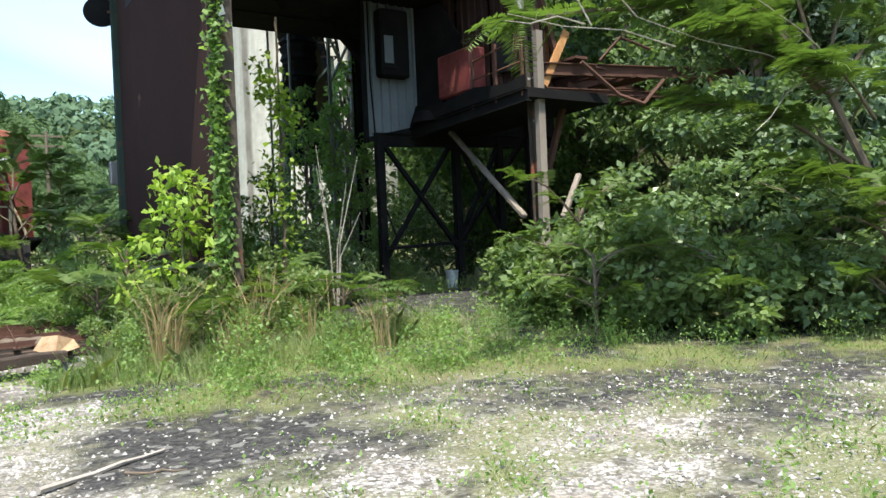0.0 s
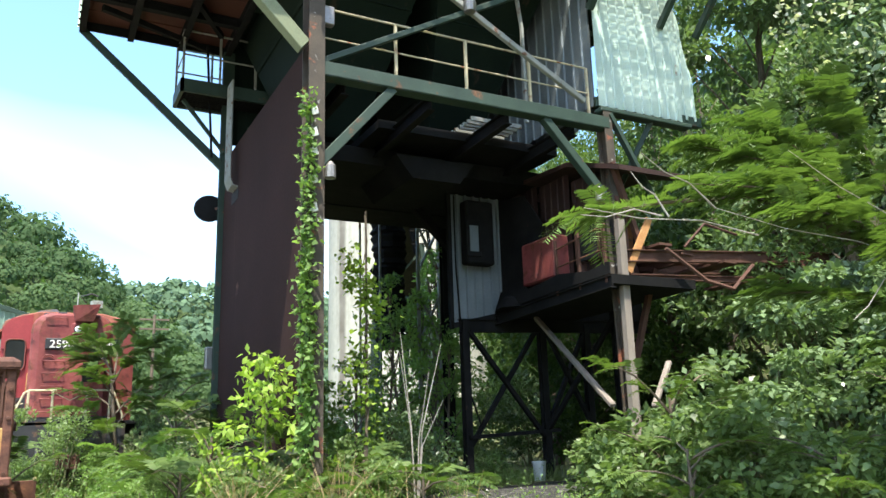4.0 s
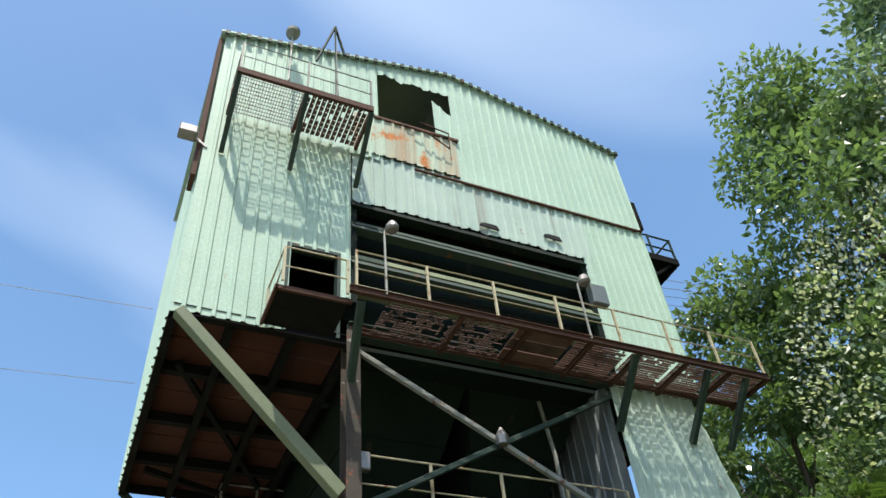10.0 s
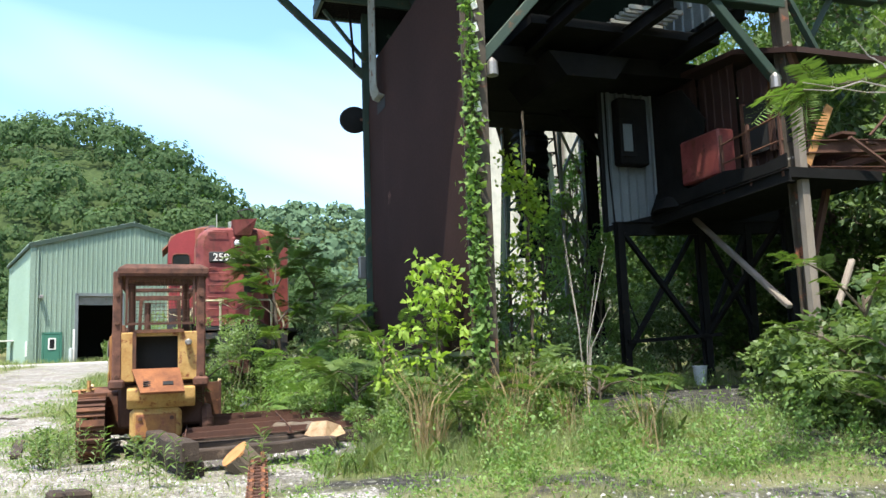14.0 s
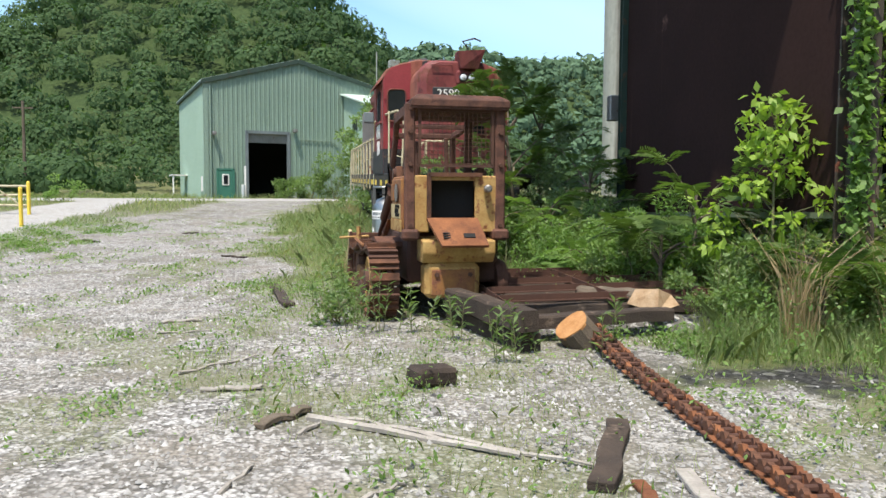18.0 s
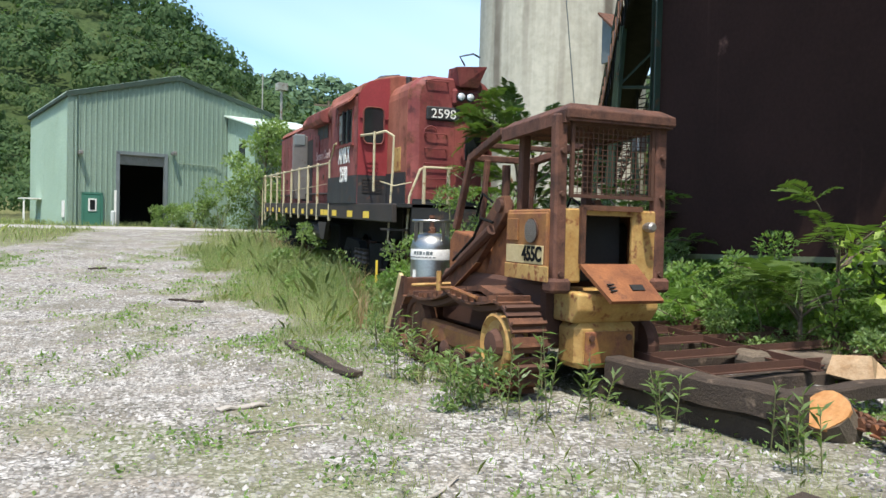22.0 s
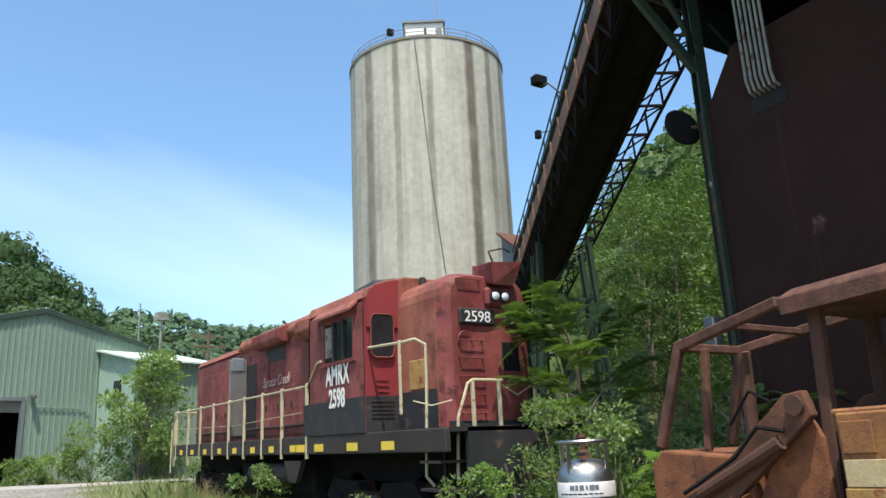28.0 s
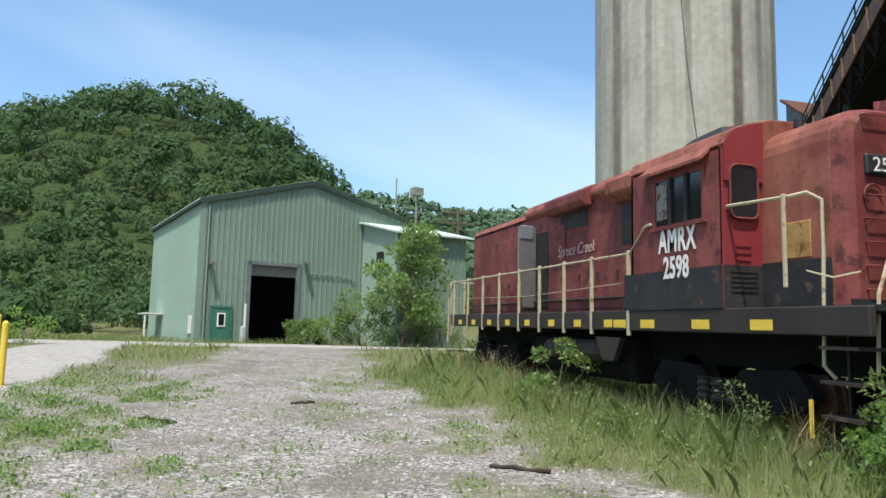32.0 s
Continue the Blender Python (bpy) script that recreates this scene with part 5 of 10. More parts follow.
obj("vent_box", Shape().box(16.9, 17.55, 8.7, 9.4, 19.3, 20.5, None, 0.03), M_BLACK, tower, "black vent box")

# rusted platform frame on the right
plat = thing("rusted_platform", (14.8, 7.9, gz(14.8, 7.9)), "rusted steel platform frame among the bushes", "platform")
SITE["rusted_platform"] = lambda x, y, z: (x - 0.6, y + 0.2, z)
for a, b, w, h in (((13.5, 7.8, 4.75), (20.2, 7.4, 5.1), 0.14, 0.24), ((13.5, 9.0, 4.75), (20.2, 8.8, 5.1), 0.14, 0.24), ((13.7, 7.8, 4.35), (18.5, 7.5, 4.5), 0.1, 0.12), ((15.0, 7.7, 4.8), (15.0, 9.0, 4.8), 0.12, 0.2), ((16.6, 7.6, 4.9), (16.6, 8.9, 4.9), 0.12, 0.2), ((18.3, 7.5, 5.0), (18.3, 8.8, 5.0), 0.12, 0.2)):
    obj("frame_beam", Shape().ibeam(a, b, w, h), M_RUSTD, plat)
for a, b in (((13.4, 7.7, 6.6), (14.2, 7.9, 4.8)), ((14.9, 8.4, 4.7), (13.9, 8.3, 2.2)), ((18.3, 7.5, 4.9), (18.3, 7.5, 1.4)), ((14.0, 8.9, 4.7), (14.4, 8.9, 7.4))):
    obj("frame_strut", Shape().beam(a, b, 0.10, 0.11, (0, 1, 0)), M_RUSTD, plat)
for i, (xa, w, dy) in enumerate(((14.3, 0.32, 0.0), (14.9, 0.28, 0.1), (15.8, 0.34, -0.1), (16.9, 0.3, 0.05))):
    obj("deck_plank", Shape().box(xa, xa + w, 7.55 + dy, 9.1 + dy, 4.98 + 0.02 * (i % 3), 5.03 + 0.02 * (i % 3), pose(0, 0, 0.02 * i, 0, 0.6 * i, 0)), M_RUSTD, plat)
obj("orange_sheet", Shape().prism([(14.2, 5.1), (15.2, 5.05), (15.25, 6.3), (14.7, 6.65), (14.15, 6.5)], 9.3, 9.34, "y"), M_ORUST, plat, "orange rusted sheet")
obj("raw_board", Shape().beam((13.66, 7.78, 4.45), (14.30, 7.78, 5.55), 0.15, 0.05, (0, 1, 0)), M_CUT, plat, "pale split board leaning on the frame")
obj("bent_bar", Shape().tube([(14.4, 7.5, 4.9), (15.3, 7.4, 4.3), (15.9, 7.3, 4.15), (16.6, 7.35, 4.7)], 0.045, 5).tube([(15.0, 7.6, 5.0), (15.5, 7.5, 5.5), (16.4, 7.5, 5.35)], 0.03, 5), M_RUSTD, plat)

# ---- concrete silo ----
SX, SY, SR = 46.96, 90.0, 10.42
silo = thing("concrete_silo", (SX, SY, gz(SX, SY)), "tall streaked concrete storage silo with a roof house", "silo")
SZ = 52.8
aim = math.atan2(-82.6, -51)


def stained_concrete():
    """Pale concrete with soft run-off stains down from the rim, each at its own bearing."""
    m = paint("silo_wall", (0.38, 0.36, 0.29), (0.50, 0.48, 0.40), 0.22, 0.9, 0.0, 0.1, fine=1.3, spread=0.18, stretch=(1, 1, 0.5))
    n, l = m.node_tree.nodes, m.node_tree.links
    p = n["Principled BSDF"]
    col = p.inputs["Base Color"].links[0].from_socket
    def calc(op, a, b=None):
        k = n.new("ShaderNodeMath")
        k.operation = op
        for i, v in enumerate((a, b)):
            if v is None:
                continue
            if isinstance(v, (int, float)):
                k.inputs[i].default_value = v
            else:
                l.new(v, k.inputs[i])
        return k.outputs["Value"]
    g = n.new("ShaderNodeNewGeometry")
    sep = n.new("ShaderNodeSeparateXYZ")
    l.new(g.outputs["Position"], sep.inputs["Vector"])
    mp = n.new("ShaderNodeMapping")
    mp.inputs["Scale"].default_value = (1.1, 1.1, 0.05)
    l.new(g.outputs["Position"], mp.inputs["Vector"])
    nz = n.new("ShaderNodeTexNoise")
    nz.inputs["Scale"].default_value, nz.inputs["Detail"].default_value = 1.0, 5.0
    l.new(mp.outputs["Vector"], nz.inputs["Vector"])
    nb = n.new("ShaderNodeTexNoise")
    nb.inputs["Scale"].default_value, nb.inputs["Detail"].default_value = 0.35, 5.0
    l.new(g.outputs["Position"], nb.inputs["Vector"])
    # bearing round the axis, from the side that faces the yard
    ca, sa = math.cos(aim), math.sin(aim)
    dx, dy = calc("SUBTRACT", sep.outputs["X"], SX), calc("SUBTRACT", sep.outputs["Y"], SY)
    u = calc("ADD", calc("MULTIPLY", dx, ca), calc("MULTIPLY", dy, sa))
    v = calc("SUBTRACT", calc("MULTIPLY", dy, ca), calc("MULTIPLY", dx, sa))
    ang = calc("ADD", calc("ARCTAN2", v, u), calc("MULTIPLY", calc("SUBTRACT", nb.outputs["Fac"], 0.5), 0.05))
    total = calc("MULTIPLY", calc("SUBTRACT", nz.outputs["Fac"], 0.48), 1.1)
    total = calc("MAXIMUM", total, 0.0)
    for a, w, low, dark in ((-0.78, 0.075, -30, 0.8), (-0.37, 0.045, 8, 0.75), (0.04, 0.04, 2, 0.6), (0.56, 0.07, -40, 1.0), (0.87, 0.055, 10, 0.75), (1.2, 0.07, 0, 0.7), (-0.2, 0.03, 34, 0.5), (-1.15, 0.05, 20, 0.5)):
        d = calc("ABSOLUTE", calc("SUBTRACT", ang, a))
        band = calc("MAXIMUM", calc("SUBTRACT", 1.0, calc("DIVIDE", d, w * 1.25)), 0.0)
        fade = n.new("ShaderNodeMapRange")
        fade.inputs["From Min"].default_value, fade.inputs["From Max"].default_value = low, low + 32
        l.new(sep.outputs["Z"], fade.inputs["Value"])
        t = calc("MULTIPLY", calc("MULTIPLY", calc("MINIMUM", calc("MULTIPLY", band, 1.8), 1.0), fade.outputs["Result"]), dark * 0.9)
        total = calc("MAXIMUM", total, calc("MULTIPLY", t, calc("ADD", nb.outputs["Fac"], 0.45)))
    k = n.new("ShaderNodeMix")
    k.data_type = "RGBA"
    l.new(calc("MINIMUM", total, 0.92), k.inputs["Factor"])
    l.new(col, k.inputs["A"])
    k.inputs["B"].default_value = (0.11, 0.088, 0.066, 1)
    l.new(k.outputs["Result"], p.inputs["Base Color"])
    return m


M_SILO = stained_concrete()
base = gz(SX, SY) - 9
rings = 16
for i in range(rings):
    z0, z1 = base + (SZ - base) * i / rings, base + (SZ - base) * (i + 1) / rings
    obj("concrete_lift", Shape().lathe([(SR - 0.012, z0), (SR, z0 + 0.03), (SR, z1 - 0.03), (SR - 0.012, z1)], (SX, SY, 0), 96), M_SILO, silo)


obj("roof_slab", Shape().lathe([(0.2, SZ + 0.9), (SR * 0.7, SZ + 0.6), (SR + 0.12, SZ + 0.12), (SR + 0.12, SZ - 0.25), (SR - 0.1, SZ - 0.3)], (SX, SY, 0), 64), M_STAIN, silo)
HM = Matrix.Translation((SX + 6.2 * math.cos(aim), SY + 6.2 * math.sin(aim), SZ)) @ Matrix.Rotation(aim + math.pi / 2, 4, "Z")
obj("roof_house", Shape().box(-2.5, 2.5, -1.6, 1.8, 0.0, 3.3, HM), M_WHITE, silo, "small white roof house")
obj("house_roof", Shape().box(-2.75, 2.75, -1.9, 2.1, 3.3, 3.6, HM), M_GREY, silo)
obj("house_window", Shape().box(0.0, 0.35, -1.66, -1.58, 1.7, 2.6, HM), M_DARK, silo)
obj("roof_unit", Shape().box(1.5, 2.3, -2.6, -1.9, 0.0, 2.0, HM, 0.05), M_GREY, silo)
obj("mast", Shape().tube([HM @ Vector((1.8, 0, 3.5)), HM @ Vector((1.8, 0, 11.0))], 0.06, 6), M_RAILD, silo)
ringpts = [(SX + (SR - 0.2) * math.cos(2 * math.pi * i / 48), SY + (SR - 0.2) * math.sin(2 * math.pi * i / 48)) for i in range(49)]
for hh in (0.75, 1.3):
    obj("rim_rail", Shape().tube([(x, y, SZ + hh) for x, y in ringpts], 0.05, 5), M_RAILD, silo)
for x, y in ringpts[:-1:2]:
    obj("rim_post", Shape().beam((x, y, SZ), (x, y, SZ + 1.3), 0.08, 0.08), M_RAILD, silo)
obj("rim_lamp", Shape().box(SX - 8.9, SX - 8.1, SY - 5.9, SY - 5.4, SZ + 0.9, SZ + 1.7), M_BLACK, silo)
obj("down_cable", Shape().tube([(SX - 6.6, SY - 8.3, SZ), (SX - 5.2, SY - 9.2, 31), (SX - 3.6, SY - 10.0, 14)], 0.05, 4), M_GREY, silo)

# ---- conveyor gallery from the silo to the tower ----
conv = thing("conveyor_gallery", (18, 32, gz(18, 32)), "inclined black steel conveyor gallery on trestle legs", "conveyor")
CD = Vector((-0.487, -0.862, 0.140)).normalized()
CS = Vector((0.871, -0.492, 0)).normalized()
CU = CS.cross(CD).normalized()
if CU.z < 0:
    CU = -CU
C0 = Vector((16.66, 30.15, 14.75))


def cp(s, a, u):
    """A point of the gallery: s along, a across from its near edge, u up from the near top."""
    return C0 + CD * s + CS * a + CU * u


S0, S1 = -44.0, 16.6
WID, DEP = 1.75, 2.4
for a, u, w, h, m, nm in ((0, 0, 0.2, 0.25, M_STEEL, "top_chord"), (WID, 0, 0.2, 0.25, M_BLACK, "top_chord"), (0.1, -DEP, 0.2, 0.28, M_BLACK, "bottom_chord"), (WID, -DEP, 0.2, 0.28, M_BLACK, "bottom_chord")):
    obj(nm, Shape().ibeam(cp(S0, a, u), cp(S1, a, u), w, h), m, conv)
for i in range(int((S1 - S0) / 1.9)):
    sa = S0 + i * 1.9
    pl = Shape()
    pl.add([cp(sa + 0.02, -0.10, -0.40), cp(sa + 1.88, -0.10, -0.40), cp(sa + 1.88, -0.10, -1.20), cp(sa + 0.02, -0.10, -1.20),
            cp(sa + 0.02, -0.05, -0.40), cp(sa + 1.88, -0.05, -0.40), cp(sa + 1.88, -0.05, -1.20), cp(sa + 0.02, -0.05, -1.20)],
           [(0, 1, 2, 3), (7, 6, 5, 4), (0, 4, 5, 1), (3, 2, 6, 7), (1, 5, 6, 2), (0, 3, 7, 4)])
    obj("side_plate", pl, M_CPLATE, conv)
    obj("plate_lap", Shape().beam(cp(sa, -0.12, -0.36), cp(sa, -0.12, -1.24), 0.12, 0.05), M_CPLATE, conv)
    obj("side_post", Shape().beam(cp(sa, 0, 0), cp(sa, 0.1, -DEP), 0.1, 0.1), M_BLACK, conv)
    obj("side_diagonal", Shape().beam(cp(sa, 0.05, -DEP), cp(sa + 0.95, 0.02, -1.2), 0.08, 0.08).beam(cp(sa + 0.95, 0.02, -1.2), cp(sa + 1.9, 0.05, -DEP), 0.08, 0.08), M_BLACK, conv)
    obj("far_post", Shape().beam(cp(sa, WID, 0), cp(sa, WID, -DEP), 0.1, 0.1), M_BLACK, conv)
    obj("far_diagonal", Shape().beam(cp(sa, WID, -DEP), cp(sa + 1.9, WID, 0), 0.08, 0.08), M_BLACK, conv)
    obj("walk_rail_post", Shape().beam(cp(sa, 0, 0), cp(sa, -0.02, 0.9), 0.05, 0.05), M_STEEL, conv)
    obj("outrigger", Shape().beam(cp(sa, WID, -DEP), cp(sa, WID + 1.0, -DEP), 0.08, 0.08).beam(cp(sa, WID + 1.0, -DEP), cp(sa, WID + 1.0, -DEP + 1.0), 0.06, 0.06).beam(cp(sa, WID + 1.0, -DEP + 1.0), cp(sa + 1.9, WID + 1.0, -DEP), 0.05, 0.05).beam(cp(sa, WID, -DEP), cp(sa + 1.9, WID + 1.0, -DEP), 0.05, 0.05), M_BLACK, conv)
obj("outer_stringer", Shape().beam(cp(S0, WID + 1.0, -DEP), cp(S1, WID + 1.0, -DEP), 0.08, 0.1), M_BLACK, conv)
obj("outer_rail", Shape().beam(cp(S0, WID + 1.0, -DEP + 1.0), cp(S1, WID + 1.0, -DEP + 1.0), 0.06, 0.06), M_BLACK, conv)
obj("walk_rail", Shape().tube([cp(S0, -0.02, 0.9), cp(S1, -0.02, 0.9)], 0.04, 5), M_STEEL, conv)
obj("walk_mid_rail", Shape().tube([cp(S0, -0.02, 0.45), cp(S1, -0.02, 0.45)], 0.03, 5), M_STEEL, conv)
belt = Shape()
belt.add([cp(S0, 0.15, -DEP + 0.2), cp(S1, 0.15, -DEP + 0.2), cp(S1, WID - 0.1, -DEP + 0.2), cp(S0, WID - 0.1, -DEP + 0.2), cp(S0, 0.15, -DEP + 0.1), cp(S1, 0.15, -DEP + 0.1), cp(S1, WID - 0.1, -DEP + 0.1), cp(S0, WID - 0.1, -DEP + 0.1)],
         [(0, 1, 2, 3), (7, 6, 5, 4), (0, 4, 5, 1), (2, 6, 7, 3)])
obj("belt_deck", belt, M_BLACK, conv, "sooty belt deck")
cover = Shape()
cover.add([cp(S0, 0.2, -0.1), cp(S1, 0.2, -0.1), cp(S1, WID, -0.1), cp(S0, WID, -0.1), cp(S0, 0.2, -0.16), cp(S1, 0.2, -0.16), cp(S1, WID, -0.16), cp(S0, WID, -0.16)], [(0, 1, 2, 3), (7, 6, 5, 4), (0, 4, 5, 1), (2, 6, 7, 3)])
obj("cover_sheet", cover, M_RUSTD, conv)
for sa, mats in ((-7.0, M_STEEL), (-26.0, M_STEEL)):
    b0, b1 = cp(sa, 0.0, -DEP), cp(sa, WID + 0.6, -DEP)
    f0, f1 = b0 - CS * 0.6, b1 + CS * 0.6
    g0, g1 = gz(f0.x, f0.y), gz(f1.x, f1.y)
    for off in (-0.9, 0.9):
        e = CD * off
        obj("trestle_leg", Shape().ibeam(b0 + e, (f0.x + e.x, f0.y + e.y, g0), 0.25, 0.25), mats, conv)
        obj("trestle_leg", Shape().ibeam(b1 + e, (f1.x + e.x, f1.y + e.y, g1), 0.25, 0.25), mats, conv)
    for za in (0.25, 0.5, 0.75):
        p, q = b0.lerp(Vector((f0.x, f0.y, g0)), za), b1.lerp(Vector((f1.x, f1.y, g1)), za)
        obj("trestle_tie", Shape().beam(p, q, 0.12, 0.14), mats, conv)
        q2 = b1.lerp(Vector((f1.x, f1.y, g1)), za - 0.25)
        obj("trestle_brace", Shape().beam(p, q2, 0.1, 0.1), mats, conv)
# work light on an arm
obj("light_arm", Shape().tube([cp(2.4, 0, 0.2), cp(2.2, -0.5, 0.9), cp(2.0, -0.75, 0.9)], 0.04, 5), M_STEEL, conv)
obj("light_box", Shape().box(-0.3, 0.3, -0.2, 0.2, -0.2, 0.2, Matrix.Translation(cp(2.0, -0.8, 1.15)), 0.04), M_BLACK, conv)
obj("small_lamp", Shape().box(-0.12, 0.12, -0.12, 0.12, -0.18, 0.18, Matrix.Translation(cp(-0.4, -0.6, 0.1)), 0.03).beam(cp(-0.4, -0.6, 0.2), cp(-0.3, 0, 0.2), 0.03, 0.03), M_BLACK, conv)
# transfer house by the silo
th = thing("transfer_house", (24.8, 43.4, gz(24.8, 43.4)), "small grey shed with a rusty red roof on the gallery", "shed")
obj("shed_wall", Shape().prism([(42.4, 11.9), (44.4, 11.9), (44.4, 14.75), (42.4, 13.3)], 24.1, 25.6, "x"), M_GREY, th)
obj("shed_roof", Shape().prism([(42.2, 13.2), (44.5, 14.9), (44.5, 15.05), (42.2, 13.35)], 23.8, 25.8, "x"), M_RUST, th)
obj("shed_window", Shape().box(24.3, 25.0, 42.34, 42.40, 12.5, 13.1), M_DARK, th)
obj("shed_leg", Shape().beam((24.1, 42.5, gz(24.1, 42.5)), (24.2, 42.6, 11.95), 0.1, 0.1).beam((25.5, 42.5, gz(25.5, 42.5)), (25.5, 42.5, 11.95), 0.1, 0.1).beam((24.8, 44.2, gz(24.8, 44.2)), (24.8, 44.2, 11.95), 0.1, 0.1), M_BLACK, th)

# black discharge chute behind the tower
duct = thing("discharge_chute", (11.6, 17.5, gz(11.6, 17.5)), "black ribbed coal chute hanging behind the tower", "chute")
for i in range(10):
    z, w = 8.4 - i * 0.46, 0.56 - 0.012 * i
    cx, cy = 11.80 + 0.03 * math.sin(2.1 * i), 16.4 + 0.03 * math.sin(1.3 * i + 1)
    obj("chute_segment", Shape().lathe([(w - 0.05, 0), (w, 0.05), (w - 0.06 - 0.03 * (i % 3), 0.2), (w + 0.02 * (i % 2), 0.36), (w - 0.05, 0.46)], (cx, cy, z - 0.46), 7 + i % 3), M_BLACK, duct)
obj("chute_hanger", Shape().beam((11.3, 15.9, 2.2), (11.3, 15.9, 8.5), 0.05, 0.05).beam((12.6, 16.2, 1.0), (12.6, 16.2, 8.5), 0.08, 0.08).beam((10.6, 15.6, 1.0), (10.6, 15.6, 8.3), 0.05, 0.05), M_RAILD, duct)
for za in (2.0, 4.0, 6.0):
    obj("hanger_tie", Shape().beam((12.6, 16.2, za), (13.4, 16.4, za + 1.4), 0.06, 0.06).beam((12.6, 16.2, za + 1.4), (13.4, 16.4, za), 0.06, 0.06), M_RAILD, duct)
obj("hanger_leg", Shape().beam((13.4, 16.4, 0.5), (13.4, 16.4, 8.4), 0.12, 0.12), M_RAILD, duct)

# ---- green metal shed building ----
BA = radians(14.9)
shed = thing("metal_building", (-6.10, 53.41, gz(-6, 53.4)), "large sage-green ribbed metal building with an open bay door", "building")
BM = Matrix.Translation((-6.10, 53.41, 0)) @ Matrix.Rotation(BA, 4, "Z")
BW, BL, ZE, ZR, ZB = 12.5, 14.5, 9.0, 10.7, 0.9


def bobj(name, shape, mat, label="", parent=None):
    return obj(name, shape.moved(BM), mat, parent or shed, label)


def gable(x):
    return ZE + (ZR - ZE) * (1 - abs(x - BW / 2) / (BW / 2))


def bwall(x0, x1, z0, z1):
    x = x0
    while x < x1 - 0.02:
        xe = min(x + 0.915, x1)
        bobj("wall_sheet", Shape().ribs(x, xe, z0, z1, 0, 0.305, 0.045), M_BLDG)
        x = xe


bwall(0, 2.75, ZB, gable)
bwall(2.75, 5.5, 5.65, gable)
bwall(5.5, BW, ZB, gable)
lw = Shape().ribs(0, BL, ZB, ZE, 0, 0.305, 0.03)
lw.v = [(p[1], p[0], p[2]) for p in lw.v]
bobj("side_wall", lw, M_BSIDE, "side wall in paler siding that carries its sunlight")
rw = Shape().ribs(0, BL, ZB, ZE, 0, 0.305, 0.03, face=1)
rw.v = [(BW + p[1], p[0], p[2]) for p in rw.v]
bobj("side_wall", rw, M_BLDG)
bobj("rear_wall", Shape().ribs(0, BW, ZB, gable, BL, face=1), M_BLDG)
for xa, xb in ((-0.2, BW / 2), (BW / 2, BW + 0.2)):
    za, zb = gable(xa), gable(xb)
    bobj("roof_plane", Shape().prism([(xa, za), (xb, zb), (xb, zb + 0.08), (xa, za + 0.08)], -0.15, BL + 0.15, "y"), M_BROOF)
    bobj("gable_trim", Shape().beam((xa, -0.16, za - 0.08), (xb, -0.16, zb - 0.08), 0.06, 0.28), M_STEEL)
bobj("corner_trim", Shape().box(-0.06, 0.2, -0.09, -0.05, ZB, ZE - 0.1).box(-0.08, -0.04, -0.06, 0.2, ZB, ZE - 0.1), M_BLDG)
bobj("eave_gutter", Shape().box(-0.2, -0.02, -0.1, BL, ZE - 0.22, ZE - 0.02), M_STEEL)
bobj("downpipe", Shape().tube([(0.35, -0.12, ZE - 0.4), (0.35, -0.12, ZB + 0.2)], 0.06, 6), M_BLDG)
dj = bobj("bay_door_frame", Shape().box(2.6, 2.8, -0.12, 0.15, ZB, 5.75).box(5.45, 5.65, -0.12, 0.15, ZB, 5.75).box(2.6, 5.65, -0.12, 0.15, 5.6, 5.8), M_GREY, "weathered bay door frame")
bobj("rolled_door", Shape().lathe([(0.28, 2.75), (0.28, 5.5)], (0, 0.4, 5.35), 12, "x").box(2.75, 5.5, 0.1, 0.16, 5.0, 5.6), M_STEELP, "rolled-up bay door")
bobj("door_bollard", Shape().lathe([(0.13, 0), (0.13, 1.1), (0.05, 1.16)], (2.35, -0.5, 1.0), 10), M_BUCKET)
bobj("door_bollard", Shape().lathe([(0.13, 0), (0.13, 1.1), (0.05, 1.16)], (5.85, -0.5, 1.0), 10), M_BUCKET)
bobj("rubbing_strip", Shape().box(2.5, 2.62, -0.16, -0.1, 1.2, 3.4), M_WHITE)
pd = bobj("side_door", Shape().box(0.8, 1.75, -0.12, -0.05, 1.05, 3.1, None, 0.02), M_BDOOR, "dark green personnel door with a window")
bobj("door_window_frame", Shape().box(1.05, 1.5, -0.16, -0.12, 2.1, 2.85), M_WHITE, "", pd)
bobj("door_window", Shape().box(1.13, 1.42, -0.175, -0.16, 2.18, 2.77), M_GLASSD, "", pd)
bobj("door_casing", Shape().box(0.68, 0.8, -0.14, -0.05, 1.05, 3.22).box(1.75, 1.87, -0.14, -0.05, 1.05, 3.22).box(0.68, 1.87, -0.14, -0.05, 3.1, 3.22), M_BDOOR)
for xx, zz in ((0.55, 5.5), (5.95, 5.85)):
    bobj("wall_lamp", Shape().box(xx - 0.12, xx + 0.12, -0.6, -0.08, zz - 0.1, zz + 0.12, None, 0.03), M_STEELP)
bobj("conduit", Shape().tube([(6.2, -0.1, 5.3), (8.6, -0.1, 5.25), (9.1, -0.1, 4.9)], 0.03, 5), M_BLDG)
bobj("notice_sheet", Shape().box(-0.08, -0.05, 0.9, 1.7, 1.7, 2.7), M_WHITE, "white notice on the side wall")
bobj("side_porch_roof", Shape().box(-1.2, -0.05, 9.2, 11.4, 2.9, 2.98), M_WHITE)
bobj("side_porch_post", Shape().beam((-1.1, 9.3, 1.0), (-1.1, 9.3, 2.9), 0.1, 0.1), M_WHITE)
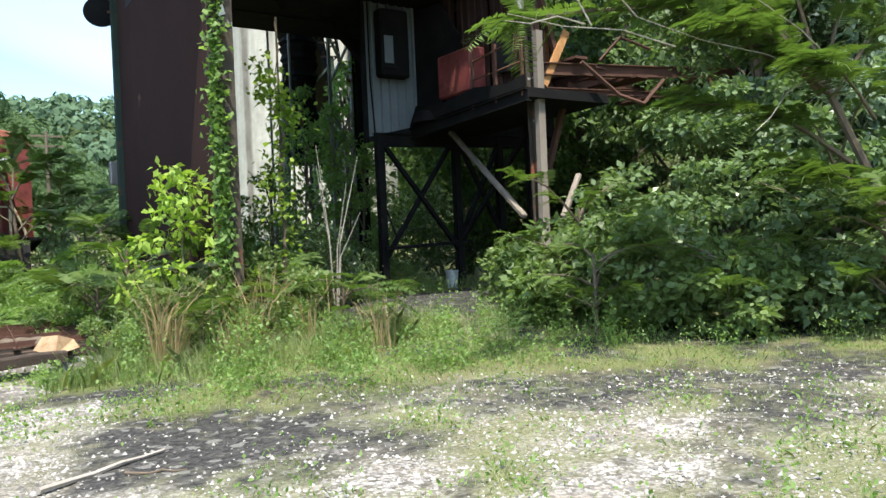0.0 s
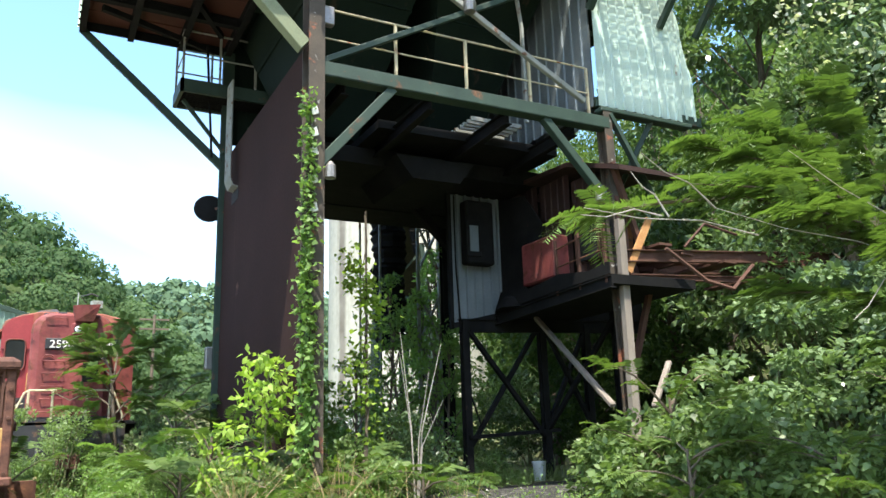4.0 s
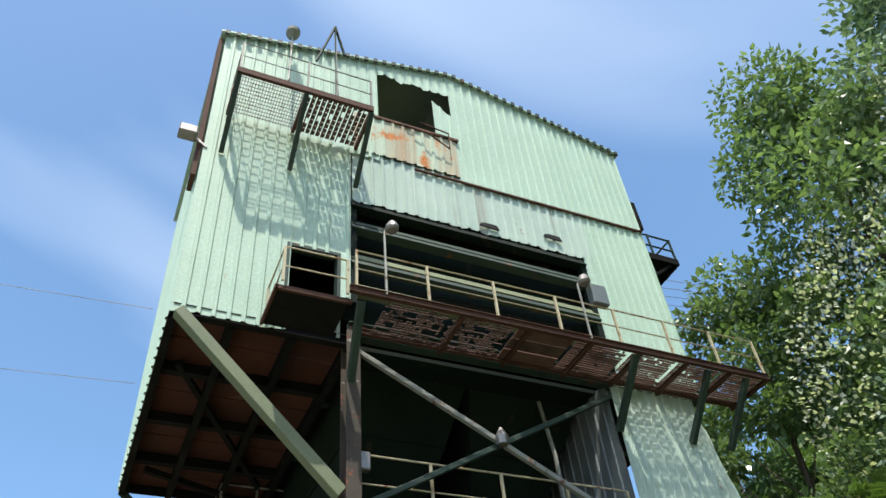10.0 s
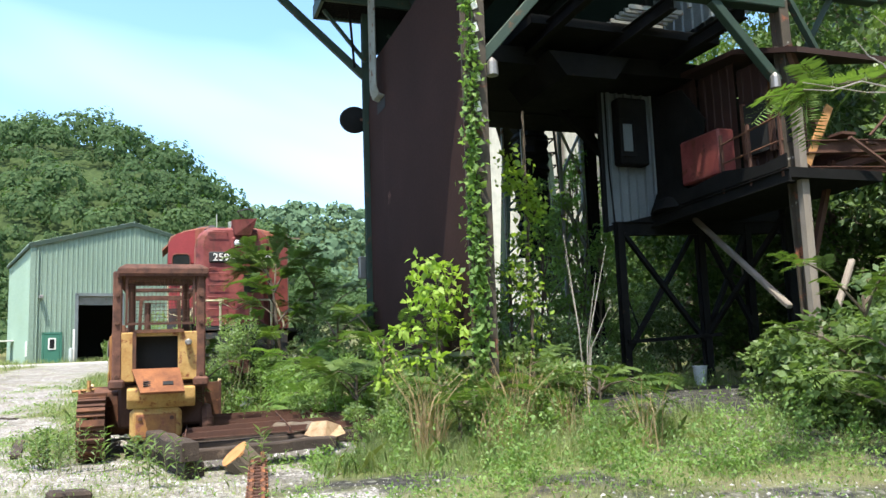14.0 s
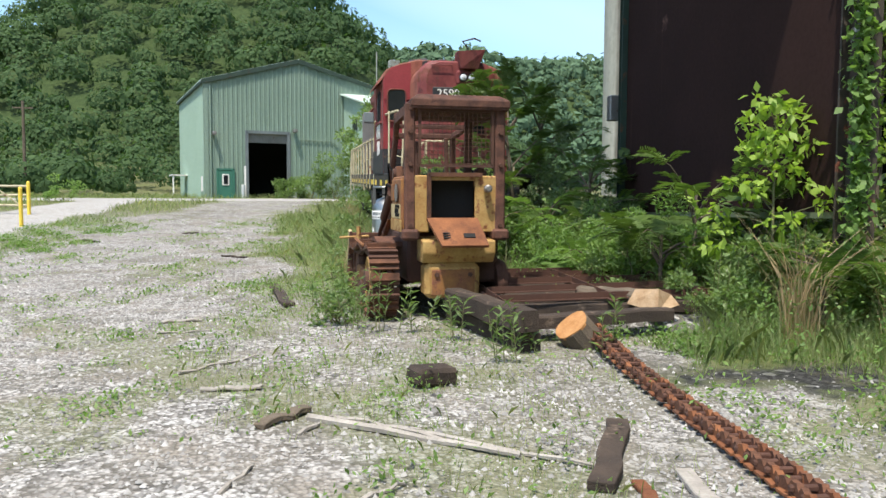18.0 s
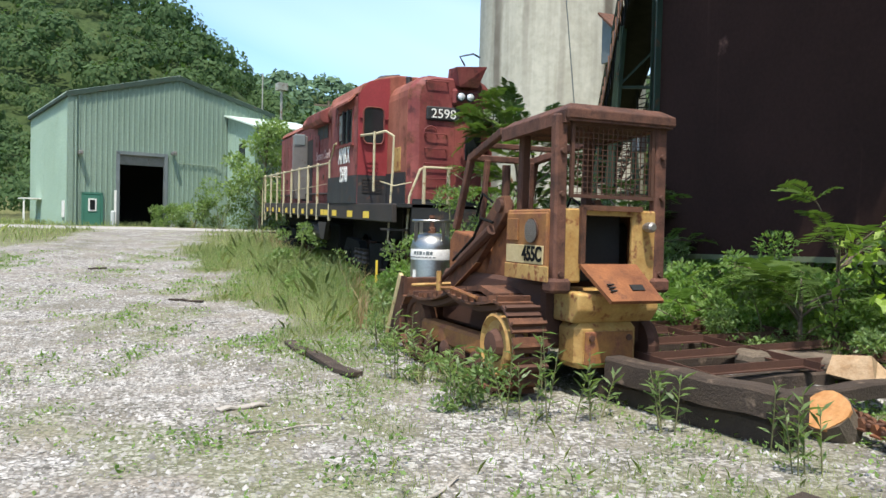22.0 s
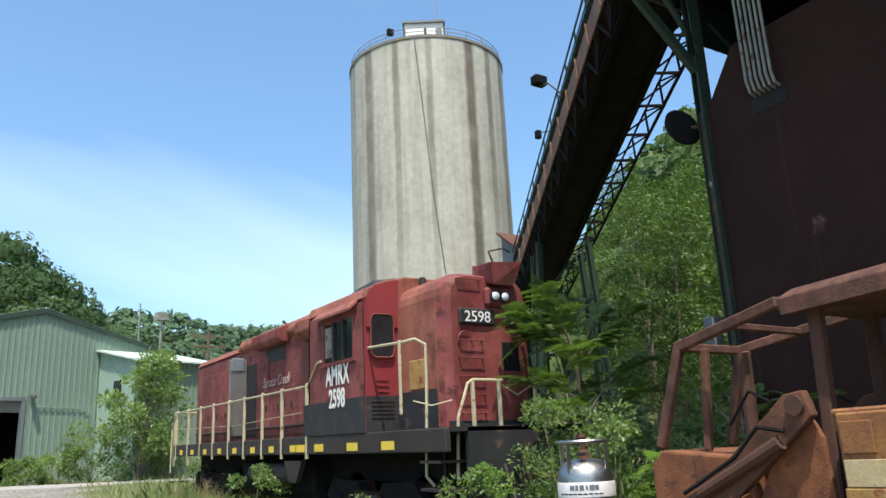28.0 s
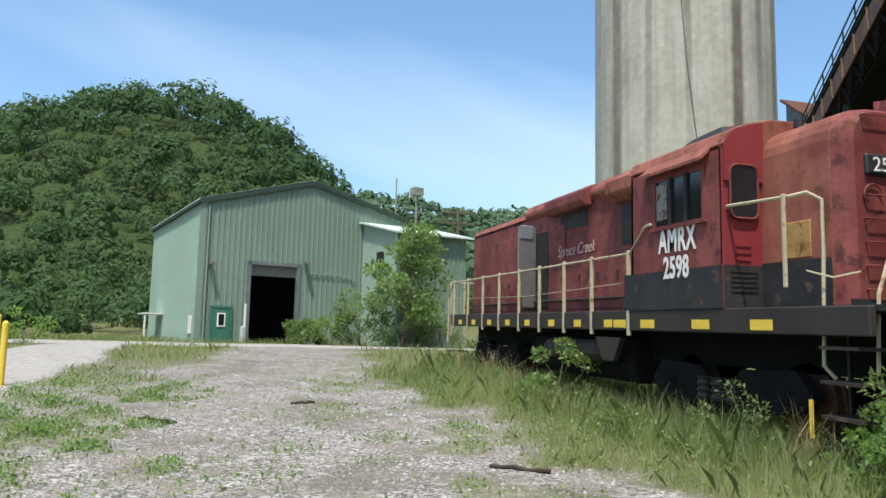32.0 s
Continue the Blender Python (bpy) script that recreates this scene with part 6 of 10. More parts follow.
# near-black sheets added behind the bay door for the shade inside
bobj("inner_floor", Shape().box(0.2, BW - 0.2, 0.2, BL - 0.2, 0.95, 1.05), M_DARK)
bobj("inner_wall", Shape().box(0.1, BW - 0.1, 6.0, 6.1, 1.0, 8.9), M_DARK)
# lean-to on the facade, its roof falling to the front
LA, LB, LD = 9.55, 14.0, -4.6
x = LA
while x < LB - 0.05:
    bobj("leanto_sheet", Shape().ribs(x, min(x + 0.92, LB), ZB, 7.5, LD, 0.305, 0.045), M_BLDG)
    x += 0.92
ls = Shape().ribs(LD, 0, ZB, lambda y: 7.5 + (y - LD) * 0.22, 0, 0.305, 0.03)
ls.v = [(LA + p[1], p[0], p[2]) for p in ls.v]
bobj("leanto_side", ls, M_BSIDE, "lean-to side in the sunlit siding tone")
ls = Shape().ribs(LD, 0, ZB, lambda y: 7.5 + (y - LD) * 0.22, 0, 0.305, 0.03, face=1)
ls.v = [(LB + p[1], p[0], p[2]) for p in ls.v]
bobj("leanto_side", ls, M_BLDG)
bobj("leanto_roof", Shape().prism([(LD - 0.4, 7.44), (0.0, 8.52), (0.0, 8.62), (LD - 0.4, 7.54)], LA - 0.3, LB + 0.3, "x"), M_BROOF, "pale metal lean-to roof")
bobj("leanto_window", Shape().box(LA - 0.08, LA - 0.04, -3.0, -2.1, 5.9, 6.6), M_GLASSD)
bobj("vent_mast", Shape().tube([(13.9, 1.5, 8.0), (13.9, 1.5, 11.2)], 0.09, 6).box(13.55, 14.25, 1.2, 1.8, 11.0, 11.5), M_RAILD)
bobj("antenna_pole", Shape().tube([(12.9, 2.5, 8.2), (12.9, 2.5, 12.2)], 0.05, 5), M_RAILD)

# ---- diesel locomotive ----
loco = thing("locomotive", (3.98, 25, gz(3.98, 25)), "faded red high-nosed diesel locomotive with black sill, rusting in weeds", "locomotive")
LX, LS = 3.93, 2.35
LW = LX - LS


# the track climbs gently towards the rear
LGRADE = Matrix(((1, 0, 0, 0), (0, 1, 0, 0), (0, 0.022, 1, -0.022 * 18), (0, 0, 0, 1)))


def lob(name, shape, mat, label="", parent=None, **kw):
    return obj(name, shape.moved(LGRADE), mat, parent or loco, label, **kw)


def rounded(w, h, r, cx, z0, n=5, low=0.0):
    """An outline of width w and height h with rounded upper corners."""
    pts = [(cx - w / 2, z0), (cx + w / 2, z0)]
    for k in range(n + 1):
        a = math.pi / 2 * k / n
        pts.append((cx + w / 2 - r + r * math.cos(a), z0 + h - r + r * math.sin(a)))
    for k in range(n + 1):
        a = math.pi / 2 + math.pi / 2 * k / n
        pts.append((cx - w / 2 + r + r * math.cos(a), z0 + h - r + r * math.sin(a)))
    return pts


ZD = 2.06
# frame, sill, deck
lob("side_sill", Shape().box(LS, LS + 0.10, 16.75, 33.4, 1.71, ZD, None, 0.015), M_LFRAME, "rusty black side sill")
lob("side_sill", Shape().box(2 * LX - LS - 0.10, 2 * LX - LS, 16.75, 33.4, 1.71, ZD, None, 0.015), M_LFRAME)
lob("deck", Shape().box(LS + 0.1, 2 * LX - LS - 0.1, 16.8, 33.4, ZD - 0.08, ZD), M_LFRAME)
# core kept near-black, the shadow below the deck put into its colour
lob("frame_core", Shape().box(LX - 0.8, LX + 0.8, 17.2, 33.0, 1.2, ZD - 0.1), M_BLACK)
for i, yy in enumerate((18.55, 19.92, 21.44, 22.4, 22.84, 24.16, 25.47, 26.9, 28.24, 29.67, 31.07, 32.4)):
    w = 0.17 if i < 4 else 0.12
    lob("reflector", Shape().box(LS - 0.008, LS, yy - w * 1.3, yy + w * 1.3, 1.76, 1.90), M_LYEL, "yellow reflector patch" if i == 0 else "")
# nose hood
nose = lob("nose_hood", Shape().prism(rounded(1.84, 2.62, 0.42, LX, ZD), 17.95, 19.6, "y"), M_LORANGE, "tall rounded nose hood, sun-bleached", smooth=False, bevel=0.05)
s = Shape()
prof = rounded(1.84, 2.62, 0.42, LX, ZD)
inner = [(LX + (u - LX) * 0.80, ZD + (w - ZD) * (0.975 if w > ZD + 0.1 else 1)) for u, w in prof]
mid = [(LX + (u - LX) * 0.94, ZD + (w - ZD) * (0.993 if w > ZD + 0.1 else 1)) for u, w in prof]
n = len(prof)
vs = [(u, 17.955, w) for u, w in prof] + [(u, 17.83, w) for u, w in mid] + [(u, 17.76, w) for u, w in inner]
s.add(vs, [(i, (i + 1) % n, n + (i + 1) % n, n + i) for i in range(n)] + [(n + i, n + (i + 1) % n, 2 * n + (i + 1) % n, 2 * n + i) for i in range(n)] + [tuple(range(2 * n, 3 * n))])
lob("nose_face", s, M_LRED, "weathered red nose face")
YN = 17.755
hl = lob("headlight_housing", Shape().box(LX - 0.06, LX + 0.52, YN - 0.10, YN + 0.05, 4.10, 4.44, None, 0.07), M_LRED, "headlight housing")
for dx in (0.09, 0.29):
    lob("headlight", Shape().lathe([(0.095, 0.0), (0.095, 0.05), (0.08, 0.06)], (LX + dx, YN - 0.16, 4.27), 18, "y"), M_LBLACK, "", hl)
    lob("headlight_lens", Shape().lathe([(0.075, 0.0), (0.05, -0.02), (0.02, -0.03)], (LX + dx, YN - 0.163, 4.27), 18, "y"), M_LENS, "", hl)
lob("horn_cover", Shape().add([(LX + 0.02, YN - 0.22, 4.46), (LX + 0.42, YN - 0.22, 4.46), (LX + 0.42, YN + 0.35, 4.64), (LX - 0.02, YN + 0.35, 4.64), (LX - 0.06, YN - 0.26, 4.84), (LX + 0.56, YN - 0.34, 4.88), (LX + 0.5, YN + 0.25, 4.90), (LX - 0.04, YN + 0.25, 4.86)],
    [(0, 1, 5, 4), (1, 2, 6, 5), (2, 3, 7, 6), (3, 0, 4, 7), (4, 5, 6, 7), (3, 2, 1, 0)]), M_LRED)
lob("bent_aerial", Shape().tube([(LX + 0.25, YN + 0.1, 4.95), (LX + 0.1, YN, 5.1), (LX + 0.35, YN - 0.1, 5.16), (LX + 0.5, YN - 0.1, 5.1)], 0.02, 5), M_LBLACK)
for dx, nm in ((-0.24, "L"), (0.72, "R")):
    pb = lob("number_board", Shape().box(LX + dx - 0.36 + (0 if nm == "L" else 0.02), LX + dx + 0.36, YN - 0.05, YN + 0.03, 3.77, 4.05, None, 0.05), M_LBLACK, "black number board with white numerals")
    words("numerals", "2598", LGRADE @ Matrix.Translation((LX + dx, YN - 0.053, 3.82)) @ Euler((radians(90), 0, 0)).to_matrix().to_4x4(), 0.265, M_WHITE, pb, 0.003, 1.02, "CENTER")
for zz in (4.55, 3.5, 3.2, 2.9, 2.6, 2.3):
    lob("ladder_rung", Shape().tube([(LX - 0.62, YN + 0.01, zz), (LX - 0.62, YN - 0.07, zz), (LX - 0.16, YN - 0.07, zz), (LX - 0.16, YN + 0.01, zz)], 0.014, 5), M_LRED)
lob("hook_ring", Shape().tube([(LX - 0.5 + 0.14 * math.cos(a), YN - 0.03, 3.52 + 0.13 * math.sin(a)) for a in [i * math.pi / 6 for i in range(9)]], 0.014, 5), M_LRED)
lob("nose_door_window", Shape().box(LX + 0.25, LX + 0.62, YN - 0.012, YN + 0.02, 3.0, 3.5, None, 0.05), M_GLASSD)
lob("nose_door", Shape().box(LX + 0.02, LX + 0.75, YN - 0.006, YN + 0.02, 2.15, 3.68), M_LRED)
lob("nose_kick_strip", Shape().box(LX - 0.85, LX + 0.85, YN - 0.02, YN + 0.03, ZD, ZD + 0.12), M_LBLACK)
lob("nose_vent", Shape().box(LX - 0.94, LX - 0.915, 18.35, 18.9, 2.75, 3.25, None, 0.02), M_YEL, "mustard-stained side panel")
lob("nose_lower_band", Shape().box(LX - 0.945, LX - 0.918, 18.0, 19.55, ZD, 2.72), M_LBLACK)
lob("nose_bolt_box", Shape().lathe([(0.07, 0), (0.07, 0.12), (0.03, 0.14)], (LX - 0.6, 18.9, 4.66), 8), M_LBLACK)
lob("bell_box", Shape().box(LX - 0.35, LX - 0.15, 18.4, 18.6, 4.66, 4.78, None, 0.02), M_LBLACK)
lob("roof_stack", Shape().tube([(LX + 0.1, 18.2, 4.6), (LX + 0.1, 18.2, 4.92)], 0.05, 8), M_LRED)
# cab
YC0, YC1 = 19.36, 21.95
wz0, wz1 = 3.42, 4.16
for sx, x0 in ((1, LS), (-1, 2 * LX - LS)):
    xa, xb = sorted((x0, x0 + sx * 0.06))
    c = Shape().box(xa, xb, YC0, YC1, ZD, wz0).box(xa, xb, YC0, 19.78, wz0, wz1 + 0.22).box(xa, xb, 21.17, YC1, wz0, wz1 + 0.22).box(xa, xb, 19.78, 21.17, wz1, wz1 + 0.22)
    lob("cab_side", c, M_LRED, "red cab side" if sx == 1 else "")
fr = Shape().box(LS, LX - 0.9, YC0 - 0.03, YC0 + 0.03, ZD, 4.5)
lob("cab_front", fr, M_LBRIGHT, "bright red cab front with door")
lob("cab_front", Shape().box(LX + 0.9, 2 * LX - LS, YC0 - 0.03, YC0 + 0.03, ZD, 4.5), M_LRED)
lob("cab_rear", Shape().box(LS, 2 * LX - LS, YC1 - 0.06, YC1, ZD, 4.5), M_LRED)
lob("cab_floor", Shape().box(LS + 0.1, 2 * LX - LS - 0.1, YC0, YC1, 2.9, 2.95), M_DARK)
roofp = [(LS - 0.02, 4.42), (LS + 0.06, 4.62), (LS + 0.42, 4.78), (LX - 0.72, 4.88), (LX + 0.72, 4.88), (2 * LX - LS - 0.42, 4.78), (2 * LX - LS - 0.06, 4.62), (2 * LX - LS + 0.02, 4.42)]
lob("cab_roof", Shape().prism(roofp, YC0 - 0.06, YC1 + 0.08, "y"), M_LORANGE, "bleached cab roof", bevel=0.03)
lob("cab_front_cap", Shape().prism([(LS + 0.02, 3.9), (LS + 0.02, 4.45), (LS + 0.2, 4.68), (LX - 0.9, 4.8), (LX - 0.9, 3.9)], YC0 - 0.07, YC0 - 0.031, "y"), M_LBRIGHT)
cw = lob("cab_window", Shape().box(LS + 0.02, LS + 0.04, 19.78, 21.17, wz0, wz1), M_GLASSD, "dark sliding cab window")
for yy in (19.78, 20.25, 20.7, 21.17):
    lob("window_mullion", Shape().box(LS - 0.02, LS + 0.05, yy - 0.035, yy + 0.035, wz0 - 0.03, wz1 + 0.03), M_LBLACK if yy in (20.25, 20.7) else M_LRED, "", cw)
lob("window_sill", Shape().box(LS - 0.05, LS, 19.68, 21.27, wz0 - 0.08, wz0 - 0.03), M_LRED, "", cw)
lob("window_awning", Shape().prism([(LS - 0.16, 4.30), (LS, 4.46), (LS, 4.40), (LS - 0.16, 4.25)], 19.6, 21.4, "y"), M_LORANGE)
lob("window_curtain", Shape().box(LS + 0.01, LS + 0.02, 20.82, 21.15, wz0 + 0.1, wz1 - 0.05), M_RAILD)
dwo = [(LS + 0.33 + 0.23 * sx * (1 - (0.10 / 0.23) * (1 - math.cos(a))) , 3.75 + sz * (0.39 - 0.13 * (1 - math.sin(a)))) for sx, sz, seq in ((1, 1, (0, 1, 2, 3)), (-1, 1, (3, 2, 1, 0)), (-1, -1, (0, 1, 2, 3)), (1, -1, (3, 2, 1, 0))) for a in [k * math.pi / 6 for k in seq]]
fw = lob("door_window", Shape().prism(dwo, YC0 - 0.078, YC0 - 0.03, "y"), M_GLASSD, "rounded dark door window")
lob("window_gasket", Shape().tube([(u, YC0 - 0.080, w) for u, w in dwo + dwo[:1]], 0.018, 5), M_LRED, "", fw)
lob("door_louvre", Shape().box(LS + 0.2, LS + 0.45, YC0 - 0.05, YC0 - 0.03, 2.75, 2.8).box(LS + 0.2, LS + 0.45, YC0 - 0.05, YC0 - 0.03, 2.85, 2.9).box(LS + 0.2, LS + 0.45, YC0 - 0.05, YC0 - 0.03, 2.95, 3.0), M_LBRIGHT)
lob("cab_skirt", Shape().box(LS - 0.012, LS, YC0, YC1 + 0.25, ZD, 2.68), M_LBLACK, "black cab skirt")
lob("cab_front_skirt", Shape().box(LS, LX - 0.9, YC0 - 0.045, YC0 - 0.031, ZD, 2.68), M_LBLACK)
for k in range(5):
    lob("skirt_louvre", Shape().box(LS + 0.1, LS + 0.55, YC0 - 0.06, YC0 - 0.045, 2.3 + 0.07 * k, 2.335 + 0.07 * k), M_LFRAME)
cs = Matrix.Translation((LS - 0.016, 21.03, 2.98)) @ Euler((radians(90), 0, radians(-90))).to_matrix().to_4x4()
words("reporting_letters", "AMRX", LGRADE @ cs, 0.55, M_WHITE, loco, 0.004, 0.66, bold=0.015, gap=1.08)
cs = Matrix.Translation((LS - 0.016, 20.90, 2.56)) @ Euler((radians(90), 0, radians(-90))).to_matrix().to_4x4()
words("reporting_numerals", "2598", LGRADE @ cs, 0.48, M_WHITE, loco, 0.004, 0.72, bold=0.012, gap=1.06)
# long hood
HX = LX - 1.0
lob("long_hood", Shape().prism([(HX, ZD), (2 * LX - HX, ZD), (2 * LX - HX, 4.42), (2 * LX - HX - 0.12, 4.56), (HX + 0.12, 4.56), (HX, 4.42)], YC1, 33.0, "y"), M_LRED, "long red engine hood", bevel=0.03)
up = [(2.86, 4.20), (2.66, 4.36), (2.66, 4.62), (2.95, 4.80), (LX - 0.6, 4.86), (LX + 0.6, 4.86), (2 * LX - 2.95, 4.80), (2 * LX - 2.66, 4.62), (2 * LX - 2.66, 4.36), (2 * LX - 2.86, 4.20)]
lob("blower_housing", Shape().prism(up, YC1 + 0.06, 23.6, "y"), M_LORANGE, "bulged blower housing", bevel=0.03)
lob("blower_housing", Shape().prism([(u if abs(u - LX) < 1.0 else u + (0.18 if u < LX else -0.18), w + (0.16 if w < 4.4 else 0)) for u, w in up], 23.6, 28.4, "y"), M_LORANGE, bevel=0.03)
lob("radiator_bulge", Shape().prism([(2.72, 4.32), (2.62, 4.42), (2.62, 4.64), (2.9, 4.78), (LX, 4.82), (LX, 4.32)], 24.6, 26.6, "y"), M_LRED, bevel=0.03)
lob("rear_roof", Shape().prism([(2.9, 4.5), (3.05, 4.68), (LX, 4.72), (2 * LX - 3.05, 4.68), (2 * LX - 2.9, 4.5)], 28.4, 33.0, "y"), M_LORANGE, bevel=0.03)
lob("roof_fan", Shape().lathe([(0.62, 0), (0.62, 0.12), (0.5, 0.16), (0.1, 0.17)], (LX, 29.4, 4.7), 18), M_LBLACK)
lob("roof_fan", Shape().lathe([(0.62, 0), (0.62, 0.12), (0.5, 0.16), (0.1, 0.17)], (LX, 31.4, 4.7), 18), M_LBLACK)
lob("roof_junk", Shape().add([(LX - 0.95, 20.2, 4.80), (LX - 0.2, 20.1, 4.86), (LX - 0.1, 21.6, 4.86), (LX - 0.95, 21.7, 4.80), (LX - 0.78, 20.45, 5.04), (LX - 0.35, 20.4, 5.10), (LX - 0.3, 21.1, 5.06), (LX - 0.80, 21.2, 5.00)],
    [(0, 1, 5, 4), (1, 2, 6, 5), (2, 3, 7, 6), (3, 0, 4, 7), (4, 5, 6, 7), (3, 2, 1, 0)]), M_LBLACK, "dark torn roof hatch")
lob("intake_recess", Shape().box(HX - 0.012, HX, 22.35, 23.35, 3.35, 4.15), M_LBLACK)
lob("intake_recess", Shape().box(HX - 0.012, HX, 24.9, 26.3, 3.95, 4.32), M_LBLACK)
yy = 22.5
for k in range(11):
    w = 0.86
    if k in (5, 6):
        yy += w + 0.02
        continue
    d = lob("hood_door", Shape().box(HX - 0.03, HX - 0.001, yy, yy + w, 2.15, 3.3 if k < 4 else 4.1, None, 0.012), M_LRED)
    lob("door_latch", Shape().box(HX - 0.06, HX - 0.03, yy + 0.06, yy + 0.12, 2.75, 2.9), M_LFRAME, "", d)
    yy += w + 0.02
# near-black sheet on the closed hood paints the shade of the open bay
lob("open_bay", Shape().box(HX - 0.01, HX - 0.001, 27.0, 28.6, 2.15, 4.05), M_DARK, "near-black sheet for the shaded open engine bay")
lob("open_door", Shape().box(HX - 0.5, HX - 0.02, 27.75, 27.80, 2.2, 4.2, None, 0.02), M_STEELP, "grey hood door standing open")
lob("open_door_box", Shape().box(HX - 0.45, HX - 0.1, 27.72, 27.80, 3.9, 4.25, None, 0.02), M_GREY)
cs = Matrix.Translation((HX - 0.035, 26.4, 3.35)) @ Euler((radians(90), 0, radians(-90))).to_matrix().to_4x4()
words("script_lettering", "Spruce Creek", LGRADE @ cs, 0.36, M_SCRIPT, loco, 0.003, 0.95, "LEFT", 0.35)
lob("lower_conduit", Shape().tube([(HX - 0.06, 22.3, 2.35), (HX - 0.06, 32.8, 2.35)], 0.03, 5), M_LFRAME)
# handrails
def lrail(pts, r=0.025):
    lob("handrail", Shape().tube(pts, r, 6), M_RAIL)


lrail([(LS - 0.03, 21.25, 3.48), (LS - 0.03, 21.45, 3.46), (LS + 0.02, 22.05, 3.06), (LS + 0.02, 33.2, 3.06)])
lob("rope_line", Shape().tube([(LS + 0.02, 22.4, 2.55), (LS + 0.02, 27.0, 2.45), (LS + 0.02, 33.2, 2.55)], 0.010, 4), M_RAIL)
for yy in (22.1, 23.55, 24.85, 26.2, 27.5, 28.95, 30.3, 31.7, 33.15):
    lob("rail_stanchion", Shape().box(LS - 0.01, LS + 0.045, yy - 0.045, yy + 0.045, 1.62, 3.12, None, 0.01), M_RAIL, "peeling cream stanchion" if yy == 22.1 else "")
lrail([(LS + 0.10, 19.50, 3.42), (LS + 0.06, 19.30, 3.52), (LS + 0.05, 18.0, 3.46), (LS + 0.18, 17.86, 3.50), (LS + 0.32, 17.76, 3.40), (LS + 0.30, 17.74, 2.7), (LS + 0.22, 17.7, 1.35), (LS + 0.3, 17.6, 1.2)])
lob("rail_stanchion", Shape().box(LS - 0.01, LS + 0.03, 18.045, 18.105, 2.3, 3.5, None, 0.01), M_RAIL)
lob("chain", Shape().tube([(LS + 0.05, 17.75, 2.5), (LS + 0.3, 17.6, 2.42), (LS + 0.62, 17.5, 2.5)], 0.014, 4), M_RAIL)
for sx in (-1, 1):
    x0 = LX + sx * 0.52
    lrail([(LX + sx * 1.2, 17.05, 1.3), (LX + sx * 1.15, 17.05, 2.2), (LX + sx * 0.95, 17.05, 2.72), (LX + sx * 0.85, 17.05, 2.78), (LX + sx * 0.28, 17.05, 2.78)])
    for dx in (0.86, 0.36):
        lob("rail_stanchion", Shape().box(LX + sx * dx - 0.028, LX + sx * dx + 0.028, 17.02, 17.08, ZD - 0.3, 2.78, None, 0.01), M_RAIL)
lob("end_chain", Shape().tube([(LX - 0.28, 17.05, 2.7), (LX, 17.05, 2.55), (LX + 0.28, 17.05, 2.7)], 0.014, 4), M_RAIL)
for dx in (-1.45, -1.0, -0.5, 0.5, 1.0, 1.45):
    lob("rear_rail_post", Shape().box(LX + dx - 0.03, LX + dx + 0.03, 33.9, 33.96, 1.4, 3.1), M_RAIL)
lrail([(LX - 1.45, 33.93, 3.1), (LX + 1.45, 33.93, 3.1)])
lrail([(LS, 33.2, 3.1), (LS, 33.7, 2.6), (LS, 33.75, 1.2)])
# front pilot, steps, coupler
lob("pilot", Shape().box(LX - 1.2, LX + 1.2, 16.72, 16.80, 0.75, ZD), M_LBLACK, "black pilot plate")
lob("end_platform", Shape().box(LX - 1.5, LX + 1.5, 16.72, 17.9, ZD - 0.06, ZD + 0.01), M_LBLACK)
lob("coupler", Shape().box(LX - 0.17, LX + 0.17, 16.1, 16.75, 1.05, 1.35, None, 0.05).box(LX - 0.25, LX + 0.25, 15.95, 16.25, 1.0, 1.4, None, 0.06), M_RUSTD)
for sx in (-1, 1):
    for k, zz in enumerate((0.75, 1.15, 1.55)):
        xa, xb = sorted((LX + sx * (LW - 0.02), LX + sx * (LW - 0.55)))
        lob("step", Shape().box(xa, xb, 16.95, 17.55, zz, zz + 0.04), M_LFRAME)
    xa, xb = sorted((LX + sx * (LW - 0.55), LX + sx * (LW - 0.5)))
    lob("step_stringer", Shape().box(xa, xb, 16.88, 16.92, 0.7, ZD).box(xa, xb, 17.6, 17.64, 0.7, ZD), M_LBLACK)
    lob("step_edge", Shape().box(LX + sx * LW - 0.02, LX + sx * LW + 0.02, 17.67, 17.70, 0.5, 0.95), M_LYEL, "yellow step edge")
    lob("rear_step", Shape().box(min(LX + sx * LW, LX + sx * (LW - 0.5)), max(LX + sx * LW, LX + sx * (LW - 0.5)), 33.3, 33.9, 0.9, 0.95), M_LFRAME)
lob("hose", Shape().tube([(LX - 0.6, 16.7, 1.5), (LX - 0.62, 16.45, 1.0), (LX - 0.55, 16.5, 0.7)], 0.035, 6), M_LBLACK)
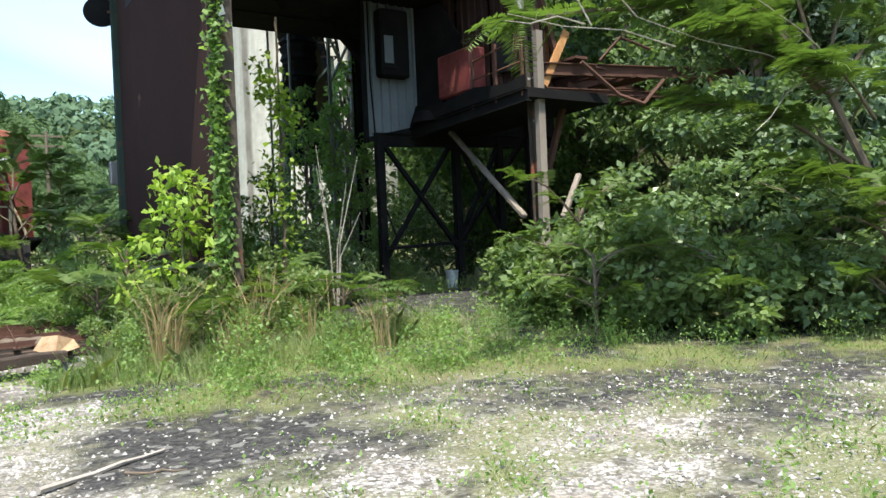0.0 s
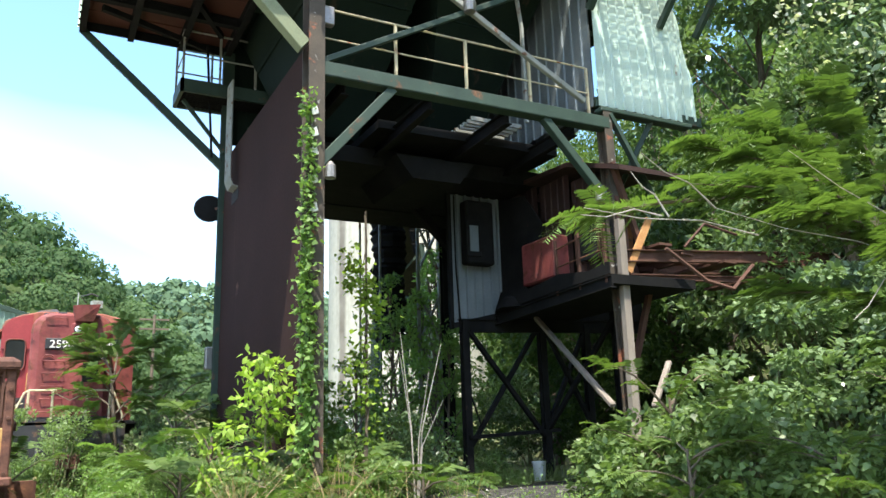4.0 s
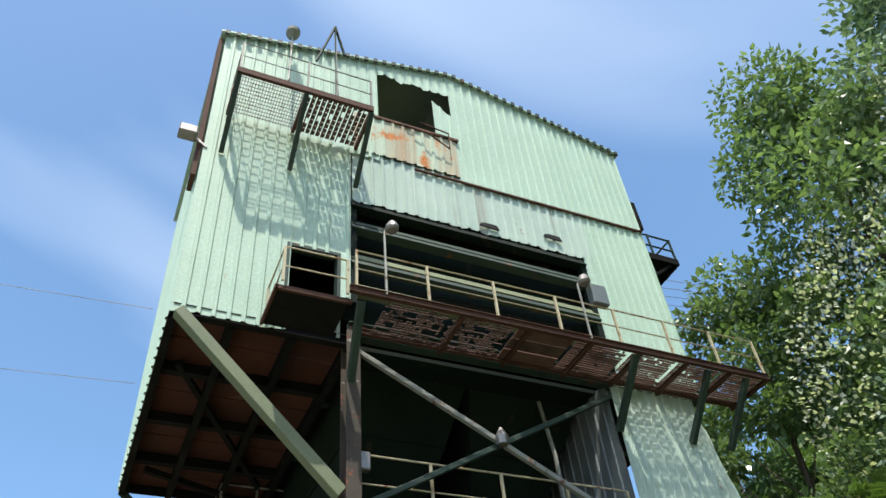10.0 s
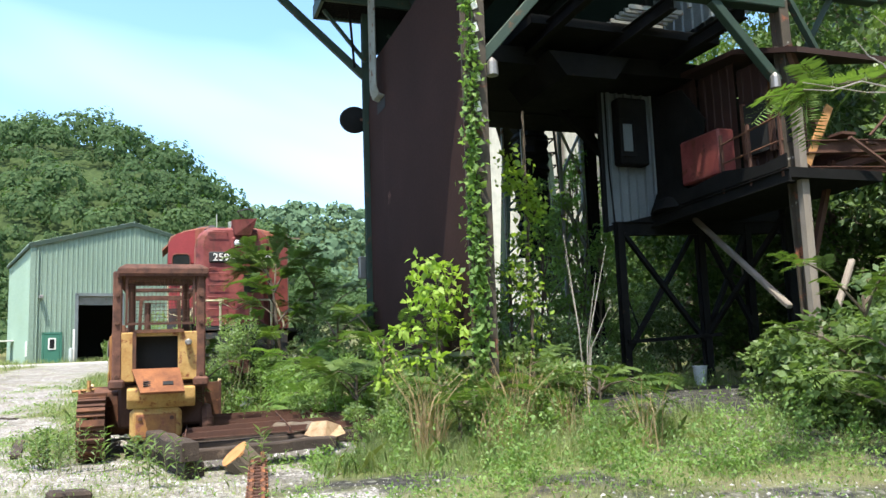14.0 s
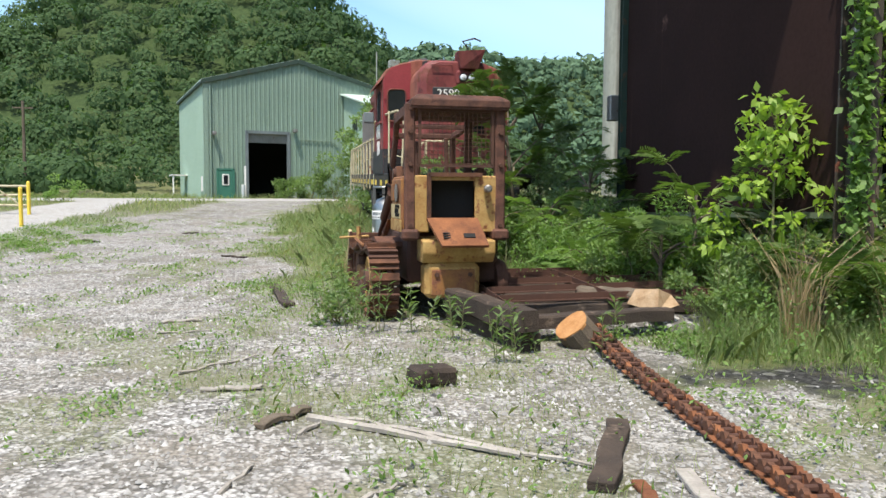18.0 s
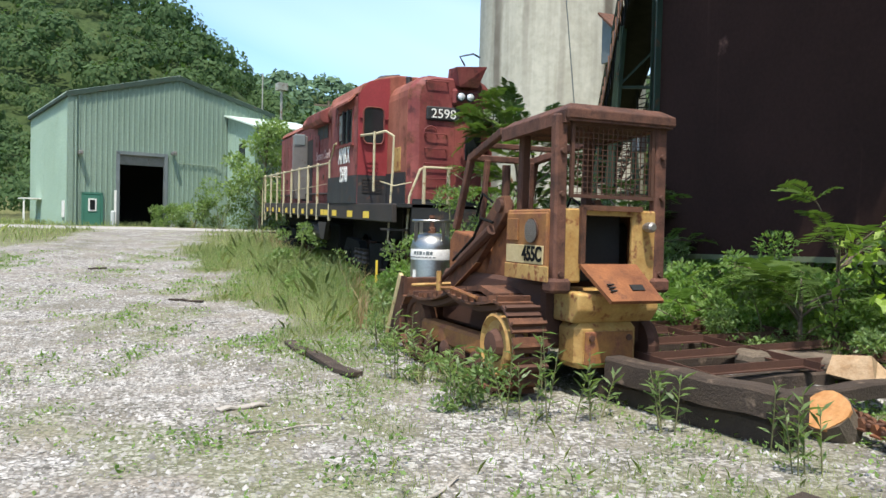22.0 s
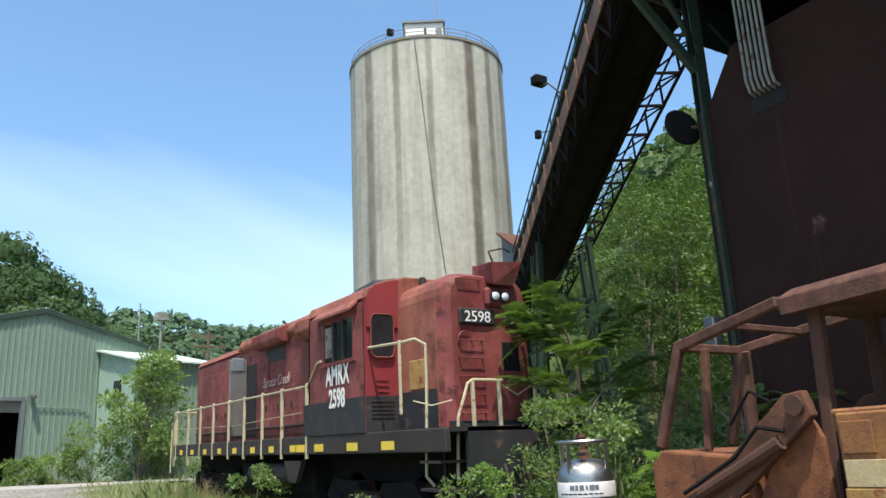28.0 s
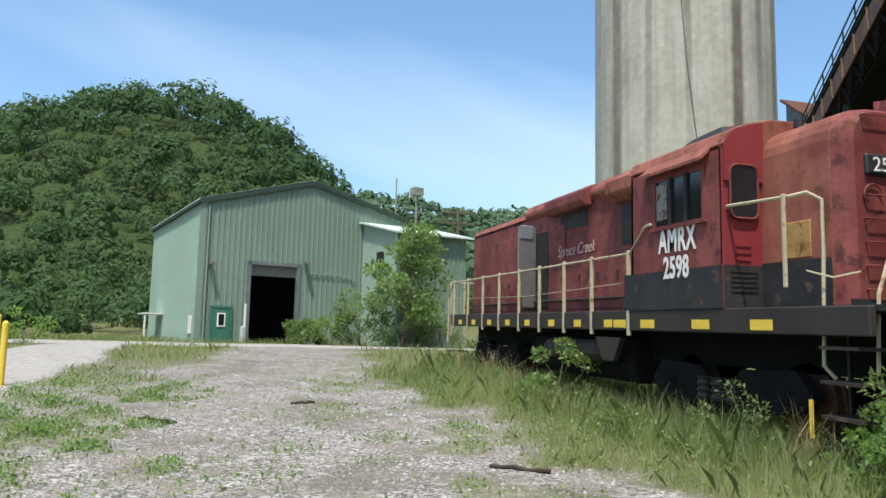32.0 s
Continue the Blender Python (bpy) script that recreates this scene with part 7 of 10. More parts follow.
# trucks and tank, their black deepened to hold the shadow under the sill
for yc in (20.0, 30.2):
    for sx in (-1, 1):
        tr = lob("truck_frame", Shape().prism([(yc - 1.9, 0.95), (yc - 1.6, 1.25), (yc - 0.5, 1.2), (yc - 0.2, 0.9), (yc + 0.2, 0.9), (yc + 0.5, 1.2), (yc + 1.6, 1.25), (yc + 1.9, 0.95), (yc + 1.7, 0.7), (yc + 0.6, 0.55), (yc - 0.6, 0.55), (yc - 1.7, 0.7)], LX + sx * 1.12 - 0.09, LX + sx * 1.12 + 0.09, "x"), M_BLACK, "heavy black truck side frame" if sx < 0 else "")
        for dy in (-1.35, 1.35):
            wh = lob("wheel", Shape().lathe([(0.30, -0.02), (0.52, -0.02), (0.52, 0.09), (0.56, 0.10), (0.56, 0.14), (0.30, 0.14)], (LX + sx * 0.78, yc + dy, 0.82), 24, "x"), M_RUSTD)
            lob("axle_box", Shape().box(LX + sx * 1.12 - 0.14, LX + sx * 1.12 + 0.14, yc + dy - 0.17, yc + dy + 0.17, 0.66, 1.0, None, 0.03), M_BLACK, "", tr)
        for dy in (-0.35, 0.0, 0.35):
            lob("coil_spring", Shape().lathe([(0.09, 0.5), (0.12, 0.55), (0.09, 0.6), (0.12, 0.65), (0.09, 0.7), (0.12, 0.75), (0.09, 0.8), (0.12, 0.85)], (LX + sx * 1.24, yc + dy, 0.2), 10), M_LFRAME, "", tr)
lob("fuel_tank", Shape().prism([(LX - 1.05, 0.75), (LX - 1.2, 0.95), (LX - 1.2, 1.55), (LX + 1.2, 1.55), (LX + 1.2, 0.95), (LX + 1.05, 0.75)], 22.6, 27.4, "y"), M_BLACK, "black fuel tank", bevel=0.05)
lob("air_reservoir", Shape().lathe([(0.1, 0), (0.2, 0.08), (0.22, 0.2), (0.22, 2.6), (0.2, 2.72), (0.1, 2.8)], (LS + 0.3, 23.4, 1.3), 14, "y"), M_LFRAME)
lob("sill_bracket", Shape().prism([(22.4, 1.58), (23.4, 1.58), (23.1, 1.15), (22.7, 1.15)], LS + 0.02, LS + 0.12, "x"), M_LFRAME)
# rails under it
for sx in (-1, 1):
    tagged(obj("rail", Shape().ibeam((LX + sx * 0.745, 14.8, 0.2), (LX + sx * 0.745, 37, 0.2), 0.09, 0.16, t=0.03), M_RUSTD), "rusty steel rail half lost in weeds", "rail", "railway rails")
for k in range(34):
    y = 15.0 + k * 0.65
    tagged(obj("railway_tie", Shape().box(LX - 1.25, LX + 1.25, y - 0.11, y + 0.11, gz(LX, y) - 0.1, 0.12, None, 0.02), M_TIE), "dark wooden railway tie under the rails", "railway tie", "railway ties")

# ---- rusted crawler loader ----
loader = thing("crawler_loader", (2.2, 10.2, gz(2.2, 10.2)), "rusted yellow crawler loader with a mesh-backed canopy", "crawler loader")
DM = Matrix.Translation((2.335, 9.35, 0)) @ Matrix.Rotation(radians(2.0), 4, "Z") @ Matrix.Translation((-2.22, -9.12, 0))


def dob(name, shape, mat, label="", parent=None, **kw):
    return obj(name, shape.moved(DM), mat, parent or loader, label, **kw)


def track_path():
    """Points round a crawler track in (y, z), with a sagging upper run."""
    yr, yf, zr, zf, rr, rf = 9.54, 11.78, 0.50, 0.43, 0.37, 0.30
    pts = []
    for k in range(13):
        a = math.pi * 1.5 - math.pi * k / 12
        pts.append((yr + rr * math.cos(a), zr + rr * math.sin(a)))
    for k in range(1, 16):
        t = k / 16
        pts.append((yr + (yf - yr) * t, zr + rr + (zf + rf - zr - rr) * t - 0.07 * abs(math.sin(math.pi * 2 * t)) + 0.05 * math.sin(math.pi * t)))
    for k in range(11):
        a = math.pi / 2 - math.pi * k / 10
        pts.append((yf + rf * math.cos(a), zf + rf * math.sin(a)))
    for k in range(1, 16):
        t = k / 16
        pts.append((yf + (yr - yf) * t, zf - rf + (zr - rr - zf + rf) * t))
    return pts


TP = track_path()
tl = [0.0]
for (a, b), (c, d) in zip(TP, TP[1:] + TP[:1]):
    tl.append(tl[-1] + math.hypot(c - a, d - b))


def on_track(s):
    s %= tl[-1]
    i = max(j for j in range(len(TP)) if tl[j] <= s)
    (a, b), (c, d) = TP[i], TP[(i + 1) % len(TP)]
    t = (s - tl[i]) / max(1e-6, tl[i + 1] - tl[i])
    return Vector((0, a + (c - a) * t, b + (d - b) * t)), Vector((0, c - a, d - b)).normalized()


shoes = 42
for xa, xb in ((1.10, 1.46),):
    base = dob("track_chain", Shape().tube([Vector(((xa + xb) / 2 - 0.07, p[0], p[1])) for p in TP + TP[:1]], 0.045, 5).tube([Vector(((xa + xb) / 2 + 0.07, p[0], p[1])) for p in TP + TP[:1]], 0.045, 5), M_RUSTD, "rusted crawler track chain")
    for k in range(shoes):
        p, d = on_track(k * tl[-1] / shoes)
        nrm = Vector((0, d.z, -d.y))
        nrm = -nrm if nrm.dot(p - Vector((0, 10.7, 0.45))) < 0 else nrm
        m = Matrix((Vector((1, 0, 0)), d, nrm)).transposed().to_4x4()
        m.translation = p + nrm * 0.05
        ln = tl[-1] / shoes * 0.47
        dob("track_shoe", Shape().box(xa, xb, -ln, ln, -0.012, 0.015, m).box(xa, xb, -0.018, 0.012, 0.015, 0.065, m), M_RUST if k % 3 else M_RUSTD, "", base)
    dob("sprocket", Shape().lathe([(0.08, -0.14), (0.24, -0.13), (0.28, -0.17), (0.31, -0.15), (0.32, 0.05), (0.28, 0.09), (0.08, 0.10)], ((xa + xb) / 2, 9.54, 0.50), 20, "x"), M_YEL, "dusty yellow drive wheel", base)
    dob("sprocket_hub", Shape().lathe([(0.05, -0.21), (0.13, -0.20), (0.16, -0.14), (0.16, 0.0), (0.13, 0.15)], ((xa + xb) / 2, 9.54, 0.50), 14, "x"), M_RUSTD, "", base)
    dob("idler", Shape().lathe([(0.08, -0.08), (0.27, -0.07), (0.29, 0.0), (0.27, 0.07), (0.08, 0.08)], ((xa + xb) / 2, 11.78, 0.43), 18, "x"), M_RUST, "", base)
    for yy in (10.05, 10.45, 10.85, 11.3):
        dob("track_roller", Shape().lathe([(0.05, -0.15), (0.12, -0.12), (0.12, 0.12), (0.05, 0.15)], ((xa + xb) / 2, yy, 0.24), 12, "x"), M_RUSTD, "", base)
    dob("track_frame", Shape().box(xa + 0.08, xb - 0.08, 9.8, 11.6, 0.30, 0.52, None, 0.03), M_YELR, "", base)
# far side: the track is off, only its frame and drive wheel are left
off = dob("track_frame", Shape().box(2.78, 2.98, 9.8, 11.6, 0.32, 0.54, None, 0.03), M_RUSTD, "bare track frame without its track")
dob("sprocket", Shape().lathe([(0.08, -0.08), (0.26, -0.07), (0.29, 0.0), (0.26, 0.07), (0.08, 0.08)], (2.84, 9.6, 0.46), 20, "x"), M_RUSTD, "", off)
dob("idler", Shape().lathe([(0.08, -0.08), (0.24, -0.07), (0.26, 0.0), (0.24, 0.07), (0.08, 0.08)], (2.88, 11.78, 0.4), 18, "x"), M_RUST, "", off)
# chassis
dob("chassis", Shape().box(1.62, 2.82, 9.5, 12.0, 0.45, 1.1, None, 0.04), M_RUSTD, "dark rusted chassis")
dob("counterweight", Shape().prism([(9.06, 1.02), (9.06, 0.86), (9.16, 0.74), (9.5, 0.74), (9.5, 1.06)], 1.74, 2.66, "x"), M_YEL, "chipped yellow counterweight", bevel=0.02)
dob("drawbar_housing", Shape().box(1.78, 2.48, 9.12, 9.5, 0.30, 0.74, None, 0.06), M_YEL, "yellow rear drawbar housing")
dob("drawbar_plate", Shape().box(1.86, 2.40, 9.09, 9.12, 0.34, 0.66, None, 0.02), M_YELR)
for xx in (1.92, 2.34):
    dob("bolt", Shape().lathe([(0.03, -0.02), (0.03, 0.0)], (xx, 9.09, 0.6), 8, "y"), M_RUSTD)
# engine house at the rear
left = dob("engine_side_panel", Shape().box(1.50, 1.56, 9.26, 10.06, 1.12, 1.78, None, 0.015), M_YELR, "faded yellow engine panel with rust streaks")
dob("panel_lower_strip", Shape().box(1.485, 1.50, 9.2, 10.06, 1.12, 1.27, None, 0.005), M_YEL, "", left)
dob("panel_name_strip", Shape().box(1.490, 1.50, 9.3, 10.04, 1.28, 1.46, None, 0.004), M_YPALE, "pale yellow name strip", left)
dob("panel_vent", Shape().box(1.485, 1.50, 9.80, 10.03, 1.50, 1.72, None, 0.01), M_YELR, "", left)
dob("panel_hand_hole", Shape().lathe([(0.12, -0.012), (0.12, 0.0), (0.05, 0.004)], (1.492, 9.52, 1.60), 18, "x"), M_RUSTD, "round wire grille", left)
gr = Shape()
for k in range(-5, 6):
    w = math.sqrt(max(0.0, 0.115 ** 2 - (0.02 * k) ** 2))
    gr.beam((1.476, 9.52 - w, 1.60 + 0.02 * k), (1.476, 9.52 + w, 1.60 + 0.02 * k), 0.006, 0.006).beam((1.472, 9.52 + 0.02 * k, 1.60 - w), (1.472, 9.52 + 0.02 * k, 1.60 + w), 0.006, 0.006)
tagged(dob("grille_wire", gr, M_STEELP, "", left), kind="stuff")
cs = Matrix.Translation((1.487, 9.70, 1.31)) @ Euler((radians(90), 0, radians(-90))).to_matrix().to_4x4()
words("model_number", "455C", DM @ cs, 0.20, M_BLACK, loader, 0.004, 0.86, bold=0.006)
dob("engine_side_panel", Shape().box(2.70, 2.76, 9.22, 10.10, 1.16, 1.80, None, 0.015), M_YELR)
dob("engine_block", Shape().box(1.75, 2.7, 9.6, 10.6, 0.9, 1.7, None, 0.05), M_BLACK, "sooty engine block")
dob("engine_top", Shape().box(1.52, 2.76, 9.25, 10.1, 1.76, 1.81, None, 0.02), M_YELR)
rear = dob("rear_cowl", Shape().box(1.60, 1.84, 9.18, 9.24, 1.12, 1.82, None, 0.015).box(2.42, 2.70, 9.18, 9.24, 1.12, 1.82, None, 0.015).box(1.84, 2.42, 9.18, 9.24, 1.76, 1.84), M_YEL, "yellow rear cowl round an open grille")
# near-black sheet set in for the shade behind the grille
dob("radiator_gap", Shape().box(1.84, 2.46, 9.45, 9.5, 1.12, 1.76), M_DARK, "", rear)
dob("tail_lamp", Shape().lathe([(0.03, 0.0), (0.05, -0.05), (0.05, -0.12), (0.03, -0.14)], (2.56, 9.18, 1.66), 10, "y"), M_STEELP, "", rear)
dob("cowl_rim", Shape().beam((1.82, 9.16, 1.83), (2.5, 9.16, 1.83), 0.05, 0.05).beam((1.83, 9.16, 1.3), (1.83, 9.16, 1.83), 0.05, 0.05), M_RUST, "", rear)
flap = Shape()
fv = [(1.80, 9.14, 1.30), (2.44, 9.14, 1.30), (2.50, 8.78, 0.98), (1.92, 8.78, 0.98)]
flap.add(fv + [(a, b + 0.025, c - 0.03) for a, b, c in fv], [(0, 1, 2, 3), (7, 6, 5, 4), (0, 4, 5, 1), (1, 5, 6, 2), (2, 6, 7, 3), (3, 7, 4, 0)])
fl = dob("grille_flap", flap, M_ORUST, "orange rusted grille flap hanging open")
# slots are near-black patches on the whole flap, shade painted
dob("flap_slot", Shape().box(-0.07, 0.07, -0.035, 0.035, 0, 0.012, Matrix.Translation((2.28, 8.90, 1.088)) @ Euler((radians(41), 0, 0)).to_matrix().to_4x4()), M_DARK, "", fl)
for k in range(3):
    dob("flap_vent", Shape().box(-0.05, 0.05, -0.008, 0.008, 0, 0.012, Matrix.Translation((2.0, 8.93 - 0.03 * k, 1.115 - 0.026 * k)) @ Euler((radians(41), 0, radians(20))).to_matrix().to_4x4()), M_DARK, "", fl)
# canopy
for xx, yy in ((1.60, 9.24), (2.74, 9.24)):
    dob("rear_post", Shape().beam((xx, yy - 0.02, 1.02), (xx, yy, 2.70), 0.13, 0.12, (0, 1, 0), 0.02), M_RPINK, "heavy rusted canopy post")
    dob("post_foot", Shape().box(xx - 0.11, xx + 0.11, yy - 0.12, yy + 0.08, 1.02, 1.16, None, 0.03), M_RPINK)
    for zz in (1.2, 1.95, 2.35):
        dob("post_bolt", Shape().lathe([(0.025, -0.03), (0.03, 0.0)], (xx, yy - 0.07, zz), 8, "y"), M_RUSTD)
for xx in (1.78, 2.58):
    dob("front_post", Shape().beam((xx, 10.28, 1.15), (xx, 10.22, 2.66), 0.10, 0.10, (0, 1, 0), 0.015), M_RUSTD)
roof = Shape()
ra = [(1.60, 9.10, 2.74), (2.84, 9.10, 2.74), (2.84, 10.44, 2.68), (1.60, 10.44, 2.68)]
roof.add(ra + [(1.70, 9.22, 2.81), (2.74, 9.22, 2.81), (2.74, 10.34, 2.755), (1.70, 10.34, 2.755)] + [(a, b, c - 0.09) for a, b, c in ra],
         [(4, 5, 6, 7), (0, 1, 5, 4), (1, 2, 6, 5), (2, 3, 7, 6), (3, 0, 4, 7), (8, 9, 1, 0), (9, 10, 2, 1), (10, 11, 3, 2), (11, 8, 0, 3), (11, 10, 9, 8)])
dob("canopy_roof", roof, M_RPINK, "rust-brown canopy roof plate", bevel=0.012)
dob("canopy_rim", Shape().beam((1.62, 9.14, 2.66), (1.62, 10.4, 2.60), 0.06, 0.1).beam((2.81, 9.14, 2.66), (2.81, 10.4, 2.60), 0.05, 0.06).beam((1.62, 9.14, 2.66), (2.81, 9.14, 2.66), 0.05, 0.06), M_RPINK)
mesh = Shape()
for k in range(17):
    mesh.beam((1.73 + 0.055 * k, 9.2, 1.96), (1.73 + 0.055 * k, 9.2, 2.60), 0.007, 0.007)
for k in range(13):
    mesh.beam((1.72, 9.205, 1.97 + 0.052 * k), (2.65, 9.205, 1.97 + 0.052 * k), 0.007, 0.007)
scr = dob("rear_screen_frame", Shape().beam((1.72, 9.2, 1.94), (1.72, 9.2, 2.62), 0.035, 0.035).beam((2.64, 9.2, 1.94), (2.64, 9.2, 2.62), 0.035, 0.035).beam((1.7, 9.2, 1.94), (2.66, 9.2, 1.94), 0.035, 0.035).beam((1.7, 9.2, 2.62), (2.66, 9.2, 2.62), 0.035, 0.035), M_RUSTD, "rusted frame of the rear screen")
tagged(dob("wire_mesh", mesh, M_RUSTD, "rusted wire mesh", scr), kind="stuff")
dob("seat_base", Shape().box(1.9, 2.5, 10.05, 10.5, 1.5, 1.66, None, 0.05), M_BLACK)
# front guard frame, narrowing to the hood
for sg in (-1, 1):
    rf, gt, gb = Vector((2.22 + sg * 0.60, 10.42, 2.66)), Vector((2.22 + sg * 0.44, 11.57, 2.47)), Vector((2.22 + sg * 0.50, 11.84, 1.60))
    dob("guard_bar", Shape().beam(rf, gt, 0.09, 0.08, (1, 0, 0), 0.012), M_RPINK)
    dob("guard_bar", Shape().beam(gt + Vector((0, -0.02, 0.03)), gb, 0.09, 0.08, (1, 0, 0), 0.012), M_RPINK)
    dob("guard_brace", Shape().beam((2.22 + sg * 0.30, 11.40, 2.44), (2.22 + sg * 0.34, 11.46, 1.56), 0.07, 0.06, (1, 0, 0), 0.01), M_RPINK)
dob("guard_cross_bar", Shape().beam((1.76, 11.57, 2.47), (2.68, 11.57, 2.47), 0.08, 0.08, bev=0.012), M_RPINK)
dob("guard_cross_bar", Shape().beam((1.68, 10.95, 2.56), (2.76, 10.95, 2.56), 0.06, 0.06, bev=0.01), M_RPINK)
dob("exhaust_pipe", Shape().tube([(2.02, 11.1, 1.5), (2.02, 11.1, 2.36)], 0.05, 10), M_RUSTD, "rusted exhaust pipe")
# front hood, arms, cylinders, bucket
dob("front_hood", Shape().prism([(10.9, 1.0), (10.95, 1.50), (11.82, 1.58), (11.95, 1.45), (11.95, 0.8), (10.9, 0.8)], 1.68, 2.74, "x"), M_ORUST, "orange rusted front hood", bevel=0.025)
dob("hood_split", Shape().box(1.672, 1.68, 11.45, 11.47, 0.85, 1.5), M_RUSTD)
for xa, xb in ((1.60, 1.69), (2.75, 2.84)):
    dob("arm_tower", Shape().prism([(10.25, 0.95), (10.28, 1.62), (10.42, 1.86), (10.58, 1.80), (10.9, 1.15), (11.4, 0.98), (11.4, 0.9), (10.9, 0.86)], xa + 0.10 if xa < 2 else xa - 0.10, xb + 0.07 if xa < 2 else xb - 0.13, "x"), M_ORUST, "rusted loader arm tower", bevel=0.015)
    dob("loader_arm", Shape().prism([(10.34, 1.97), (10.50, 1.95), (11.2, 1.38), (12.05, 0.82), (12.1, 0.60), (11.9, 0.62), (11.05, 1.16), (10.28, 1.78)], xa, xb, "x"), M_RUST, "rust-brown loader arm", bevel=0.012)
    for yy, zz in ((10.40, 1.86), (12.0, 0.70)):
        dob("arm_pin", Shape().lathe([(0.075, -0.02), (0.075, 0.14), (0.03, 0.15)], (xa - 0.02, yy, zz), 14, "x"), M_RUSTD)
    dob("lift_cylinder", Shape().tube([(xa - 0.03, 10.55, 1.60), (xa - 0.03, 11.35, 1.22)], 0.06, 10).tube([(xa - 0.03, 11.35, 1.22), (xa - 0.03, 12.05, 0.90)], 0.032, 8), M_RUSTD, "rusted hydraulic cylinder")
    dob("hydraulic_hose", Shape().tube([(xa - 0.04, 10.5, 1.68), (xa - 0.08, 10.7, 1.72), (xa - 0.06, 10.95, 1.5), (xa - 0.06, 11.5, 1.22)], 0.018, 5).tube([(xa, 10.6, 1.9), (xa - 0.05, 10.75, 2.0), (xa, 11.0, 1.75)], 0.015, 5), M_BLACK)
    dob("arm_stripe", Shape().beam((xa - 0.012, 10.9, 1.22), (xa - 0.012, 11.85, 0.72), 0.012, 0.06, (1, 0, 0)), M_YELR)
dob("fender", Shape().prism([(9.9, 0.96), (10.2, 1.02), (11.0, 0.94), (11.0, 0.90), (10.2, 0.96), (9.9, 0.90)], 1.28, 1.66, "x"), M_RUST)
bk = Shape()
bo = [(12.42, 0.90), (12.56, 0.90), (12.50, 0.60), (12.54, 0.36), (12.72, 0.18), (13.05, 0.12), (13.05, 0.08), (12.68, 0.11), (12.47, 0.30), (12.43, 0.60)]
bo = [(y - 0.36, z * 1.08) for y, z in bo]
bk.prism(bo, 1.12, 3.3, "x")
dob("bucket", bk, M_RUST, "rusted loader bucket", bevel=0.01)
for xa in (1.12, 3.26):
    dob("bucket_cheek", Shape().prism([(12.05, 0.99), (12.20, 0.99), (12.70, 0.10), (12.34, 0.09), (12.09, 0.34)], xa, xa + 0.04, "x"), M_RUSTD)
    dob("cheek_edge", Shape().beam((xa + 0.02, 12.20, 1.0), (xa + 0.02, 12.72, 0.10), 0.11, 0.05, (1, 0, 0), 0.008), M_YPALE, "scuffed pale yellow bucket edge")
for k in range(6):
    dob("bucket_tooth", Shape().box(1.17 + 0.40 * k, 1.27 + 0.40 * k, 12.64, 12.82, 0.07, 0.13, None, 0.01), M_RUSTD)
dob("step_bar", Shape().tube([(1.1, 9.9, 0.92), (1.05, 10.4, 0.98), (1.1, 10.8, 0.95)], 0.02, 5), M_YELR)
dob("bent_rod", Shape().tube([(0.9, 11.2, 0.95), (1.3, 11.0, 0.98)], 0.02, 5).tube([(1.15, 11.0, 0.9), (1.15, 11.0, 1.12)], 0.03, 6), M_YEL)

# ---- cryogenic gas cylinder ----
tank = thing("gas_cylinder", (1.86, 13.25, gz(1.86, 13.25)), "shiny stainless gas cylinder with a white paper band", "gas cylinder")
TZ = 0.12
obj("cylinder_body", Shape().lathe([(0.22, TZ), (0.285, TZ + 0.06), (0.29, TZ + 0.12), (0.29, 1.34), (0.27, 1.42), (0.20, 1.50), (0.1, 1.53)], (1.86, 13.25, 0), 32), M_CHROME, tank, "polished stainless body", smooth=True)
obj("label_band", Shape().lathe([(0.2925, 1.16), (0.2935, 1.165), (0.2935, 1.30), (0.2925, 1.305)], (1.86, 13.25, 0), 32), M_WHITE, tank, "torn white paper band", smooth=True)
to = Vector((-4.2, 8.6, 1.24))
dirv = (Vector((1.86, 13.25, 0)) - Vector((to.x, to.y, 0))).normalized()
face = Vector((1.86, 13.25, 1.21)) - dirv * 0.2955
for k, (w, h) in enumerate(((0.05, 0.045), (0.03, 0.05), (0.045, 0.05), (0.025, 0.04), (0.05, 0.05), (0.04, 0.045))):
    a = math.atan2(-dirv.y, -dirv.x) - 0.30 + k * 0.17
    m = Matrix.Translation((1.86 + 0.2945 * math.cos(a), 13.25 + 0.2945 * math.sin(a), 1.255)) @ Euler((radians(90), 0, a + math.pi / 2)).to_matrix().to_4x4()
    obj("print_bar", Shape().box(-w / 2, w / 2, -h / 2, h / 2, 0, 0.002, m), M_GREY, tank)
for k in range(9):
    a = math.atan2(-dirv.y, -dirv.x) - 0.75 + k * 0.18
    m = Matrix.Translation((1.86 + 0.294 * math.cos(a), 13.25 + 0.294 * math.sin(a), 1.195)) @ Euler((radians(90), 0, a + math.pi / 2)).to_matrix().to_4x4()
    obj("print_bar", Shape().box(-0.02, 0.02, -0.006, 0.006, 0, 0.002, m), M_BLACK, tank)
a = math.atan2(-dirv.y, -dirv.x) - 0.35
m = Matrix.Translation((1.86 + 0.292 * math.cos(a), 13.25 + 0.292 * math.sin(a), 0.9)) @ Euler((radians(90), 0, a + math.pi / 2)).to_matrix().to_4x4()
obj("paper_tag", Shape().box(-0.035, 0.035, -0.12, 0.12, 0, 0.002, m), M_WHITE, tank)
ring = [(1.86 + 0.27 * math.cos(i * math.pi / 12), 13.25 + 0.27 * math.sin(i * math.pi / 12)) for i in range(25)]
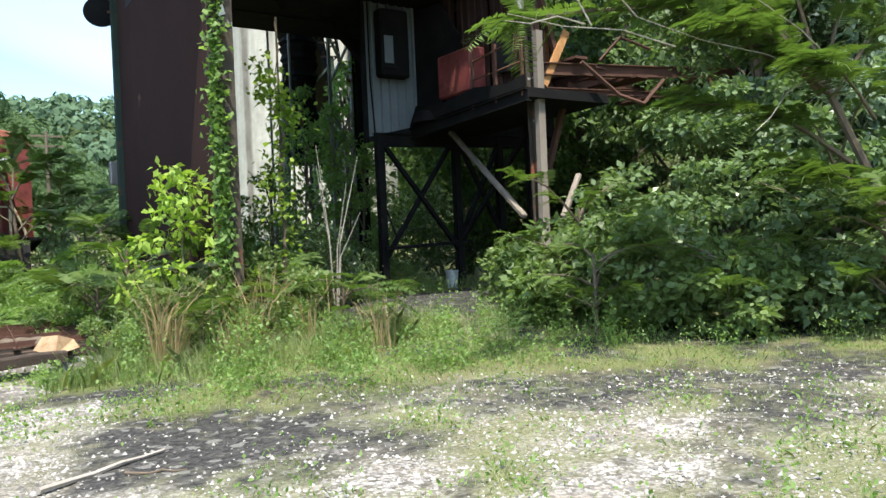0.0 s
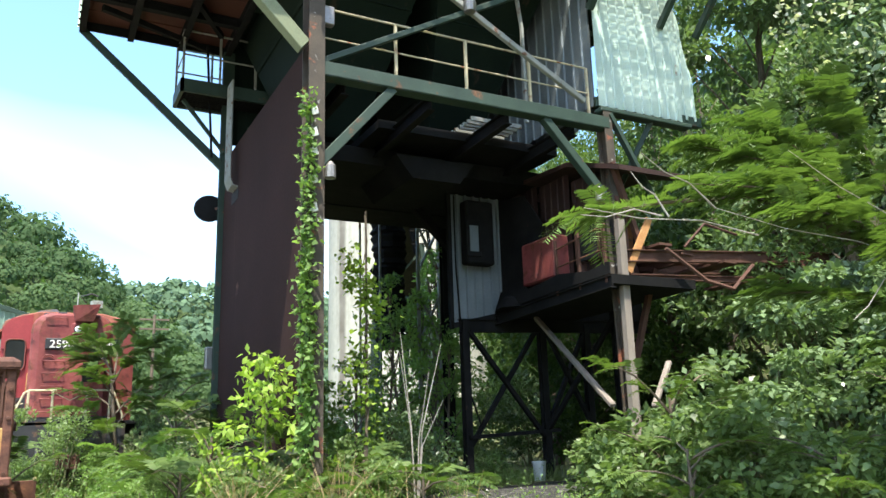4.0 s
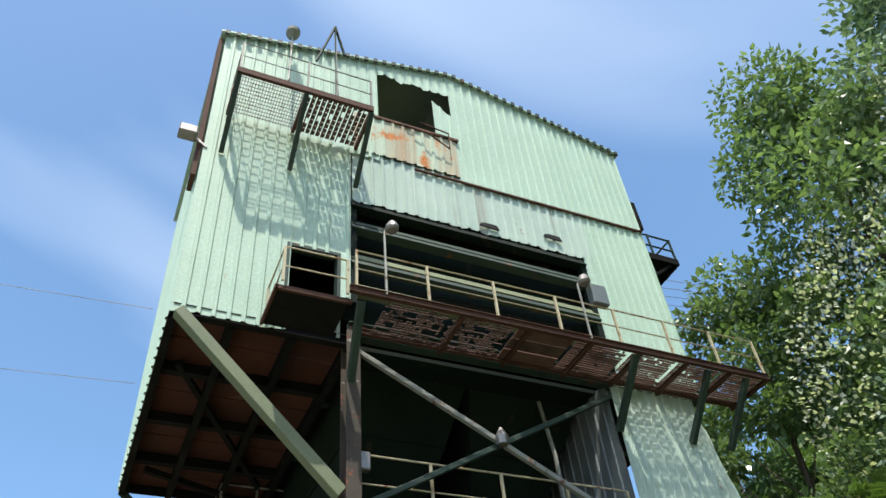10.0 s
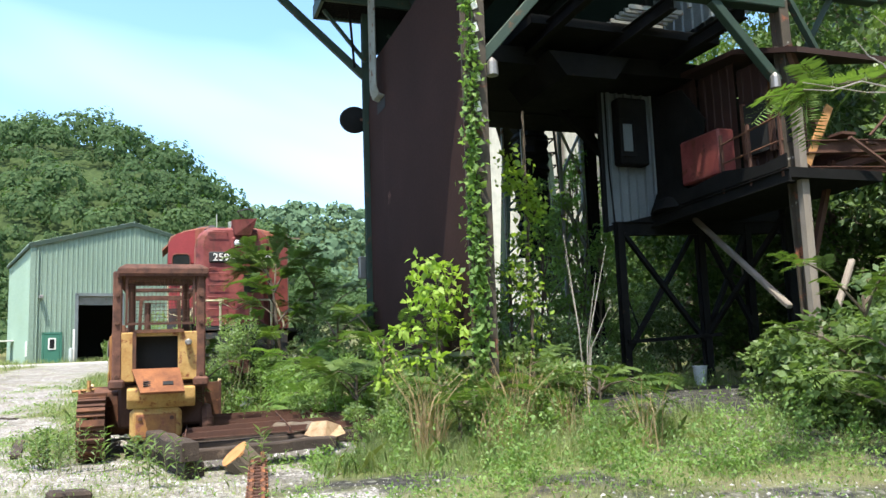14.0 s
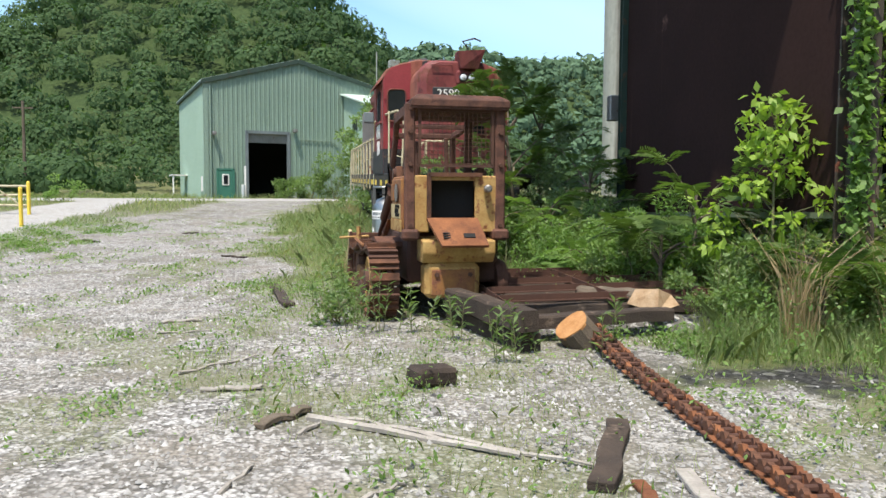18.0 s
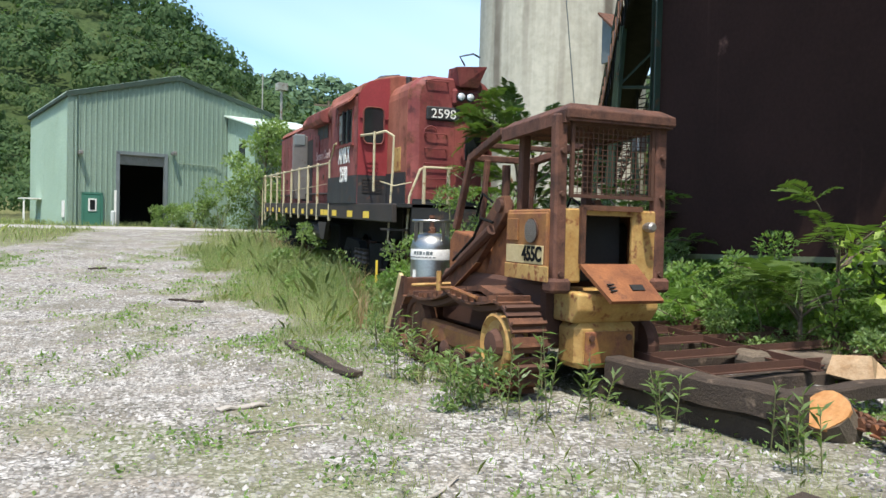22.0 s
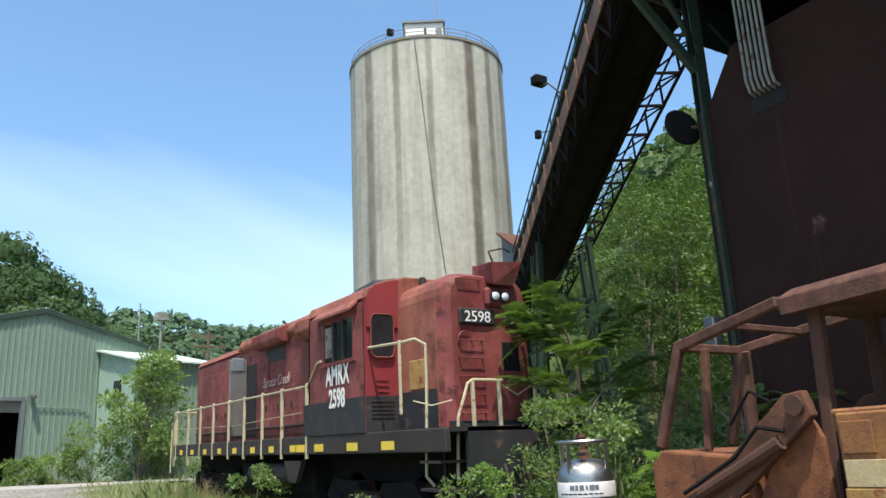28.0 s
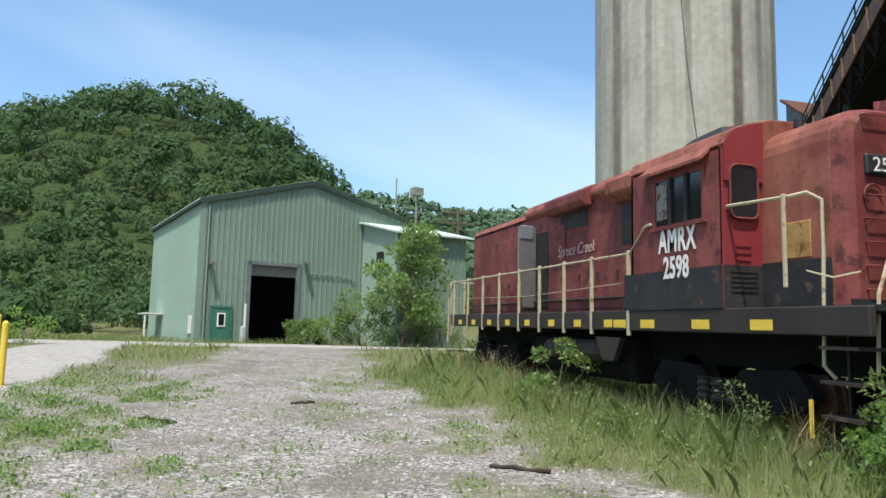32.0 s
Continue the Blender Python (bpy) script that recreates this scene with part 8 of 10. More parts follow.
obj("guard_ring", Shape().tube([(x, y, 1.70) for x, y in ring], 0.018, 6), M_CHROME, tank)
for i in (1, 7, 13, 19):
    obj("ring_leg", Shape().beam((ring[i][0], ring[i][1], 1.40), (ring[i][0], ring[i][1], 1.70), 0.05, 0.012), M_CHROME, tank)
obj("valve_stem", Shape().lathe([(0.06, 0), (0.05, 0.08), (0.03, 0.1), (0.03, 0.2), (0.045, 0.22), (0.04, 0.26)], (1.86, 13.25, 1.52), 12), M_RUST, tank)
obj("gauge", Shape().lathe([(0.05, 0), (0.05, 0.03)], (1.74, 13.15, 1.56), 12), M_LBLACK, tank)

# ---- timbers, logs, stump, fallen track and debris ----
def log(name, a, b, r0, r1, label, cat, mat=None, cut=None, wob=0.04, seed=0):
    a, b = Vector(a), Vector(b)
    t = thing(name, (a + b) / 2 - Vector((0, 0, r0)), label, cat)
    pts = [a.lerp(b, k / 6) + Vector((0, 0, wob * math.sin(3 * k + seed))) for k in range(7)]
    obj("stem", Shape().tube(pts, r0, 12, r1), mat or M_BARK, t)
    d = (b - a).normalized()
    if cut:
        e = d.orthogonal().normalized()
        f = d.cross(e)
        n = 18
        vs = [a - d * 0.012 + (e * math.cos(2 * math.pi * i / n) + f * math.sin(2 * math.pi * i / n)) * r0 * (0.97 + 0.05 * math.sin(5 * i + seed)) for i in range(n)]
        vs2 = [v + d * 0.03 for v in vs]
        s = Shape().add(vs + vs2, [tuple(range(n))[::-1], tuple(range(n, 2 * n))] + [(i, (i + 1) % n, n + (i + 1) % n, n + i) for i in range(n)])
        obj("cut_face", s, cut, t, "fresh orange cut face")
    return t


log("cut_log", (3.20, 7.68, 0.22), (3.38, 7.72, 0.02), 0.20, 0.205, "short log with a fresh orange cut end", "log", M_BARK, M_CUT, 0.0, 1)
log("cut_log", (4.50, 8.50, 0.36), (3.95, 9.5, 0.32), 0.12, 0.10, "short barked log with a pale splintered end", "log", M_BARK, M_CUT, 0.01, 2)
tagged(obj("splintered_end", Shape().add([(4.22, 8.62, 0.30), (4.44, 8.26, 0.24), (4.76, 8.36, 0.31), (4.68, 8.62, 0.34), (4.34, 8.66, 0.47), (4.50, 8.36, 0.50), (4.70, 8.46, 0.42)],
    [(0, 1, 5, 4), (1, 2, 6, 5), (2, 3, 6), (3, 0, 4), (4, 5, 6, 3), (3, 2, 1, 0)]), M_SPLIT), "pale splintered wood torn from the log", "wood chunk")
bed = Shape()
bn, bm = 22, 26
bx, by = np.meshgrid(np.linspace(2.35, 5.75, bn), np.linspace(8.1, 11.6, bm), indexing="ij")
rise = smooth(0, 0.5, np.minimum(np.minimum(bx - 2.35 - 0.06 * (by - 7.5), 5.75 - bx), np.minimum(by - 8.1, 11.6 - by)))
bh = height(bx, by) - 0.03 + 0.20 * rise + 0.035 * wave(bx, by, 0.33, 2.0) * rise
bed.add([(float(bx[i, j]), float(by[i, j]), float(bh[i, j])) for i in range(bn) for j in range(bm)], [(i * bm + j, (i + 1) * bm + j, (i + 1) * bm + j + 1, i * bm + j + 1) for i in range(bn - 1) for j in range(bm - 1)])
tagged(obj("ballast_bed", bed, M_BALLAST, smooth=True), "low bed of dark cinders and ballast between old timbers", "gravel", kind="stuff")
for (a, b, w, h, lab) in (((2.22, 9.22, 0.33), (2.66, 7.40, 0.33), 0.22, 0.22, "heavy old railway timber lying on another"), ((2.30, 9.5, 0.09), (2.72, 7.55, 0.09), 0.24, 0.2, "lower dark timber half in the weeds"),
                          ((2.45, 9.75, 0.24), (5.35, 9.55, 0.27), 0.22, 0.16, "dark timber across the ballast"), ((2.5, 10.55, 0.25), (5.6, 10.6, 0.27), 0.22, 0.16, "dark timber across the ballast"),
                          ((2.75, 8.75, 0.22), (5.2, 8.75, 0.25), 0.20, 0.14, "split dark timber across the ballast"), ((2.75, 8.05, 0.20), (4.55, 8.2, 0.24), 0.20, 0.14, "split dark timber across the ballast"), ((2.9, 11.3, 0.26), (5.6, 11.3, 0.27), 0.24, 0.18, "dark timber at the far end of the ballast"), ((5.45, 8.9, 0.22), (5.6, 11.4, 0.24), 0.18, 0.16, "dark edge timber of the ballast bed")):
    t = Shape()
    k = 5
    pts = [Vector(a).lerp(Vector(b), i / k) + Vector((0.012 * math.sin(5 * i + a[1]), 0, 0.010 * math.sin(3 * i + a[0]))) for i in range(k + 1)]
    sw = Vector((b[1] - a[1], a[0] - b[0], 0)).normalized() * (w / 2)
    ring = lambda p, g: [p - sw * g + Vector((0, 0, -h / 2)), p + sw * g + Vector((0, 0, -h / 2)), p + sw * g + Vector((0, 0, h * 0.36)), p + sw * g * 0.82 + Vector((0, 0, h / 2)), p - sw * g * 0.82 + Vector((0, 0, h / 2)), p - sw * g + Vector((0, 0, h * 0.36))]
    vs = [v for i, p in enumerate(pts) for v in ring(p, 1 + 0.05 * math.sin(7 * i + a[0] * 3))]
    t.add(vs, [(i * 6 + j, i * 6 + (j + 1) % 6, i * 6 + 6 + (j + 1) % 6, i * 6 + 6 + j) for i in range(k) for j in range(6)] + [tuple(range(6))[::-1], tuple(k * 6 + j for j in range(6))])
    tagged(obj("timber", t, M_TIE), lab, "timber", "timbers of the pile")
grid = thing("rusty_grid", (3.9, 9.6, 0.30), "rusted angle-iron grid lying across old timbers", "steel grid")
for a, b in (((2.62, 8.3, 0.345), (2.72, 11.35, 0.385)), ((5.35, 8.75, 0.365), (5.50, 11.40, 0.40)), ((4.02, 8.5, 0.355), (4.15, 11.4, 0.39)), ((2.6, 8.62, 0.35), (5.4, 8.80, 0.37)), ((2.65, 9.35, 0.36), (5.42, 9.62, 0.38)), ((2.66, 10.15, 0.37), (5.45, 10.30, 0.39)), ((2.7, 10.85, 0.38), (5.48, 10.98, 0.40)), ((2.7, 11.35, 0.385), (5.5, 11.42, 0.40))):
    obj("angle_bar", Shape().beam(a, b, 0.09, 0.014).beam(Vector(a) + Vector((0, 0, 0.035)), Vector(b) + Vector((0, 0, 0.035)), 0.014, 0.08), M_RUSTD, grid)
for i, (x, y) in enumerate(((1.48, 6.22),)):
    tagged(obj("wood_chunk", Shape().box(-0.2, 0.2, -0.11, 0.11, -0.06, 0.09, pose(x, y, gz(x, y) + 0.07, 4, 5, 25), 0.03), M_TIE), "dark broken chunk of timber on gravel", "wood chunk")

chainobj = thing("fallen_track", (2.9, 5.5, gz(2.9, 5.5)), "length of orange-rusted crawler track lying on gravel", "crawler track")
cps = [Vector((3.50, 7.85, 0.14)), Vector((3.37, 6.6, 0.05)), Vector((3.20, 5.1, 0.04)), Vector((3.06, 4.0, 0.04)), Vector((2.90, 2.9, 0.04))]


def along(t):
    t = max(0.0, min(0.9999, t)) * (len(cps) - 1)
    i = int(t)
    p, q = cps[i], cps[i + 1]
    return p.lerp(q, t - i), (q - p).normalized()


for k in range(33):
    p, d = along((k + 0.5) / 33)
    sd = Vector((0, 0, 1)).cross(d).normalized()
    m = Matrix((sd, d, Vector((0, 0, 1)))).transposed().to_4x4()
    m.translation = p + Vector((0, 0, gz(p.x, p.y)))
    tilt = Euler((random.uniform(-0.06, 0.06), random.uniform(-0.05, 0.05), random.uniform(-0.04, 0.04))).to_matrix().to_4x4()
    m = m @ tilt
    sh = obj("track_shoe", Shape().box(-0.115, 0.115, -0.050, 0.050, 0, 0.015, m), M_ORUST if k % 2 or k > 20 else M_RUST, chainobj)
    for sx in (-0.062, 0.062):
        obj("chain_link", Shape().prism([(-0.085, 0.016), (-0.075, 0.075), (-0.03, 0.088), (0.0, 0.05), (0.03, 0.088), (0.075, 0.075), (0.085, 0.016)], sx - 0.018, sx + 0.018, "x").moved(m @ Matrix.Rotation(0.12 * (1 if k % 2 else -1), 4, "Z")), M_RUST if k % 3 else M_ORUST, sh)
    obj("link_pin", Shape().beam(m @ Vector((-0.10, 0.06, 0.05)), m @ Vector((0.10, 0.06, 0.05)), 0.035, 0.035, bev=0.008), M_RUSTD, sh)


def stick(a, b, r, mat, label, cat="stick", flat=None, bend=0.014):
    a, b = Vector((*a, 0)), Vector((*b, 0))
    za, zb = gz(a.x, a.y), gz(b.x, b.y)
    sd = (b - a).cross(Vector((0, 0, 1))).normalized()
    pts = []
    for k in range(6):
        p = a.lerp(b, k / 5) + sd * bend * math.sin(2.3 * k + a.x * 9)
        p.z = za + (zb - za) * k / 5 + r * 0.8 + 0.012 * math.sin(4 * k + a.y)
        pts.append(p)
    if flat:
        sh = Shape()
        for p, q in zip(pts, pts[1:]):
            sh.beam(p, q + (q - p) * 0.08, flat, r, bev=0.006)
        return tagged(obj("plank", sh, mat), label, "plank")
    return tagged(obj("stick", Shape().tube(pts, r, 6, r * 0.5), mat), label, cat)


stick((2.0, 3.75), (2.58, 4.92), 0.06, M_TIE, "dark broken board on pale gravel", flat=0.15)
stick((2.02, 2.96), (2.26, 3.85), 0.03, M_ORUST, "short brown plank on gravel", flat=0.08)
stick((2.36, 2.3), (2.55, 3.94), 0.035, M_STICK, "bleached bark strip on gravel", flat=0.10)
stick((-0.39, 6.34), (0.10, 6.30), 0.025, M_STICK, "pale splinter of plank on gravel", flat=0.08)
stick((0.13, 5.19), (0.46, 5.54), 0.04, M_BARK, "strip of dark bark on gravel", flat=0.09)
for a, b, r in (((0.46, 5.34), (1.72, 4.36), 0.034), ((0.62, 5.36), (1.2, 4.95), 0.02), ((0.9, 5.12), (1.62, 4.52), 0.022), ((-0.65, 6.94), (-0.02, 7.52), 0.018), ((0.0, 4.06), (0.16, 4.47), 0.016), ((0.73, 3.86), (0.99, 4.06), 0.018), ((3.55, 2.45), (4.50, 3.03), 0.026), ((4.1, 2.53), (4.48, 2.36), 0.014), ((1.06, 5.0), (2.21, 4.05), 0.022),
                ((0.79, 3.45), (1.46, 3.75), 0.018), ((1.62, 3.08), (2.26, 3.57), 0.016), ((0.4, 5.0), (0.66, 5.39), 0.018), ((0.5, 2.6), (1.1, 3.0), 0.015), ((4.3, 6.9), (5.3, 7.4), 0.014), ((-1.2, 9.0), (-0.5, 9.1), 0.016), ((5.0, 6.4), (5.7, 6.9), 0.014)):
    stick(a, b, r, M_STICK if r > 0.015 else M_BARK, "grey bleached stick lying on gravel")
stick((-0.10, 13.3), (0.20, 11.05), 0.05, M_TIE, "dark weathered plank in the grass edge", flat=0.16)
stick((-1.3, 9.85), (-0.85, 10.0), 0.025, M_STICK, "pale splinter of wood on gravel", flat=0.08)
stick((-1.45, 18.3), (-0.9, 17.9), 0.03, M_TIE, "thin dark board on gravel", flat=0.10)
stick((-3.2, 24.3), (-2.8, 24.5), 0.03, M_TIE, "thin dark board on gravel", flat=0.12)
stick((-5.6, 22.6), (-5.1, 22.2), 0.03, M_TIE, "thin dark board on gravel", flat=0.12)

bkt = thing("plastic_bucket", (13.3, 11.7, gz(13.3, 11.7)), "pale grey plastic bucket standing on coal dust", "bucket")
bz = gz(13.3, 11.7)
obj("bucket_body", Shape().lathe([(0.12, 0.0), (0.15, 0.38), (0.165, 0.38), (0.165, 0.41), (0.14, 0.41), (0.11, 0.02)], (13.3, 11.7, bz), 18), M_BUCKET, bkt)
obj("bucket_handle", Shape().tube([(13.3 + 0.16 * math.cos(a), 11.7 + 0.05 * math.sin(a), bz + 0.38 - 0.14 * math.sin(a)) for a in [i * math.pi / 8 for i in range(9)]], 0.006, 5), M_STEELP, bkt)
bkt2 = thing("plastic_bucket", (4.0, 15.3, gz(4.0, 15.3)), "white plastic bucket in the weeds by the locomotive", "bucket")
obj("bucket_body", Shape().lathe([(0.12, 0.0), (0.15, 0.36), (0.165, 0.36), (0.165, 0.39), (0.14, 0.39), (0.11, 0.02)], (4.0, 15.3, gz(4, 15.3) + 0.05), 18), M_BUCKET, bkt2)

# ---- gate, stop sign and poles on the left ----
gx0, gy0 = -11.6, 33.0
gate = thing("pipe_gate", (gx0, gy0, gz(gx0, gy0)), "yellow pipe gate across the gravel lane", "gate")
gb = gz(gx0, gy0)
obj("gate_post", Shape().lathe([(0.07, -0.2), (0.07, 1.25), (0.03, 1.3)], (-10.3, 32.9, gb), 12), M_LYEL, gate)
for zz in (0.35, 0.75, 1.1):
    obj("gate_bar", Shape().tube([(-10.35, 32.9, gb + zz), (-14.6, 33.4, gb + zz)], 0.045, 8), M_RAIL, gate)
obj("gate_brace", Shape().beam((-10.6, 32.9, gb + 0.35), (-11.6, 33.0, gb + 1.1), 0.04, 0.04), M_RAIL, gate)
stop = thing("stop_sign", (-12.4, 33.0, gb), "red stop sign with a white notice below it", "sign")
obj("sign_post", Shape().beam((-12.4, 33.05, gb), (-12.4, 33.05, gb + 1.9), 0.06, 0.06), M_STEELP, stop)
oc = [(-12.4 + 0.38 * math.cos(math.pi / 8 + i * math.pi / 4), gb + 1.55 + 0.38 * math.sin(math.pi / 8 + i * math.pi / 4)) for i in range(8)]
sp = obj("sign_plate", Shape().prism(oc, 32.98, 33.0, "y"), M_SIGNR, stop, "red octagon")
words("sign_word", "STOP", Matrix.Translation((-12.4, 32.975, gb + 1.45)) @ Euler((radians(90), 0, 0)).to_matrix().to_4x4(), 0.28, M_WHITE, sp, 0.002, 0.9, "CENTER")
nb = obj("notice_board", Shape().box(-12.65, -12.15, 32.98, 33.0, gb + 0.45, gb + 1.1), M_WHITE, stop, "white notice with a black cross")
obj("notice_cross", Shape().beam((-12.52, 32.97, gb + 0.7), (-12.28, 32.97, gb + 0.98), 0.01, 0.06, (0, 1, 0)).beam((-12.28, 32.97, gb + 0.7), (-12.52, 32.97, gb + 0.98), 0.01, 0.06, (0, 1, 0)), M_BLACK, nb)
obj("blue_tag", Shape().box(-12.55, -12.2, 32.97, 32.99, gb + 0.22, gb + 0.44), M_BLUE, stop)
yp = tagged(obj("marker_post", Shape().lathe([(0.065, -0.2), (0.065, 1.25), (0.03, 1.3)], (-8.75, 27.4, gz(-8.75, 27.4)), 12), M_LYEL), "yellow painted steel marker post by the lane", "post")
for x, y, hh in ((-20.0, 62.0, 7.0), (-26, 58, 6.5)):
    tagged(obj("utility_pole", Shape().tube([(x, y, gz(x, y) - 0.3), (x, y, gz(x, y) + hh)], 0.14, 8, 0.1).beam((x - 0.7, y, gz(x, y) + hh - 0.5), (x + 0.7, y, gz(x, y) + hh - 0.5), 0.1, 0.1), M_BARK), "weathered wooden utility pole at the wood's edge", "utility pole", "utility poles")
up = thing("utility_pole", (12.0, 66.0, gz(12, 66)), "distant utility pole with crossarms behind the locomotive", "utility pole", "utility poles")
uz = gz(12, 66)
obj("pole", Shape().tube([(12, 66, uz - 0.3), (12, 66, uz + 10.5)], 0.16, 8, 0.11), M_BARK, up)
for zz in (9.3, 10.1):
    obj("crossarm", Shape().beam((10.8, 66, uz + zz), (13.2, 66, uz + zz), 0.12, 0.14), M_BARK, up)
hut = thing("hillside_hut", (-46, 95, gz(-46, 95)), "small pale metal hut on the wooded slope", "hut")
hz = 12.5
obj("hut_wall", Shape().box(-47.6, -44.4, 94, 98, gz(-46, 95) - 3, hz + 3.4), M_BROOF, hut)
obj("hut_roof", Shape().prism([(-48.0, hz + 3.0), (-44.0, hz + 4.3), (-44.0, hz + 4.45), (-48.0, hz + 3.15)], 93.6, 98.4, "y"), M_WHITE, hut)
# overhead cables
for k, (a, b) in enumerate((((-40, 9.5, 15.5), (3.2, 9.5, 12.0)), ((-40, 10.5, 13.5), (3.2, 10.5, 10.9)))):
    pts = [Vector(a).lerp(Vector(b), i / 10) - Vector((0, 0, 1.6 * math.sin(math.pi * i / 10))) for i in range(11)]
    tagged(obj("overhead_cable", Shape().tube(pts, 0.006, 4), M_RAILD), "thin dark overhead cable to the tower", "cable", "overhead cables")
for k in range(6):
    pts = [Vector((16.9, 10.0, 15.4 + 0.35 * k)).lerp(Vector((60, 14, 25 + 0.35 * k)), i / 8) for i in range(9)]
    tagged(obj("overhead_cable", Shape().tube(pts, 0.009, 4), M_RAILD), "thin dark overhead cable to the tower", "cable", "overhead cables")

# ---- plants ----
def clump_points(c, rad, n, hollow=0.45):
    """Points in an ellipsoid, thicker towards its skin."""
    d = unit(RNG.normal(size=(n, 3)))
    r = (hollow + (1 - hollow) * RNG.uniform(0, 1, n) ** 0.6)[:, None]
    return np.array(c) + d * r * np.array(rad), d


def stems(base, tips, r=0.012, wob=0.12):
    s = Shape()
    b = Vector(base)
    for t in tips:
        t = Vector([float(v) for v in t])
        m = b.lerp(t, 0.5) + Vector((random.uniform(-wob, wob), random.uniform(-wob, wob), 0.08))
        s.tube([b + Vector((random.uniform(-0.1, 0.1), random.uniform(-0.1, 0.1), -0.05)), m, t], r, 4, r * 0.4, caps=False)
    return s


def shrub(x, y, w, h, n, leaf, mat, label, name="shrub", cat="shrub", clumps=14, low=0.1, aspect=0.5, group="", deep=1.0, twig=None, flat=False):
    """A bush of leaf clumps of uneven size, with twigs."""
    z = gz(x, y)
    t = thing(name, (x, y, z), label, cat, group)
    cs = []
    for k in range(clumps):
        a, rr = random.uniform(0, 2 * math.pi), random.uniform(0.1, 1) ** 0.6
        hh = random.uniform(low, 1) * h * (1 - 0.45 * rr * rr)
        cs.append((x + w * rr * math.cos(a), y + w * deep * rr * math.sin(a), z + hh))
    P, D = [], []
    per = n // clumps
    for c in cs:
        q = random.uniform(0.22, 0.46) * max(min(w, h) * 0.9, min(0.34 * h, 0.85))
        p, d = clump_points(c, (q * (1.15 if flat else 1), q * (1.15 if flat else 1), q * (0.5 if flat else 0.75)), int(per * random.uniform(0.6, 1.4)))
        P.append(p)
        D.append(d)
    P, D = np.concatenate(P), np.concatenate(D)
    P[:, 2] = np.maximum(P[:, 2], z + 0.02)
    if flat:
        quads("foliage", leaves(P, leaf * 1.3, aspect + 0.1, D * np.array((1.1, 1.1, 0.2)), -0.1, 0.15), mat, t)
    else:
        quads("foliage", leaves(P, leaf, aspect, D * 0.8), mat, t)
    obj("stem", stems((x, y, z), cs[: min(9, clumps)], 0.010 + 0.004 * h), twig or M_TWIG, t)
    return t


def fronds(P, D, length, pairs=15, width=0.30, sag=0.5, leaf=0.36, narrow=0.19):
    """Feathery compound leaves: a curved midrib with pairs of narrow leaflets."""
    n = len(P)
    D = unit(D)
    side = unit(np.cross(D, np.array([0, 0, 1.0]) + RNG.normal(size=(n, 3)) * 0.12))
    upv = np.cross(side, D)
    L = length * RNG.uniform(0.7, 1.25, n)
    out = []
    prev = P
    for k in range(pairs + 1):
        t = (k + 1) / (pairs + 1)
        q = P + D * (L * t)[:, None] + np.array([0, 0, -1.0]) * (L * sag * t * t)[:, None]
        w = (0.006 * L)[:, None] * side
        out.append(np.stack([prev - w, prev + w, q + w, q - w], 1))
        if k < pairs:
            prof = math.sin(math.pi * min(1, 0.18 + 0.82 * (1 - abs(2 * t - 1) ** 1.5 * 0.75)) / 1.0 * 0.5)
            ll = (L * leaf * prof)[:, None]
            for sg in (-1, 1):
                d = unit(side * sg + D * 0.35 - np.array([0, 0, 0.22]) + RNG.normal(size=(n, 3)) * 0.08)
                f = unit(np.cross(d, upv)) * ll * narrow * 0.5
                out.append(np.stack([q, q + d * ll * 0.5 + f, q + d * ll, q + d * ll * 0.5 - f], 1))
        prev = q
    return np.concatenate(out)


def feather_branch(s, P, D, a, b, count, spread=0.5):
    """A limb from a to b with fronds along its outer part; gathers into P and D."""
    a, b = Vector(a), Vector(b)
    mid = a.lerp(b, 0.5) + Vector((0, 0, 0.12 * (b - a).length))
    pts = [a, a.lerp(mid, 0.5) + Vector((0, 0, 0.03)), mid, mid.lerp(b, 0.5) + Vector((0, 0, 0.04)), b]
    s.tube(pts, 0.008 + 0.012 * (b - a).length, 5, 0.004, caps=False)
    d = (b - a).normalized()
    for k in range(count):
        t = random.uniform(0.25, 1.0)
        i = min(3, int(t * 4))
        p = pts[i].lerp(pts[i + 1], t * 4 - i)
        ang = Vector((random.gauss(0, spread), random.gauss(0, spread), random.gauss(0.1, 0.25)))
        P.append(tuple(p))
        D.append(tuple((d + ang).normalized()))


